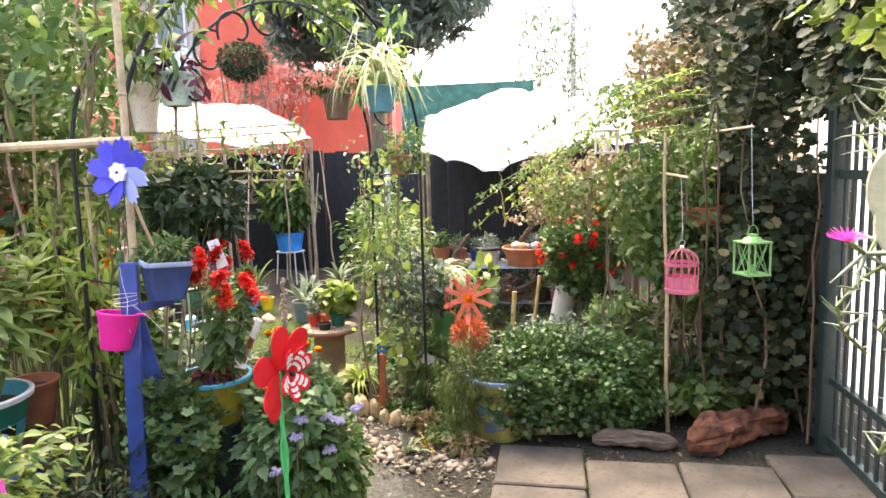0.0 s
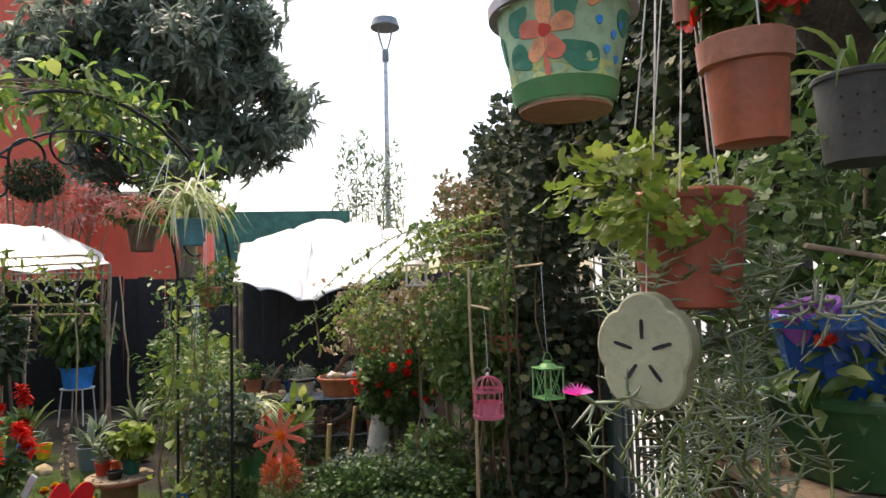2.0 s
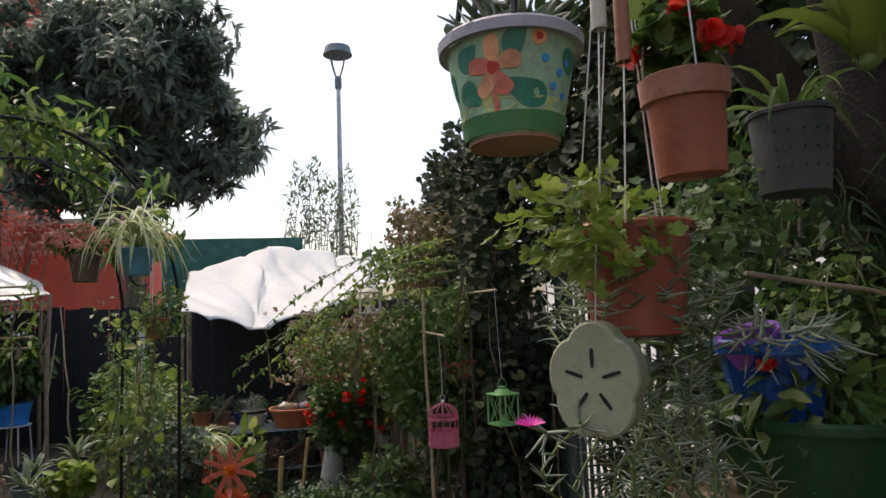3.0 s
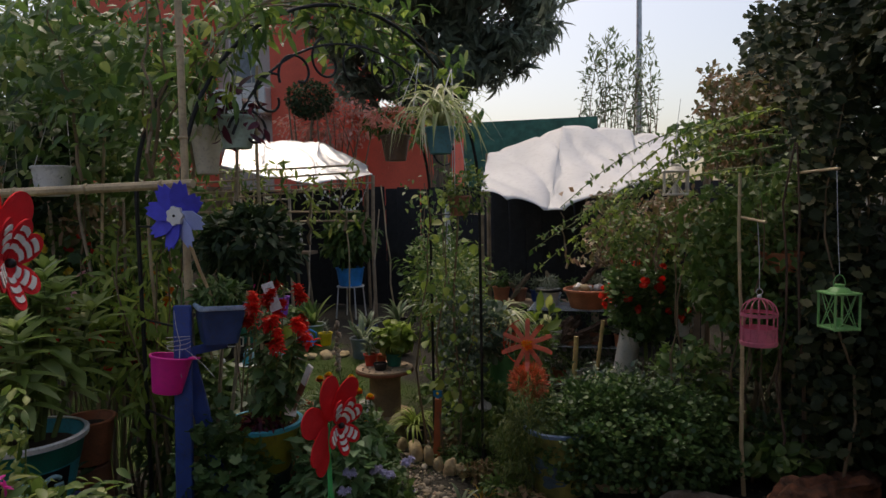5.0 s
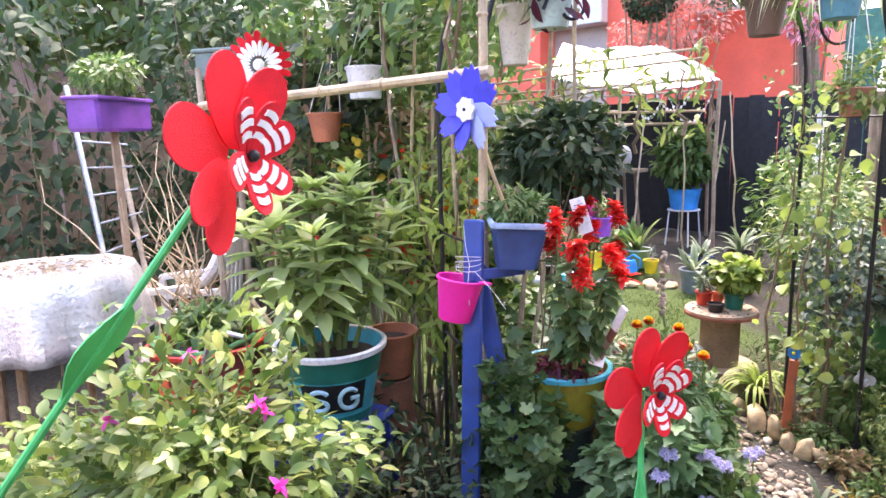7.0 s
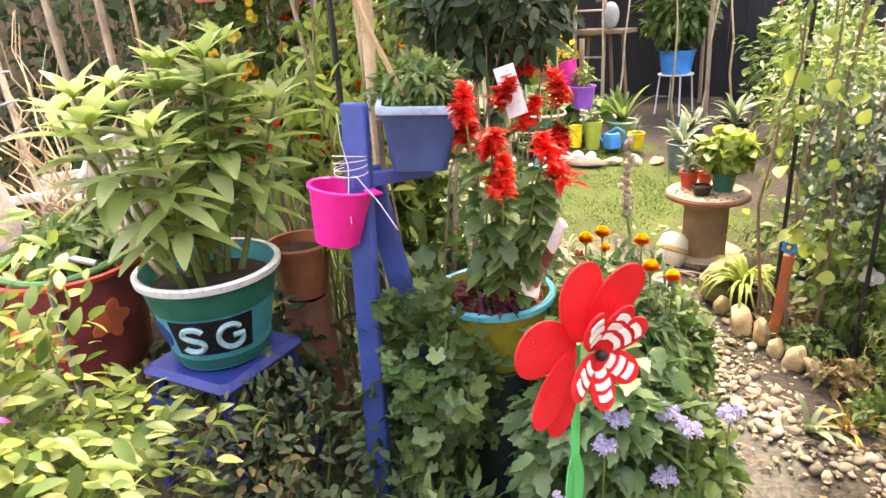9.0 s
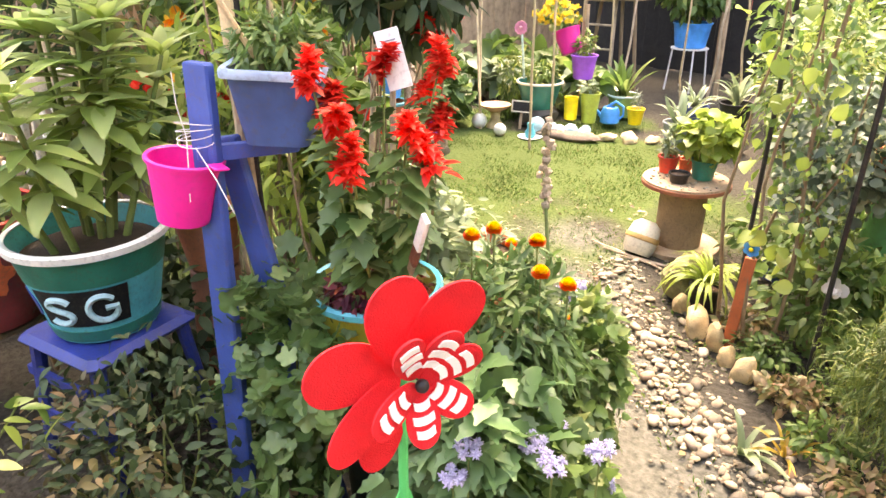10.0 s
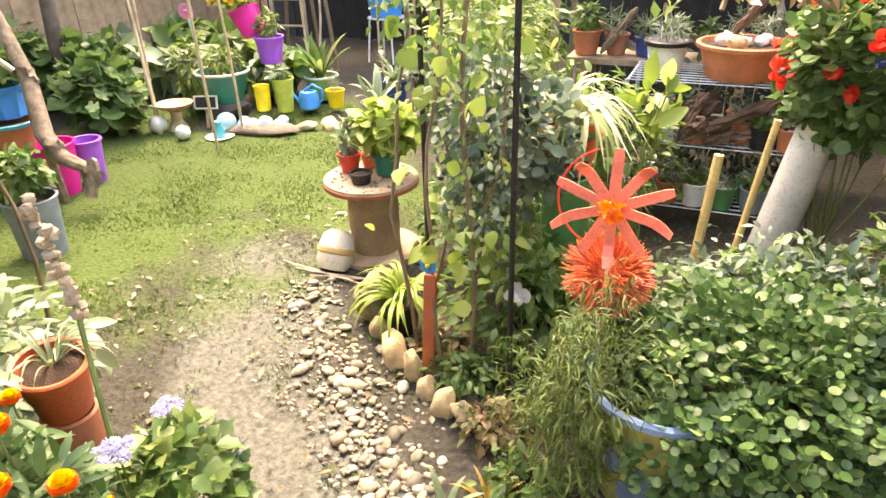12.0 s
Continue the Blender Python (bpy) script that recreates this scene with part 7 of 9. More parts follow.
def face_pot():
    ob = thing("face_pot", "cream pot with a brown band lying by the spool", "plant pot", (-1.29, 5.41, 0.088), turn=25, tilt=(158, 14))
    part("body", MB().lathe([(0.04, -0.09), (0.07, -0.065), (0.085, 0.0), (0.08, 0.06), (0.068, 0.09), (0.062, 0.09), (0.07, 0.04), (0, -0.06)], seg=24), CREAM, ob, smooth=True)
    part("band", MB().lathe([(0.085, -0.012), (0.089, -0.006), (0.088, 0.012), (0.084, 0.016)], seg=24), paint("tan_band", (0.45, 0.28, 0.1), 0.6), ob, "tan painted band", smooth=True)
    for i in range(3):
        rod("garden_stick", "thin dry stick lying on the soil", (-1.55 + 0.1 * i, 5.35 - 0.04 * i, 0.012), (-1.1 + 0.12 * i, 5.28 + 0.05 * i, 0.015), 0.005, DRIFT, "stick", bends=0.005)


face_pot()
ob = thing("flower_stake", "orange wooden stake with a small blue tin flower", "garden stake", (-0.57, 4.85, 0))
part("stake", MB().box((0, 0, 0.2), (0.042, 0.022, 0.4), bevel=0.003, rot=pose(0, 0, 0, 0, 3, 10)), paint("rust_orange_wood", (0.42, 0.11, 0.04), 0.75), ob)
for i in range(6):
    part("petal", MB().plate(petal_outline(0.032, 0.024, 10), 0.003, pose(0.01, -0.015, 0.44, 0, 60 * i, 0)), SKYBLUE, ob, "blue tin petal")
part("centre", MB().ball((0.01, -0.018, 0.44), 0.009, 8, 6), YELLOWP, ob, smooth=True)
pot("plant_pot", "black nursery pot of spider plant beside the stake", (-0.78, 5.05, 0), 0.07, 0.055, 0.13, BLACK, rim=0.008, soil=SOIL)
strap_plant("spider_plant", "green spider plant in a black pot", (-0.78, 5.05, 0.13), 60, 0.26, G_LIME, t_strap(0.07, 0.7), rise=(0.2, 1.2))
bush("hibiscus", "leafy hibiscus with one white flower", (-0.25, 5.0, 0.35), (0.12, 0.12, 0.14), 160, OVATE, 0.06, G_MID, base=(-0.25, 5.0, 0), stems=5, srad=0.004, flowers=(ROUND, 2, 0.045, W_PETAL))
bush("round_leaf_shrub", "dusty grey-green leaves in front of the shelves", (-0.42, 5.25, 0.75), (0.27, 0.2, 0.24), 900, ROUND, 0.042, G_DUSTY, base=(-0.42, 5.25, 0), stems=8, srad=0.004)
bush("undergrowth", "low weeds between the stones and the shelves", (-0.45, 5.55, 0.25), (0.45, 0.3, 0.25), 1000, OVATE, 0.055, G_MID, base=(-0.45, 5.55, 0), stems=10, lump=0.6)
bush("wispy_shrub", "tall wispy yellow-green shrub behind the spool", (-0.75, 6.0, 0.85), (0.35, 0.25, 0.55), 1200, NARROW, 0.06, G_YELLOW, base=(-0.75, 6.0, 0), stems=12, srad=0.004, lump=0.6)
bush("undergrowth", "mixed plants left of the shelves", (-0.3, 6.3, 0.4), (0.4, 0.3, 0.4), 1100, OVATE, 0.06, G_MID, base=(-0.3, 6.3, 0), stems=10, lump=0.6)
rod("pipe_post", "white plastic pipe standing behind the shrubs", (-1.12, 7.3, 0), (-1.14, 7.35, 1.6), 0.028, WHITE, "pipe")
pot("plant_pot", "navy pot with white flowers under the arch", (-0.68, 5.6, 0), 0.07, 0.055, 0.13, NAVY, rim=0.008, soil=SOIL)
bush("white_flowers", "small white flowers in the navy pot", (-0.68, 5.6, 0.2), (0.1, 0.1, 0.06), 130, OVATE, 0.035, G_MID, base=(-0.68, 5.6, 0.11), stems=4, flowers=(ROUND, 16, 0.02, W_PETAL))


# ---- shelves of pots by the shed ----
def wire_rack(at, w, d, levels, label):
    ob = thing("wire_rack", label, "rack", at)
    for sx in (-1, 1):
        for sy in (-1, 1):
            part("leg", MB().tube([(sx * w / 2, sy * d / 2, 0), (sx * w / 2, sy * d / 2, levels[-1])], 0.011, 8), GREYP, ob, smooth=True)
    for z in levels:
        for k in range(9):
            y = -d / 2 + d * k / 8
            part("wire", MB().tube([(-w / 2, y, z), (w / 2, y, z)], 0.003, 5), METAL, ob)
        for sx in (-1, 1):
            part("rail", MB().tube([(sx * w / 2, -d / 2, z - 0.006), (sx * w / 2, d / 2, z - 0.006)], 0.006, 6), METAL, ob)


wire_rack((0.22, 6.6, 0), 0.85, 0.42, (0.1, 0.42, 0.72), "grey wire rack full of pots and driftwood")
pot("bowl_planter", "wide terracotta-coloured bowl with stones and cactus", (0.28, 6.56, 0.724), 0.2, 0.15, 0.16, TERRA, rim=0.018, soil=SOIL, seg=36, fill=0.92)
for i in range(9):
    a = rng.random() * 6.28
    stone((0.28 + 0.12 * math.cos(a) * rng.random(), 6.54 + 0.12 * math.sin(a) * rng.random(), 0.895), rng.uniform(0.025, 0.045), (1, 0.8, 0.8), "pale stone in the terracotta bowl", WHITE if i % 2 else STONE, i * 2.2)
log((0.2, 6.58, 0.88), (0.38, 6.55, 1.12), 0.02, "dark driftwood piece standing in the bowl", 0.4, DARKDRIFT)
bush("potted_cactus", "small spiky succulent in the terracotta bowl", (0.36, 6.6, 0.95), (0.06, 0.06, 0.06), 60, FINGER, 0.05, G_SUCC, base=(0.36, 6.58, 0.87), stems=0)
pot("plant_pot", "black and white pot on the wire rack", (-0.06, 6.6, 0.724), 0.1, 0.075, 0.15, WHITE, rim=0.022, rim_mat=BLACK, soil=SOIL)
bush("potted_succulent", "pale succulent in the black and white pot", (-0.06, 6.6, 0.92), (0.09, 0.08, 0.06), 110, FINGER, 0.06, G_SUCC, base=(-0.06, 6.6, 0.85), stems=0)
for x, z, m, lab in ((-0.1, 0.104, WHITE, "white"), (0.06, 0.104, WHITE, "white"), (0.24, 0.104, WHITE, "white"), (0.42, 0.104, GREEN, "green"), (-0.08, 0.424, NAVY, "navy"), (0.1, 0.424, TERRA, "terracotta"), (0.34, 0.424, BROWN, "brown"), (0.5, 0.424, BLACK, "black")):
    r = rng.uniform(0.055, 0.075)
    pot("plant_pot", f"small {lab} pot on the wire rack", (x, 6.48 + 0.1 * rng.random(), z), r, r * 0.75, r * 1.9, m, rim=0.008, soil=SOIL, group="pots on the rack")
    bush("potted_succulent", f"small succulent in a {lab} pot", (x, 6.52, z + r * 2.2), (r, r, r * 0.7), 60, FINGER if rng.random() < 0.5 else OVATE, 0.045, G_SUCC if rng.random() < 0.5 else G_GREY, base=(x, 6.52, z + r * 1.6), stems=2, group="succulents on the rack")
for i in range(6):
    a = Vector((0.05 + 0.1 * rng.normal(), 6.4, 0.44))
    log(a, a + Vector((0.25 * rng.normal(), 0.05, 0.05 + 0.2 * rng.random())), 0.022, "crooked brown driftwood on the rack", 0.5, DARKDRIFT)
ob = thing("concrete_pipe", "leaning pale concrete pipe at the rack's end", "pipe", (0.52, 6.2, 0), tilt=(0, 9))
part("pipe", MB().lathe([(0.09, 0), (0.086, 0.3), (0.082, 0.64), (0.066, 0.64), (0.07, 0.02)], seg=28), paint("pale_concrete", (0.66, 0.62, 0.54), 0.85, vary=0.15), ob, smooth=True)
rod("wooden_stake", "yellow wooden stake before the rack", (0.21, 5.42, 0), (0.25, 5.46, 0.7), 0.017, YSTAKE, "stake")
rod("wooden_stake", "leaning yellow wooden stake before the rack", (0.33, 5.6, 0), (0.42, 5.66, 0.78), 0.013, YSTAKE, "stake")
bush("begonia_bush", "bushy begonia with scarlet flowers beside the rack", (0.74, 6.15, 0.88), (0.34, 0.25, 0.34), 1700, ROUND, 0.05, G_FERN, base=(0.72, 6.25, 0), stems=12, srad=0.005, flowers=(ROUND, 34, 0.036, R_PETAL), category="bush")
pot("plant_pot", "red-brown pot of variegated spider plant", (-0.26, 5.46, 0.58), 0.11, 0.08, 0.16, ORANGEP, rim=0.012, soil=SOIL)
pot("plant_stand", "upturned green pot used as a stand", (-0.26, 5.46, 0), 0.085, 0.11, 0.58, GREEN, rim=0)
strap_plant("spider_plant", "cream-striped spider plant arching from its pot", (-0.26, 5.46, 0.74), 90, 0.36, G_STRIPE, t_strap(0.05, 1.05), rise=(0.1, 1.25))
bush("broad_leaf_plant", "broad upright yellow-green leaves behind the spider plant", (-0.02, 5.98, 0.72), (0.13, 0.1, 0.16), 26, t_ovate(0.5, 0.15, 0.2), 0.11, G_PELA, base=(-0.02, 5.98, 0), stems=6, srad=0.005, droop=-0.6)
ob = thing("milk_jug", "white plastic jug hung by the begonia", "jug", (0.98, 6.1, 0.6))
part("body", MB().lathe([(0.045, 0), (0.05, 0.01), (0.05, 0.12), (0.025, 0.16), (0.02, 0.185), (0, 0.187)], seg=18), WHITE, ob, smooth=True)
part("handle", MB().tube([(0.045, 0, 0.05), (0.075, 0, 0.08), (0.07, 0, 0.13), (0.03, 0, 0.15)], 0.007, 6), WHITE, ob, smooth=True)
rod("hook_stake", "thin stake holding the white jug", (0.98, 6.15, 0), (0.98, 6.12, 0.9), 0.006, WOODY, "stake")
st = thing("bench", "dark wooden plank bench along the shed", "bench", (0.3, 7.4, 0))
part("plank", MB().box((0, 0, 0.62), (2.0, 0.35, 0.035), bevel=0.004), WOOD, st)
for x in (-0.9, 0.0, 0.9):
    part("leg", MB().box((x, 0, 0.3), (0.06, 0.3, 0.6)), WOOD, st)
MIX = ((TERRA, "terracotta"), (BROWN, "brown plastic"), (NAVY, "navy"), (WHITE, "white"), (BLACK, "black"), (GREEN, "green"), (SKYBLUE, "blue"))
for i in range(11):
    m, lab = MIX[i % 7]
    x, r = -0.6 + 0.175 * i, rng.uniform(0.06, 0.085)
    pot("plant_pot", f"{lab} pot standing on the shed bench", (x, 7.36 + 0.06 * rng.normal(), 0.64), r, r * 0.75, r * 1.7, m, rim=0.01, soil=SOIL, group="pots on the bench")
    k = rng.random()
    bush("potted_plant", f"small plant in the {lab} bench pot", (x, 7.36, 0.64 + r * 2.6), (r * 1.2, r * 1.2, r * 1.1), 90, OVATE if k < 0.6 else FINGER, 0.06, G_MID if k < 0.4 else G_GREY, base=(x, 7.36, 0.64 + r * 1.5), stems=4, srad=0.003, group="plants on the bench")


# ---- the far side of the lawn ----
bush("potted_shrub", "large leafy plant in the blue bucket", (-3.2, 9.65, 1.12), (0.45, 0.35, 0.4), 900, OVATE, 0.12, G_MID, base=(-3.2, 9.65, 0.66), stems=9, srad=0.006)
pot("bucket", "bright blue bucket on a metal stand", (-3.2, 9.65, 0.46), 0.2, 0.16, 0.26, SKYBLUE, rim=0.014, soil=SOIL)
st = thing("plant_stand", "white metal plant stand under the blue bucket", "plant stand", (-3.2, 9.65, 0))
part("ring", MB().lathe([(0.15, 0.44), (0.2, 0.445), (0.2, 0.458), (0.15, 0.458)], seg=24), WHITE, st, smooth=True)
for a in (40, 130, 220, 310):
    part("leg", MB().tube([(0.18 * math.cos(radians(a)), 0.18 * math.sin(radians(a)), 0.45), (0.22 * math.cos(radians(a)), 0.22 * math.sin(radians(a)), 0)], 0.01, 7), WHITE, st, smooth=True)
pot("bowl_planter", "large dark green bowl with a cream rim", (-3.36, 7.2, 0.16), 0.2, 0.13, 0.24, TEAL, rim=0.016, rim_mat=CREAM, soil=SOIL, seg=34)
stone((-3.36, 7.2, 0.08), 0.17, (1, 1, 0.5), "dark block under the green bowl", paint("dark_stone", (0.08, 0.07, 0.06), 0.9), 2.0)
bush("potted_plant", "low olive plant in the green bowl", (-3.33, 7.2, 0.47), (0.17, 0.15, 0.1), 320, NARROW, 0.06, G_YELLOW, base=(-3.36, 7.2, 0.37), stems=6)


def daisy():
    ob = thing("daisy_ornament", "pink fabric daisy on a pale green stem", "garden ornament", (-3.5, 7.15, 0.4))
    part("stem", MB().tube([(0, 0, 0), (-0.02, 0, 0.2), (-0.05, 0.0, 0.42)], 0.01, 7), MINT, ob, smooth=True)
    for i in range(12):
        part("petal", MB().plate(petal_outline(0.06, 0.03, 10), 0.004, pose(-0.05, -0.01, 0.43, 0, 30 * i, 20)), paint("daisy_pink", (0.8, 0.28, 0.42), 0.6), ob)
    part("centre", MB().ball((-0.05, -0.015, 0.43), 0.018, 10, 7), P_PETAL, ob, smooth=True)


daisy()


def post_with_pots():
    ob = thing("pot_tree", "wooden post that carries two tilted pots", "plant stand", (-3.3, 7.75, 0))
    part("post", MB().tube([(0, 0, 0), (0.01, 0, 0.5), (0, 0, 1.0)], 0.025, 8), WOOD, ob, smooth=True)
    part("arm", MB().tube([(0, 0, 0.36), (0.1, -0.12, 0.37)], 0.012, 7), WOOD, ob, smooth=True)


post_with_pots()
pot("plant_pot", "purple plastic pot on the wooden post", (-3.2, 7.62, 0.38), 0.115, 0.085, 0.21, PURPLE, rim=0.012, soil=SOIL)
bush("potted_plant", "dry thin plant in the purple pot", (-3.2, 7.62, 0.68), (0.12, 0.1, 0.12), 120, NARROW, 0.07, G_YELLOW, base=(-3.2, 7.62, 0.56), stems=8, srad=0.003)
pot("plant_pot", "tilted hot pink pot on the wooden post", (-3.36, 7.66, 0.58), 0.12, 0.09, 0.22, PINK, rim=0.012, soil=SOIL, tilt=(0, -22))
bush("chrysanthemum", "yellow chrysanthemum cascading from the pink pot", (-3.5, 7.6, 0.9), (0.2, 0.16, 0.13), 160, LOBED, 0.05, G_YELLOW, base=(-3.42, 7.66, 0.78), stems=6, srad=0.003, flowers=(ROUND, 60, 0.03, Y_PETAL))
ob = pot("cup", "yellow plastic cup beside the pots", (-3.05, 7.25, 0.1), 0.06, 0.055, 0.19, YELLOWP, rim=0.004, seg=22)
pot("plant_pot", "pale lime plastic pot with a small plant", (-2.96, 7.4, 0.06), 0.085, 0.06, 0.26, LIMEP, rim=0.01, soil=SOIL)
bush("potted_plant", "small leafy plant in the lime pot", (-2.98, 7.38, 0.37), (0.1, 0.09, 0.06), 90, OVATE, 0.055, G_GREY, base=(-2.96, 7.4, 0.29), stems=4)


def watering_can():
    ob = thing("watering_can", "bright blue plastic watering can", "watering can", (-2.87, 7.6, 0.04), turn=20)
    part("body", MB().lathe([(0.075, 0), (0.085, 0.01), (0.08, 0.1), (0.065, 0.135), (0.04, 0.14), (0.04, 0.13), (0, 0.02)], seg=22), SKYBLUE, ob, smooth=True)
    part("spout", MB().tube([(-0.07, 0, 0.04), (-0.12, 0, 0.1), (-0.15, 0, 0.15)], [0.018, 0.013, 0.016], 9), SKYBLUE, ob, smooth=True)
    part("handle", MB().tube([(0.07, 0, 0.03), (0.115, 0, 0.07), (0.11, 0, 0.15), (0.04, 0, 0.19), (-0.03, 0, 0.14)], 0.01, 8), SKYBLUE, ob, smooth=True)


watering_can()
pot("plant_pot", "lime pot with a pale rim holding an aloe", (-2.93, 7.9, 0.04), 0.14, 0.1, 0.2, paint("moss_green_plastic", (0.22, 0.34, 0.1), 0.45), rim=0.014, rim_mat=MINT, soil=SOIL)
strap_plant("aloe", "upright aloe with thick pointed leaves", (-2.93, 7.9, 0.22), 15, 0.42, G_MID, t_strap(0.16, 0.15), rise=(0.8, 1.5))
pot("plant_pot", "small yellow pot of cactus", (-2.68, 7.7, 0.04), 0.075, 0.055, 0.14, YELLOWP, rim=0.008, soil=SOIL)
bush("potted_cactus", "pale cactus in the yellow pot", (-2.68, 7.7, 0.25), (0.05, 0.05, 0.09), 90, FINGER, 0.04, G_SUCC, base=(-2.68, 7.7, 0.16), stems=0)


def bird_bath():
    ob = thing("bird_bath", "small terracotta bird bath with a tan bowl", "bird bath", (-3.58, 6.87, 0))
    part("foot", MB().lathe([(0.08, 0), (0.07, 0.03), (0.04, 0.08), (0.045, 0.15), (0, 0.15)], seg=20), STONE, ob, smooth=True)
    part("bowl", MB().lathe([(0.05, 0.15), (0.12, 0.185), (0.14, 0.21), (0.128, 0.212), (0.09, 0.19), (0, 0.18)], seg=30), paint("tan_clay", (0.55, 0.33, 0.2), 0.7), ob, smooth=True)


bird_bath()
ob = thing("slate_sign", "small slate plate in a pale frame", "sign", (-3.38, 6.98, 0.15), turn=20, tilt=(-15, 0))
part("plate", MB().box((0, 0, 0.05), (0.16, 0.01, 0.08)), BLACK, ob)
for c, s in (((0, 0, 0.095), (0.18, 0.016, 0.012)), ((0, 0, 0.005), (0.18, 0.016, 0.012)), ((0.085, 0, 0.05), (0.012, 0.016, 0.1)), ((-0.085, 0, 0.05), (0.012, 0.016, 0.1))):
    part("frame", MB().box(c, s), CREAM, ob)
part("foot", MB().box((0, 0.02, -0.07), (0.02, 0.02, 0.15)), WOOD, ob)
for i, (x, y, r) in enumerate(((-3.36, 6.68, 0.055), (-3.18, 6.95, 0.075), (-3.05, 6.98, 0.05), (-2.98, 7.0, 0.055), (-2.9, 7.05, 0.06), (-2.8, 7.08, 0.05), (-3.66, 6.75, 0.07), (-3.1, 7.06, 0.05), (-2.85, 7.2, 0.045))):
    ob = part("glass_ball", MB().ball((0, 0, r), r, 16, 12), GLASSY if i % 3 else paint("pale_ceramic", (0.66, 0.66, 0.6), 0.2, vary=0.25), None, smooth=True)
    ob.location = (x, y, 0.0)
    tagged(ob, "round pale blue garden ball on the soil", "garden ball", "garden balls")
ob = thing("saucer_bath", "white saucer with a turquoise glass foot", "saucer", (-3.13, 6.8, 0))
part("saucer", MB().lathe([(0.05, 0), (0.1, 0.012), (0.105, 0.02), (0.06, 0.012), (0, 0.01)], seg=26), WHITE, ob, smooth=True)
part("bottle", MB().lathe([(0.04, 0.012), (0.045, 0.05), (0.025, 0.09), (0.03, 0.13), (0, 0.14)], seg=18), TURQ, ob, smooth=True)
for i in range(6):
    a = 0.3 * i
    stone((-2.95 + 0.16 * i, 7.0 + 0.09 * i, 0.03), rng.uniform(0.06, 0.09), (1.2, 0.8, 0.55), "flat pale edging stone of the far bed", seed=i * 1.7)
ob = part("log_slice", MB().ball((0, 0, 0.03), 0.2, 18, 8, (1.4, 0.5, 0.22), 0.15, 4.0), BARK, None, smooth=True)
ob.matrix_world = pose(-2.9, 7.0, 0, 0, 0, 15)
tagged(ob, "low weathered log edging the far bed", "log")
for i in range(9):
    x, y = -5.4 + 0.27 * i + 0.06 * rng.normal(), 7.75 + 0.25 * math.sin(i * 1.9)
    bush("cabbage_plant", "leafy blue-green cabbage in the vegetable bed", (x, y, 0.25), (0.27, 0.25, 0.22), 46, t_ovate(0.75, 0.2, 0.25), 0.22, G_GREY if i % 2 else G_MID, base=(x, y, 0), stems=4, srad=0.01, group="cabbages")
for i in range(5):
    x, y = -5.6 + 0.4 * i, 8.4 + 0.2 * rng.normal()
    bush("cabbage_plant", "leafy cabbage at the back of the bed", (x, y, 0.3), (0.3, 0.25, 0.26), 46, t_ovate(0.75, 0.2, 0.25), 0.24, G_MID, base=(x, y, 0), stems=4, srad=0.01, group="cabbages")
for i in range(7):
    x = -4.3 + 0.36 * i
    rod("bean_cane", "thin bean cane before the dark fence", (x, 8.6 + 0.2 * rng.normal(), 0), (x + 0.15 * rng.normal(), 8.7, 1.5 + 0.4 * rng.random()), 0.012, DRIFT if i % 2 else BAMBOO, "cane", 0.007, 0.012, "bean canes")
rod("cane", "pale cane leaning over the bird bath", (-3.62, 6.72, 0), (-3.9, 6.95, 1.1), 0.014, BAMBOO, "cane", 0.009, 0.004)
rod("cane", "second pale cane crossing behind the bird bath", (-3.7, 6.8, 0), (-3.86, 6.97, 1.1), 0.01, BAMBOO, "cane", 0.008, 0.004)
bush("dry_plant", "thin yellowing plant beside the canes", (-3.72, 7.25, 0.35), (0.16, 0.14, 0.3), 260, NARROW, 0.08, G_YELLOW, base=(-3.72, 7.25, 0), stems=9, srad=0.003)
for i, (x, y, m, lab) in enumerate(((-2.1, 7.35, GREYP, "grey"), (-1.75, 7.5, BLACK, "black"), (-2.3, 8.0, NAVY, "navy"), (-1.5, 8.1, TERRA, "terracotta"), (-0.95, 7.9, BLACK, "black"))):
    pot("plant_pot", f"{lab} pot of agave by the shed", (x, y, 0.18 * (i % 2)), 0.12, 0.09, 0.22, m, rim=0.012, soil=SOIL, group="agave pots")
    if i % 2:
        stone((x, y, 0.09), 0.12, (1, 1, 0.75), "block under an agave pot", CONCRETE, i * 1.0)
    strap_plant("agave", "grey-white agave rosette in a pot", (x, y, 0.2 + 0.18 * (i % 2)), 16, 0.32, G_GREY, t_strap(0.13, 0.3), rise=(0.3, 1.3), group="agaves")
bush("garden_shrub", "shrub between lawn and shed", (-1.5, 8.6, 0.7), (0.6, 0.35, 0.6), 1300, OVATE, 0.09, G_MID, base=(-1.5, 8.6, 0), stems=10, srad=0.006, stem_mat=WOODY)
bush("garden_shrub", "pale shrub behind the arch", (-1.0, 6.9, 0.75), (0.35, 0.3, 0.5), 900, NARROW, 0.08, G_YELLOW, base=(-1.0, 6.9, 0), stems=10, srad=0.005)
ob = thing("shed_ladder", "pale wooden ladder leaning in the shed", "ladder", (-3.9, 8.9, 0), turn=10)
for sx in (-0.17, 0.17):
    part("rail", MB().box((sx, 0, 0.95), (0.035, 0.025, 1.9)), DRIFT, ob)
for i in range(7):
    part("rung", MB().tube([(-0.17, 0, 0.2 + 0.25 * i), (0.17, 0, 0.2 + 0.25 * i)], 0.012, 7), DRIFT, ob)
st = thing("trestle", "dark wooden trestle in the shed", "trestle", (-3.75, 9.0, 0))
part("top", MB().box((0, 0, 0.98), (0.6, 0.3, 0.04)), WOODY, st)
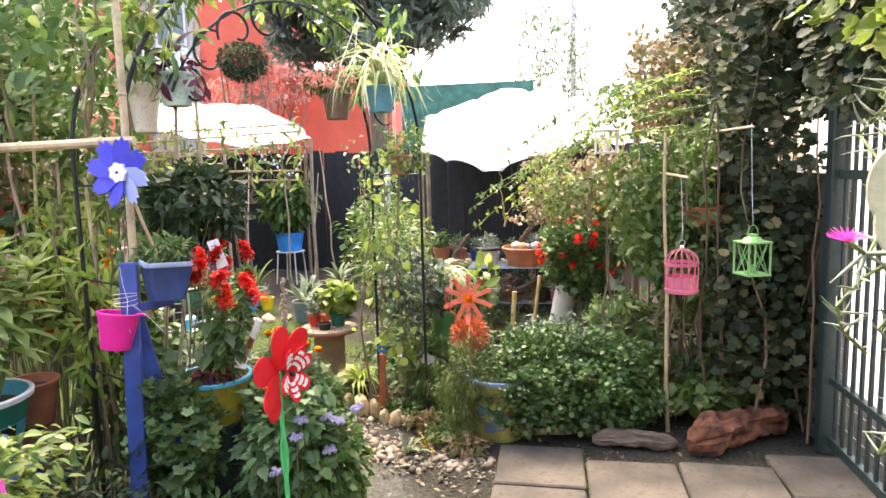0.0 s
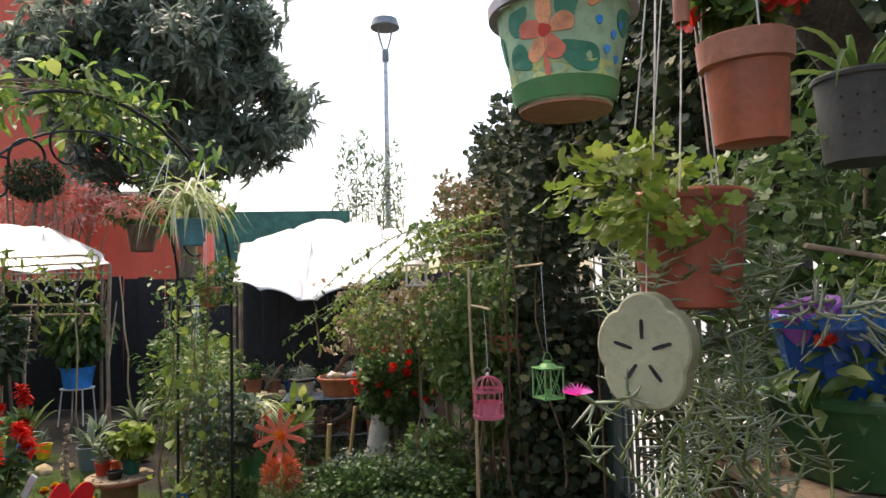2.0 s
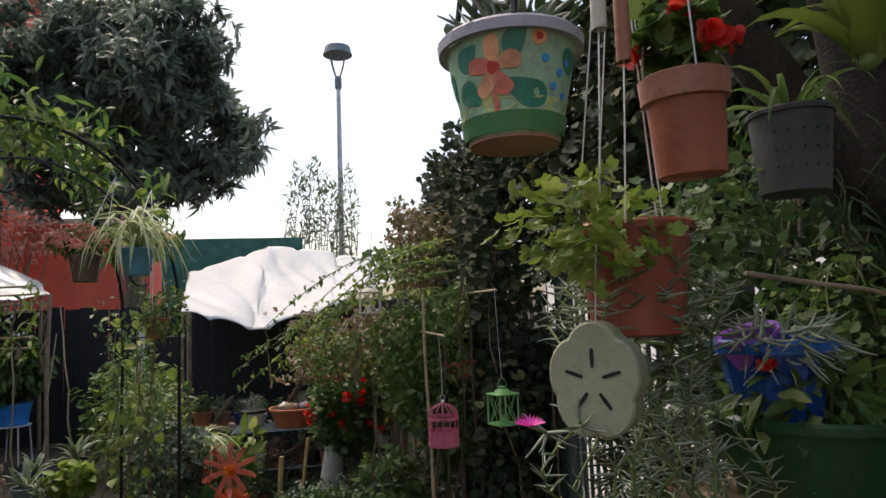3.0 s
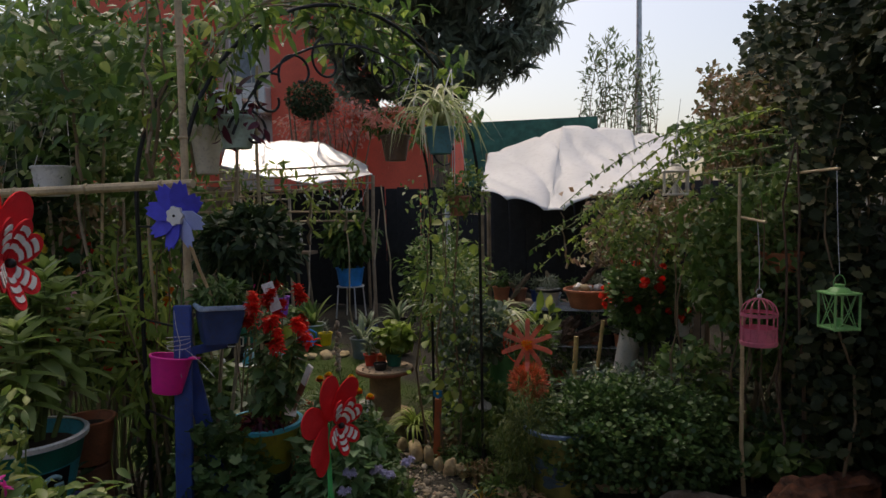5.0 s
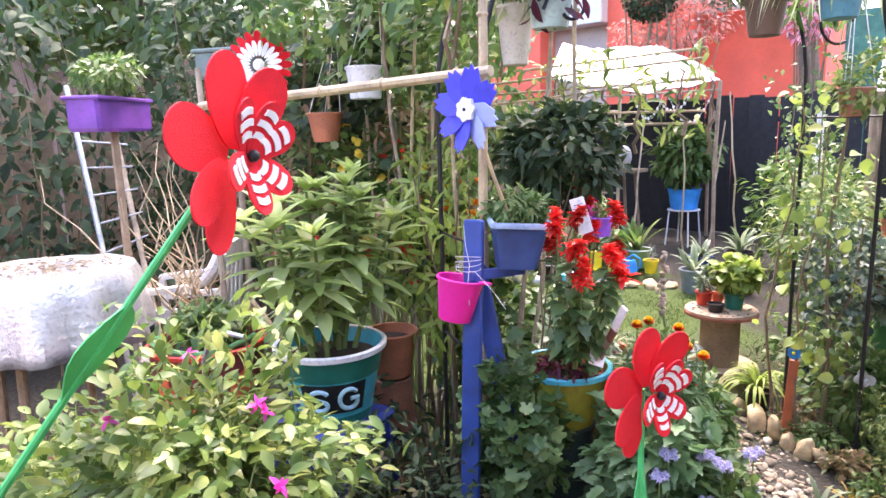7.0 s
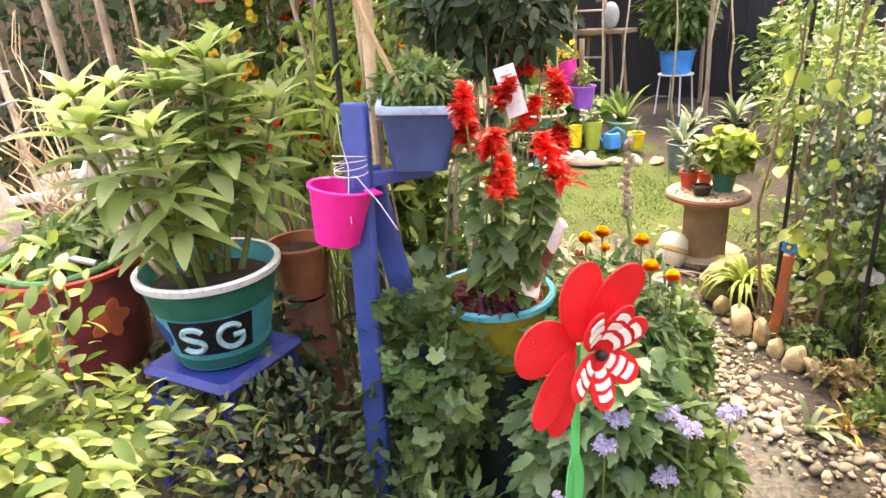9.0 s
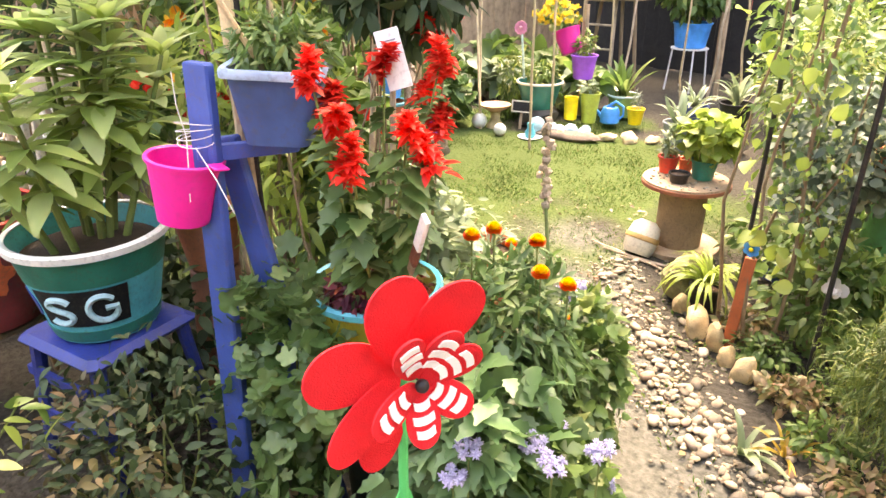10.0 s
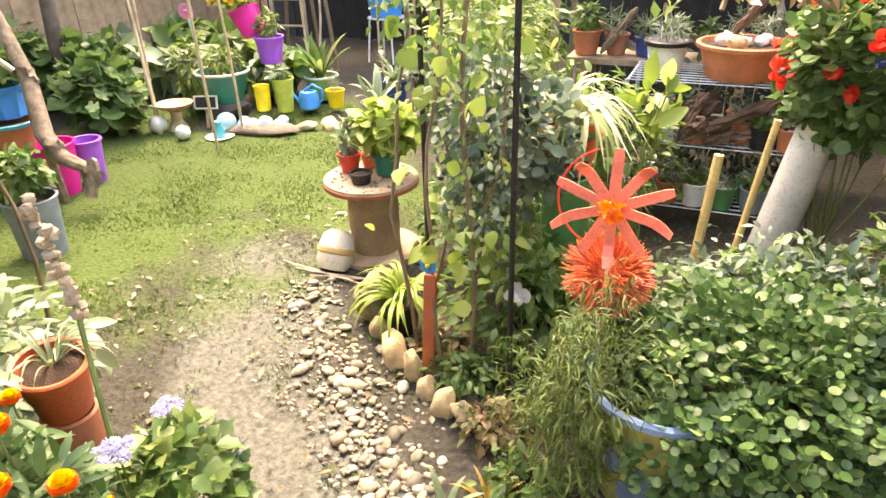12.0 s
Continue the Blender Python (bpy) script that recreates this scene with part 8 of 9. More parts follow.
for x0, x1 in ((-0.2, -0.3), (0.2, 0.3), (0.05, 0.12)):
    part("leg", MB().tube([(x0, 0, 0.97), (x1, 0, 0)], 0.02, 7), WOODY, st)
ob = part("stone_egg", MB().ball((0, 0, 0.14), 0.12, 16, 12, (0.8, 0.8, 1.2)), paint("grey_stone", (0.35, 0.34, 0.31), 0.9), None, smooth=True)
ob.location = (-3.7, 9.0, 1.0)
tagged(ob, "grey egg-shaped stone on the trestle", "stone")
ob = thing("bamboo_chime", "bamboo wind chime hung under the shed roof", "wind chime", (-3.05, 6.9, 1.3))
part("disc", MB().lathe([(0.05, 0.3), (0.055, 0.305), (0.05, 0.315), (0, 0.32)], seg=16), ORANGEP, ob, smooth=True)
for i in range(6):
    a = i * 1.05
    part("tube", MB().tube([(0.045 * math.cos(a), 0.045 * math.sin(a), 0.02 * (i % 3)), (0.045 * math.cos(a), 0.045 * math.sin(a), 0.28)], 0.01, 8), BAMBOO, ob, smooth=True)
part("cord", MB().tube([(0, 0, 0.31), (0, 0.02, 0.5)], 0.002, 5), STRING, ob)
ob = thing("metal_ornament", "blue painted tin lizard hung among canes", "hanging ornament", (-2.95, 6.5, 1.45))
part("body", MB().tube([(-0.12, 0, -0.12), (-0.05, 0, -0.02), (0.0, 0, 0.04), (0.06, 0, 0.1), (0.1, 0.0, 0.18)], [0.01, 0.03, 0.035, 0.025, 0.006], 9), BLUE, ob, smooth=True)
for x, z in ((-0.06, -0.02), (0.03, 0.07)):
    for s in (-1, 1):
        part("leg", MB().tube([(x, 0, z), (x + 0.03 * s, 0, z - 0.05 * s), (x + 0.07 * s, 0, z - 0.04 * s)], 0.007, 6), BLUE, ob, smooth=True)
part("cord", MB().tube([(0, 0, 0.04), (0, 0.02, 0.4)], 0.002, 5), STRING, ob)


# ---- left of the lawn and behind the blue stand ----
OLDWOOD = paint("grey_brown_driftwood", (0.25, 0.185, 0.125), 0.9, bump=0.9, vary=0.5, scale=22)
ob = thing("driftwood_branch", "grey-brown crooked driftwood branch leaning over the lawn", "branch", (-2.88, 5.46, 0.1))
part("limb", MB().tube([(0, 0, 0), (0.0, 0.05, 0.14), (-0.16, 0.02, 0.2), (-0.27, 0.03, 0.32), (-0.4, 0.13, 0.6), (-0.62, 0.2, 0.95), (-0.8, 0.25, 1.25)], [0.03, 0.035, 0.045, 0.05, 0.042, 0.036, 0.026], 10), OLDWOOD, ob, smooth=True)
part("knot", MB().ball((-0.2, 0.02, 0.26), 0.055, 10, 8, (1, 0.8, 1), 0.5, 2.0), OLDWOOD, ob, smooth=True)
part("foot", MB().tube([(-0.27, 0.03, 0.3), (-0.3, 0.05, 0.1), (-0.3, 0.06, -0.1)], [0.03, 0.025, 0.025], 8), OLDWOOD, ob, smooth=True)
part("knot", MB().ball((0.0, 0.05, 0.13), 0.05, 12, 9, (1, 0.8, 1.3), 0.7, 5.0), OLDWOOD, ob, smooth=True)
part("knot", MB().ball((-0.4, 0.13, 0.6), 0.052, 12, 9, (1, 0.9, 1.2), 0.7, 8.0), OLDWOOD, ob, smooth=True)
part("twig", MB().tube([(-0.6, 0.2, 0.92), (-0.52, 0.18, 1.05), (-0.5, 0.14, 1.18)], [0.016, 0.011, 0.006], 7), OLDWOOD, ob, smooth=True)
pot("plant_pot", "tall magenta pot behind the driftwood", (-3.3, 5.62, 0.0), 0.12, 0.085, 0.32, PINK, rim=0.012, soil=SOIL)
pot("plant_pot", "violet pot behind the driftwood", (-3.28, 5.82, 0.0), 0.09, 0.068, 0.28, PURPLE, rim=0.012, soil=SOIL)
pot("plant_pot", "turquoise-rimmed terracotta pot stacked on a block", (-3.42, 5.5, 0.3), 0.13, 0.09, 0.17, TERRA, rim=0.02, rim_mat=TURQ, soil=SOIL)
stone((-3.42, 5.5, 0.15), 0.14, (1, 1, 1.05), "grey block under stacked pots", CONCRETE, 3.0)
pot("planter", "sky blue planter above the terracotta pot", (-3.5, 5.56, 0.47), 0.13, 0.1, 0.18, SKYBLUE, rim=0.014, soil=SOIL, seg=8)
bush("potted_plant", "leafy plant in the sky blue planter", (-3.5, 5.56, 0.75), (0.16, 0.14, 0.12), 240, OVATE, 0.07, G_MID, base=(-3.5, 5.56, 0.63), stems=5)
pot("plant_pot", "grey pot of leafy green at the lawn's edge", (-2.72, 5.02, 0.0), 0.12, 0.1, 0.3, GREYP, rim=0.012, soil=SOIL)
bush("potted_plant", "fresh green leaves in the grey pot", (-2.74, 5.02, 0.42), (0.15, 0.14, 0.12), 260, OVATE, 0.075, G_MID, base=(-2.72, 5.02, 0.27), stems=5)
ob = thing("wire_hoop", "white plastic hoop stuck over the pots", "hoop", (-2.25, 4.35, 0))
part("hoop", MB().tube([(0.02, 0, 0), (0.02, 0, 0.8), (0.0, 0.07, 1.0), (0.04, 0.18, 1.12), (0.12, 0.26, 1.13), (0.2, 0.34, 1.0)], 0.011, 8), CREAM, ob, smooth=True)
pot("plant_pot", "orange plastic pot in the bed by the path", (-1.0, 3.86, 0.5), 0.075, 0.055, 0.14, paint("burnt_orange_plastic", (0.62, 0.12, 0.04), 0.5), rim=0.01, soil=SOIL, tilt=(6, 8))
pot("plant_stand", "upturned terracotta pot under the orange pot", (-1.0, 3.86, 0), 0.06, 0.085, 0.5, TERRA, rim=0)
strap_plant("potted_grass", "thin brown and green blades in the orange pot", (-1.0, 3.86, 0.62), 26, 0.16, G_GREY, t_strap(0.04, 0.6), rise=(0.3, 1.3))
ob = thing("dry_flower_stalk", "dried pale seed stalk standing in the bed", "dry stalk", (-0.62, 3.66, 0))
part("stem", MB().tube([(0, 0, 0), (0.0, 0.02, 0.4), (-0.06, 0.07, 0.68), (-0.13, 0.13, 0.88)], [0.006, 0.005, 0.005, 0.005], 7), STEM, ob, smooth=True)
for i in range(22):
    u = i / 21
    part("seed_head", MB().ball((-0.13 + 0.02 * u + 0.006 * rng.normal(), 0.13 - 0.03 * u + 0.006 * rng.normal(), 0.84 + 0.24 * u), rng.uniform(0.008, 0.013), 8, 6, (1, 1, 0.9), 0.6, i * 1.7), DRIFT, ob, smooth=True)
bush("cream_shrub", "cream and green leaved shrub beside the dry stem", (-1.3, 3.9, 0.5), (0.26, 0.2, 0.25), 700, OVATE, 0.06, G_GREY, base=(-1.35, 3.95, 0), stems=9, srad=0.004)
bush("undergrowth", "mixed green leaves behind the salvias", (-1.5, 3.75, 0.5), (0.35, 0.25, 0.45), 1100, OVATE, 0.075, G_MID, base=(-1.5, 3.75, 0), stems=10)
for i, (x, y, z, m, lab) in enumerate(((-1.75, 3.75, 1.12, P_PETAL, "pink"), (-1.95, 3.6, 1.05, R_PETAL, "red"), (-1.55, 3.7, 1.08, R_PETAL, "red"), (-2.35, 3.65, 1.2, O_PETAL, "orange"), (-2.05, 3.8, 1.3, Y_PETAL, "yellow"), (-2.6, 3.5, 1.0, R_PETAL, "red"))):
    bush("geranium", f"bushy geranium with {lab} flower heads", (x, y, z - 0.12), (0.2, 0.16, 0.2), 330, LOBED, 0.06, G_MID, base=(x, y, 0), stems=7, srad=0.005, flowers=(ROUND, 12, 0.03, m), group="geraniums")


def foil_table():
    ob = thing("garden_table", "round table under a crumpled silver cloth", "table", (-2.95, 2.35, 0))
    part("top", MB().lathe([(0, 0.95), (0.36, 0.95), (0.36, 0.975), (0, 0.975)], seg=30), WOOD, ob)
    for a in (45, 135, 225, 315):
        part("leg", MB().tube([(0.24 * math.cos(radians(a)), 0.24 * math.sin(radians(a)), 0.95), (0.28 * math.cos(radians(a)), 0.28 * math.sin(radians(a)), 0)], 0.02, 8), WOOD, ob, smooth=True)
    cloth = thing("table_cloth", "crumpled silver foil cloth on the round table", "tablecloth", (-2.95, 2.35, 0.975))
    vs, fs, seg, rings = [], [], 56, 14
    for i in range(rings + 1):
        u = i / rings
        for j in range(seg):
            a = 2 * math.pi * j / seg
            fold = math.sin(a * 9 + 2 * math.sin(a * 2)) * max(0, u - 0.55)
            r = 0.39 * min(1, u / 0.6) + max(0, u - 0.6) * 0.09 + fold * 0.07
            z = 0.006 + 0.008 * noise.noise(Vector((math.cos(a) * u * 6, math.sin(a) * u * 6, 0))) - max(0, u - 0.58) * 0.75
            vs.append((r * math.cos(a), r * math.sin(a), z))
    for i in range(rings):
        for j in range(seg):
            fs.append((i * seg + j, i * seg + (j + 1) % seg, (i + 1) * seg + (j + 1) % seg, (i + 1) * seg + j))
    sheet = part("sheet", MB().add(vs, fs), FOIL, cloth, smooth=True)
    sheet.modifiers.new("thick", "SOLIDIFY").thickness = 0.003
    n = 200
    p = np.stack([rng.normal(size=n) * 0.13, rng.normal(size=n) * 0.13, np.full(n, 0.994)], 1)
    lit = leaf_part("leaf_litter", SIMPLE, p, rng.normal(size=(n, 3)) * np.array([1, 1, 0.05]), np.tile((0, 0, 1.0), (n, 1)), 0.035, leafy("dry_leaf", (0.15, 0.1, 0.05), (0.36, 0.27, 0.15)), None)
    lit.location = (-2.95, 2.35, 0.0)
    tagged(lit, "dry leaf litter lying on the silver cloth", "leaf litter", kind="stuff")


foil_table()


def garden_chair():
    """Moulded garden chair with a slatted back and arms that sweep up into it."""
    ob = thing("garden_chair", "white weathered garden chair beside the table", "chair", (-3.02, 3.02, 0), turn=-45)
    part("seat", MB().box((0, 0, 0.43), (0.44, 0.44, 0.035), bevel=0.015), WHITE, ob)
    for x in (-0.2, 0.2):
        for y in (-0.2, 0.2):
            part("leg", MB().tube([(x, y, 0.42), (x * 1.1, y * 1.1, 0)], [0.028, 0.02], 8), WHITE, ob, smooth=True)
        part("armrest", MB().box((x, -0.04, 0.795), (0.055, 0.36, 0.028), rot=pose(0, 0, 0, 5), bevel=0.012), WHITE, ob, smooth=True)
        part("arm_sweep", MB().tube([(x, 0.1, 0.805), (x, 0.17, 0.84), (x, 0.22, 0.9), (x, 0.26, 0.98)], [0.022, 0.026, 0.034, 0.03], 9), WHITE, ob, smooth=True)
        part("side_rail", MB().box((x, -0.02, 0.68), (0.03, 0.38, 0.035), rot=pose(0, 0, 0, 3), bevel=0.01), WHITE, ob)
        part("arm_post", MB().box((x, -0.2, 0.61), (0.035, 0.035, 0.36), bevel=0.008), WHITE, ob)
    for i in range(5):
        part("slat", MB().box((-0.16 + 0.08 * i, 0.235, 0.71), (0.045, 0.018, 0.54), rot=pose(0, 0, 0, -6), bevel=0.005), WHITE, ob)
    part("top_rail", MB().box((0, 0.262, 0.97), (0.42, 0.03, 0.07), bevel=0.012), WHITE, ob)


garden_chair()


def drying_rack():
    """A light ladder trellis: one metal rail, one wooden rail, thin rungs."""
    a0, a1, b0, b1 = Vector((-3.64, 2.85, 0.85)), Vector((-4.13, 2.93, 1.7)), Vector((-3.72, 3.08, 0.92)), Vector((-4.15, 3.17, 1.62))
    ob = thing("metal_trellis", "grey weathered ladder trellis leaning by the hedge", "trellis", (a0.x, a0.y, 0))
    o, da, db = Vector((a0.x, a0.y, 0)), a1 - a0, b1 - b0
    fa, fb = a0 - da * (a0.z / da.z), b0 - db * (b0.z / db.z)
    part("rail", MB().tube([fa - o, a0 - o, a1 + da * 0.2 - o], 0.016, 8), METAL, ob, smooth=True)
    part("rail", MB().tube([fb - o, b0 - o, b1 + db * 0.1 - o], 0.017, 8), DRIFT, ob, "bare wooden pole", smooth=True)
    for i in range(6):
        u = 0.05 + 0.19 * i
        part("rung", MB().tube([a0.lerp(a1, u) - o - Vector((0.03, 0, 0)), b0.lerp(b1, u) - o + Vector((0.1, 0.02, 0.02))], 0.006, 7), METAL, ob, smooth=True)


drying_rack()
for i in range(26):
    a = Vector((-2.76, 2.91, 0.62))
    b = a + Vector((0.3 * rng.normal(), 0.2 * rng.normal(), 0.3 + 0.6 * rng.random()))
    rod("dry_twig", "bare dry twig of a dead bush", a, b, 0.006, BAMBOO, "twig", 0.002, 0.04, "dry twigs")
ob = thing("twig_stump", "stump of the dead bush", "stump", (-2.76, 2.91, 0))
part("stump", MB().tube([(0, 0, 0), (0.01, 0, 0.35), (0, 0, 0.66)], [0.03, 0.022, 0.015], 8), WOODY, ob, smooth=True)
ob = thing("window_box", "violet plastic window box on the trellis", "planter", (-3.17, 2.8, 1.58), turn=-50)
part("box", MB().box((0, 0, 0.08), (0.5, 0.16, 0.16), bevel=0.015), VIOLET, ob)
part("rim", MB().box((0, 0, 0.155), (0.52, 0.18, 0.02), bevel=0.006), VIOLET, ob)
st = thing("box_stand", "wooden post under the window box", "post", (-3.17, 2.8, 0))
part("post", MB().box((0, 0, 0.79), (0.03, 0.03, 1.58)), WOOD, st)
bush("window_box_plants", "green herbs in the violet window box", (-3.17, 2.8, 1.86), (0.26, 0.16, 0.1), 500, OVATE, 0.045, G_MID, base=(-3.17, 2.8, 1.75), stems=8)
rod("bamboo_rail", "thick horizontal bamboo pole of the frame", (-2.6, 2.98, 1.68), (-0.98, 3.08, 1.715), 0.02, BAMBOO, "pole", 0.017, 0.003, knots=5)
rod("bamboo_pole", "tall upright bamboo pole beside the arch", (-1.06, 3.13, 0.0), (-1.04, 3.12, 2.7), 0.017, BAMBOO, "pole", 0.013, 0.003, knots=8)
rod("bamboo_pole", "upright pole at the frame's far end", (-2.55, 3.0, 0.0), (-2.6, 2.98, 1.85), 0.017, DRIFT, "pole", 0.013, 0.006)
for i in range(10):
    x = -2.5 + 0.16 * i
    rod("cane", "slanting garden cane in the leafy frame", (x, 3.55 + 0.15 * rng.random(), 0), (x + 0.1 * rng.normal(), 3.6 + 0.1 * rng.normal(), 1.5 + 0.8 * rng.random()), 0.011, DRIFT if i % 3 else BAMBOO, "cane", 0.007, 0.01, "frame canes", knots=3)
for i in range(6):
    rod("lattice_cane", "thin horizontal cane of the far frame", (-1.75, 3.95 + 0.02 * i, 1.55 + 0.05 * i), (-0.75, 4.1, 1.57 + 0.05 * i + 0.02 * rng.normal()), 0.006, DRIFT, "cane", 0.005, 0.006, "lattice canes")
ob = thing("planter_box", "grey-green plastic trough high on a post", "planter", (-2.74, 3.22, 1.82), turn=25)
part("box", MB().box((0, 0, 0.065), (0.3, 0.15, 0.13), bevel=0.012), paint("grey_green_plastic", (0.16, 0.22, 0.19), 0.5), ob)
part("rim", MB().box((0, 0, 0.132), (0.32, 0.17, 0.016), bevel=0.005), paint("grey_green_rim", (0.2, 0.26, 0.22), 0.5), ob)
rod("bamboo_pole", "upright pole under the grey-green trough", (-2.74, 3.24, 0), (-2.74, 3.22, 1.82), 0.016, DRIFT, "pole")


def hung_pot(name, label, at, rt, rb, h, mat, top, soil=SOIL):
    ob = pot(name, label, at, rt, rb, h, mat, rim=0.01, soil=soil)
    for a in (0.4, 2.5, 4.6):
        p = Vector((rt * math.cos(a), rt * math.sin(a), h))
        part("cord", MB().tube([p, p.lerp(Vector(top) - Vector(at), 0.5), Vector(top) - Vector(at)], 0.0022, 5), STRING, ob, smooth=True)
    return ob


hung_pot("hanging_pot", "pale green pot hung from the arch", (-1.02, 3.45, 1.87), 0.08, 0.058, 0.135, MINT, (-1.0, 3.5, 2.45))
bush("red_leaf_plant", "dark red-leaved trailing plant in the pale green pot", (-1.0, 3.44, 2.0), (0.15, 0.12, 0.14), 60, OVATE, 0.07, G_PURPLE, base=(-1.02, 3.45, 1.98), stems=9, srad=0.003)
hung_pot("hanging_pot", "tall cream hanging pot of pale leaves", (-1.22, 3.52, 1.77), 0.07, 0.045, 0.21, CREAM, (-1.15, 3.5, 2.4))
bush("pale_hanging_plant", "pale yellow-green plant in the cream pot", (-1.22, 3.52, 2.0), (0.09, 0.08, 0.09), 90, NARROW, 0.09, G_STRIPE, base=(-1.22, 3.52, 1.95), stems=4)
hung_pot("hanging_pot", "blue hanging pot of the spider plant", (-0.26, 3.92, 1.85), 0.07, 0.05, 0.12, paint("dull_teal_plastic", (0.08, 0.25, 0.3), 0.5), (-0.35, 4.5, 2.35))
strap_plant("spider_plant", "cream-striped spider plant in the hanging pot", (-0.26, 3.91, 1.965), 75, 0.36, G_STRIPE, t_strap(0.045, 1.0), rise=(0.15, 1.4))
hung_pot("hanging_pot", "brown hanging pot with orange flowers", (-0.5, 3.98, 1.83), 0.07, 0.05, 0.12, paint("dark_brown_plastic", (0.14, 0.08, 0.05), 0.5), (-0.5, 4.4, 2.4))
bush("coral_plant", "coral flowering plant in the brown hanging pot", (-0.54, 3.98, 2.01), (0.12, 0.09, 0.07), 170, NARROW, 0.05, G_MID, base=(-0.5, 3.98, 1.94), stems=6, flowers=(NARROW, 34, 0.036, leafy("petal_salmon", (0.8, 0.26, 0.18), (0.9, 0.42, 0.32), trans=0.4)))
hung_pot("hanging_pot", "small dark red pot hung on the arch foot", (-0.33, 4.55, 1.55), 0.065, 0.05, 0.11, BROWN, (-0.4, 4.75, 2.2))
bush("hanging_moss", "yellowing trailing plant in the dark red pot", (-0.28, 4.5, 1.68), (0.14, 0.1, 0.14), 420, SIMPLE, 0.035, G_YELLOW, base=(-0.33, 4.55, 1.65), stems=5)
hung_pot("hanging_pot", "orange hanging pot among the canes", (-2.37, 3.50, 1.50), 0.085, 0.06, 0.14, TERRA, (-2.37, 3.60, 2.1))
hung_pot("hanging_pot", "white hanging pot behind the bamboo", (-2.03, 3.48, 1.69), 0.085, 0.07, 0.14, WHITE, (-2.03, 3.58, 2.3))
for i in range(9):
    x = -1.75 + 0.12 * i
    vine("hanging_tendril", "pale tendrils hanging from the lattice", (x, 3.98, 1.42 + 0.2 * rng.random()), (x + 0.1, 4.08, 1.85), 45, NARROW, 0.05, G_YELLOW if i % 2 else G_LIME, stems=1, thr=-0.3)
# climbers that close the view above the bamboo
vine("vine_canopy", "loose leafy vine above the bamboo frame", (-2.9, 3.2, 1.75), (-1.2, 3.9, 2.75), 2600, OVATE, 0.07, G_MID, stems=10, thr=-0.1)
vine("tall_climber", "leafy stems rising beside the arch", (-1.95, 3.3, 0.6), (-1.35, 3.7, 1.6), 900, NARROW, 0.07, G_LIME, stems=9, thr=-0.1)
rod("frame_cane", "tall cane that carries the wind chime", (-3.02, 6.93, 0), (-3.05, 6.92, 1.95), 0.011, BAMBOO, "cane", 0.008, 0.004)
rod("frame_cane", "tall cane that carries the tin lizard", (-2.93, 6.54, 0), (-2.95, 6.52, 2.0), 0.011, BAMBOO, "cane", 0.008, 0.004)

for at, r, m, mat, lab in (((-1.98, 3.64, 1.24), 0.09, 12, P_PETAL, "pink"), ((-2.21, 3.75, 1.39), 0.1, 9, R_PETAL, "red"), ((-1.76, 3.73, 1.27), 0.1, 9, O_PETAL, "orange"), ((-2.33, 3.64, 1.43), 0.14, 14, Y_PETAL, "yellow-orange")):
    bush("geranium", f"leafy geranium with {lab} flower heads by the canes", (at[0], at[1], at[2] - 0.05), (r * 1.6, r * 1.2, r * 1.5), 200, LOBED, 0.045, G_MID, base=(at[0], at[1] + 0.1, 0), stems=6, srad=0.004, flowers=(ROUND, m, 0.026, mat), group="geraniums")
# clutter on the rack and the shed bench
for i in range(12):
    m, lab = MIX[(i * 3) % 7]
    x, y, r = -0.16 + 0.068 * i, 6.44 + 0.3 * rng.random(), rng.uniform(0.04, 0.06)
    z = (0.103, 0.423, 0.723)[i % 3]
    pot("plant_pot", f"small {lab} pot crowded on the wire rack", (x, y, z), r, r * 0.75, r * 1.6, m, rim=0.007, soil=WHITE if i % 2 else SOIL, group="pots on the rack", seg=18)
    bush("potted_succulent", f"succulent tuft in a crowded {lab} pot", (x, y, z + r * 1.9), (r, r, r * 0.7), 50, FINGER if i % 2 else OVATE, 0.04, G_SUCC if i % 3 else G_LIME, base=(x, y, z + r * 1.4), stems=1, group="succulents on the rack")
for i in range(8):
    a = Vector((-0.5 + 0.2 * i, 7.3 + 0.1 * rng.normal(), 0.66))
    log(a, a + Vector((0.2 * rng.normal(), 0.05, 0.12 + 0.25 * rng.random())), 0.02, "pale crooked driftwood on the shed bench", 0.4, DRIFT if i % 2 else WOODY)
pot("plant_pot", "terracotta trough pot hung in the ivy", (1.42, 5.05, 1.2), 0.11, 0.09, 0.11, TERRA, rim=0.012, soil=SOIL)
rod("hook_stake", "stake under the pot in the ivy", (1.42, 5.05, 0), (1.42, 5.05, 1.2), 0.012, WOODY, "stake")

for i, x in enumerate((0.95, 1.15, 1.35, 1.55, 1.75)):
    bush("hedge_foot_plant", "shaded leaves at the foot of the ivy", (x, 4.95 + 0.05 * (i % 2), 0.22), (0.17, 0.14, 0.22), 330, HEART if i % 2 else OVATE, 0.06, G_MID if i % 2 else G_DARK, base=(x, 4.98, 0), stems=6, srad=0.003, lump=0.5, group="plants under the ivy")

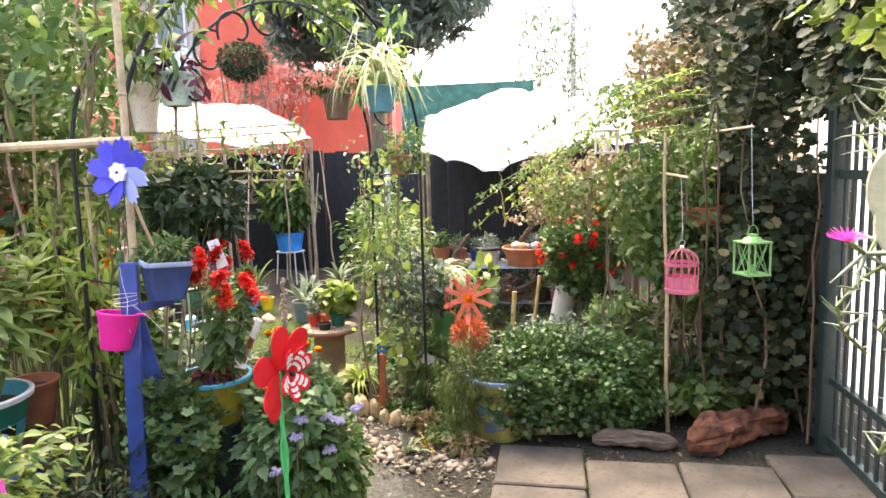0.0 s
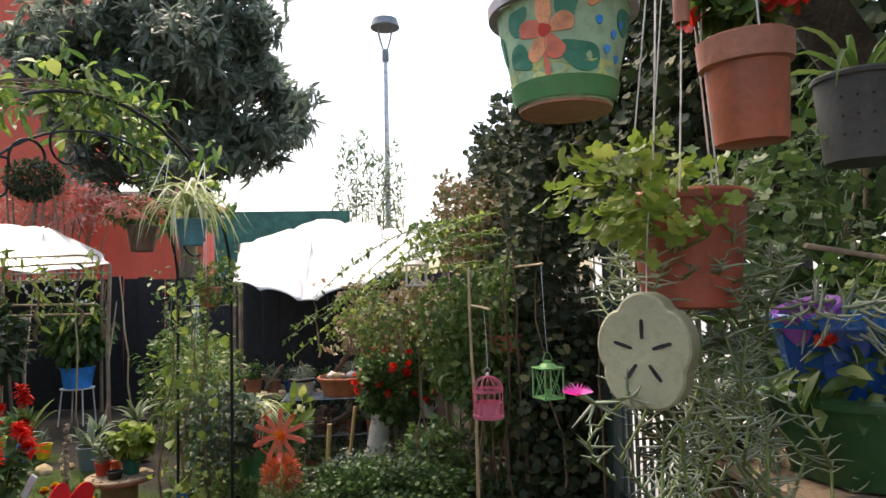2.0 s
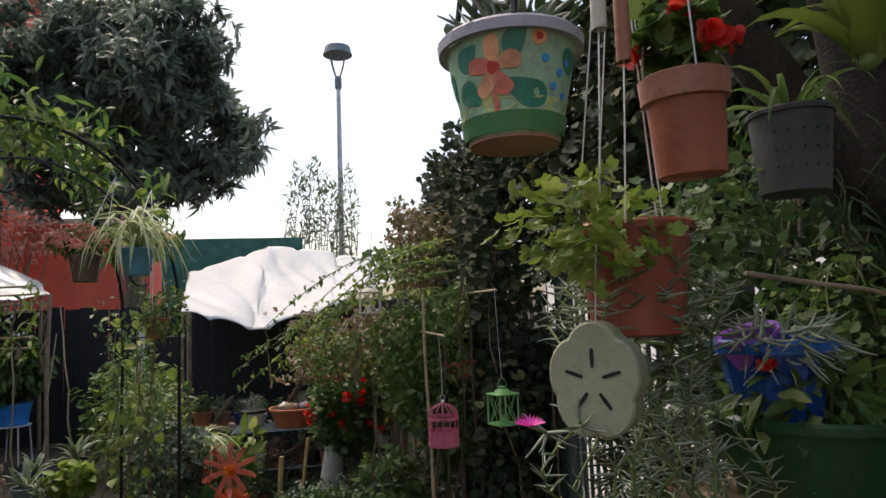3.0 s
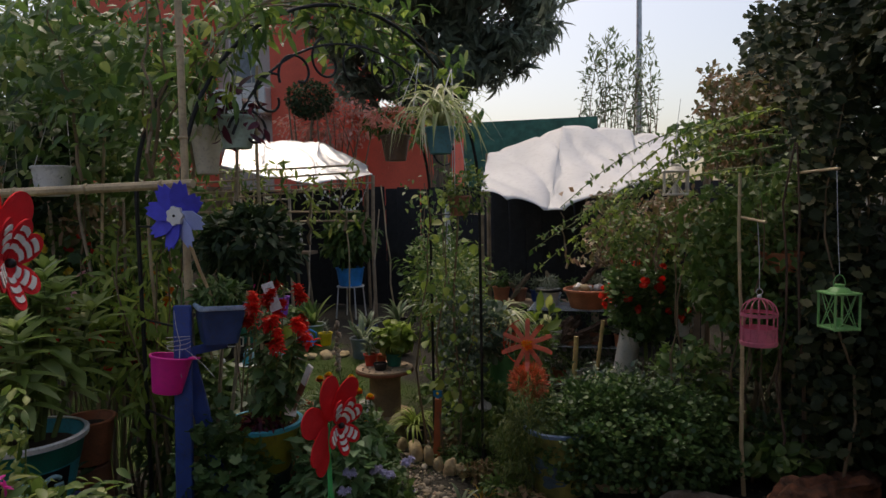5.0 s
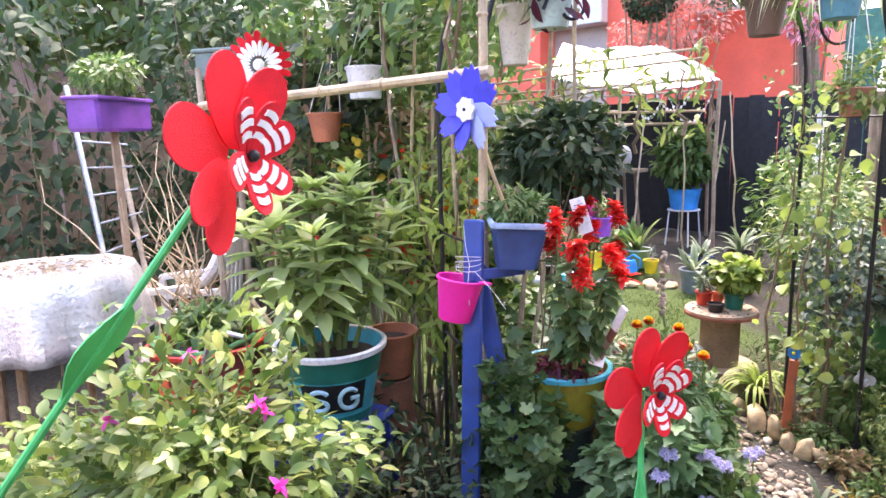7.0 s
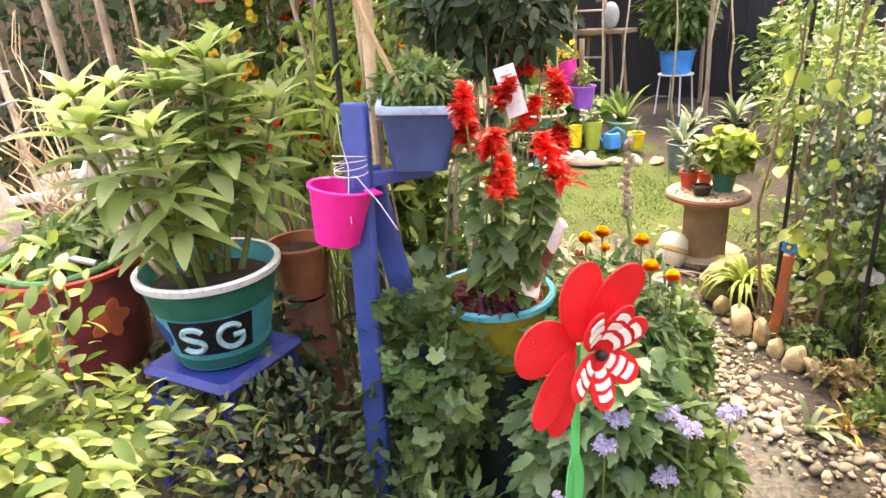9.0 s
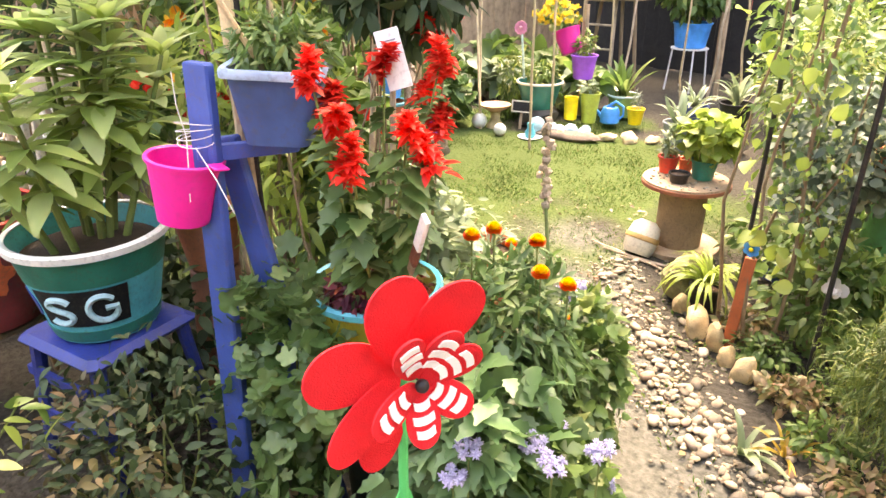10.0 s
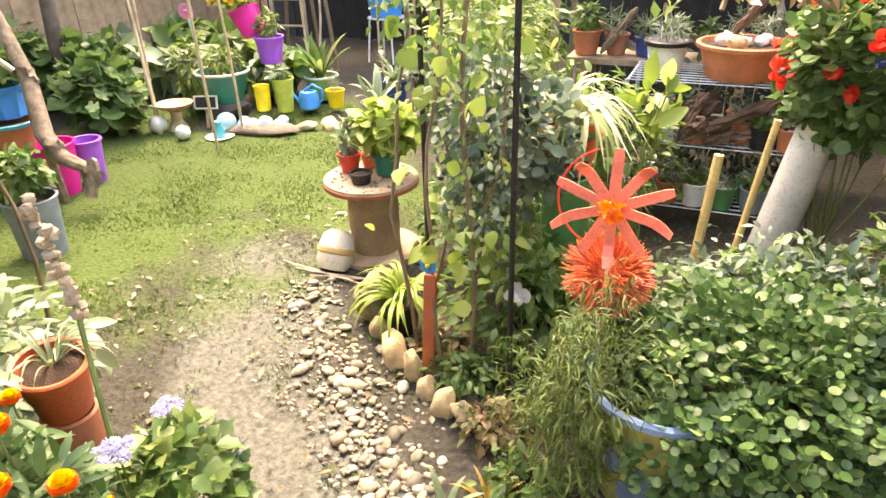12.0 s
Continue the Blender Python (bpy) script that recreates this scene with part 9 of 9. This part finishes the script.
# the front row of the rack
FRONT = ((-0.1, 0.103, WHITE, "white"), (0.04, 0.103, TERRA, "terracotta"), (0.17, 0.103, WHITE, "white"), (0.3, 0.103, GREEN, "green"), (0.44, 0.103, GREYP, "grey"), (-0.12, 0.423, NAVY, "navy"), (0.0, 0.423, WHITE, "white"), (0.14, 0.423, BROWN, "brown"), (0.42, 0.423, BLACK, "black"), (0.54, 0.423, TERRA, "terracotta"))
for i, (x, z, m, lab) in enumerate(FRONT):
    r = rng.uniform(0.05, 0.065)
    pot("plant_pot", f"{lab} pot at the front of the rack", (x, 6.45, z), r, r * 0.78, r * 1.9, m, rim=0.008, soil=WHITE if i % 3 == 0 else SOIL, group="pots on the rack", seg=20)
    bush("potted_succulent", f"small cactus or succulent in a {lab} pot", (x, 6.45, z + r * 2.1), (r * 0.9, r * 0.9, r * 0.6), 70, FINGER if i % 2 else ROUND, 0.035, G_SUCC if i % 2 else G_MID, base=(x, 6.45, z + r * 1.6), stems=1, group="succulents on the rack")
for i in range(7):
    a = Vector((0.16 + 0.09 * rng.normal(), 6.5 + 0.05 * rng.normal(), 0.44))
    log(a, a + Vector((0.12 * rng.normal(), 0.05 * rng.normal(), 0.12 + 0.14 * rng.random())), 0.024, "knotted dark driftwood on the middle shelf", 0.6, DARKDRIFT)
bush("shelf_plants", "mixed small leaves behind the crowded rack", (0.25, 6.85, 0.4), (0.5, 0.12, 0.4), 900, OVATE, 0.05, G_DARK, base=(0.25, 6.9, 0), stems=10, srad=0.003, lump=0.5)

for x, y, k in ((-4.02, 6.64, 1.0), (-5.26, 7.00, 1.2), (-4.64, 7.12, 1.1)):
    bush("squash_plant", "large-leaved grey-green plant beside the lawn", (x, y, 0.3 * k), (0.35 * k, 0.3, 0.28 * k), 170, t_lobed(), 0.16, G_FERN, base=(x, y, 0), stems=9, srad=0.006, lump=0.5, group="large-leaved plants")


rod("eaves_pole", "thin grey pole along the edge of the silver roof", (-5.0, 9.3, 1.9), (-2.68, 9.3, 1.9), 0.014, DRIFT, "pole", 0.011, 0.004)
for k, (x0, x1, sag) in enumerate(((-3.75, -3.35, 0.3), (-3.45, -3.0, 0.22), (-3.3, -2.75, 0.36))):
    ob = thing("bead_string", "string of pale shells looped under the silver roof", "garland", (x0, 9.3, 1.9), "bead strings")
    pts = [((x1 - x0) * u, 0.0, -sag * 4 * u * (1 - u)) for u in np.linspace(0, 1, 22)]
    part("cord", MB().tube(pts, 0.003, 4), STRING, ob)
    for q in pts[1:-1:2]:
        part("shell", MB().ball(q, 0.016, 7, 5, (1, 0.7, 1.3), 0.4, q[0] * 9), WHITE, ob, smooth=True)
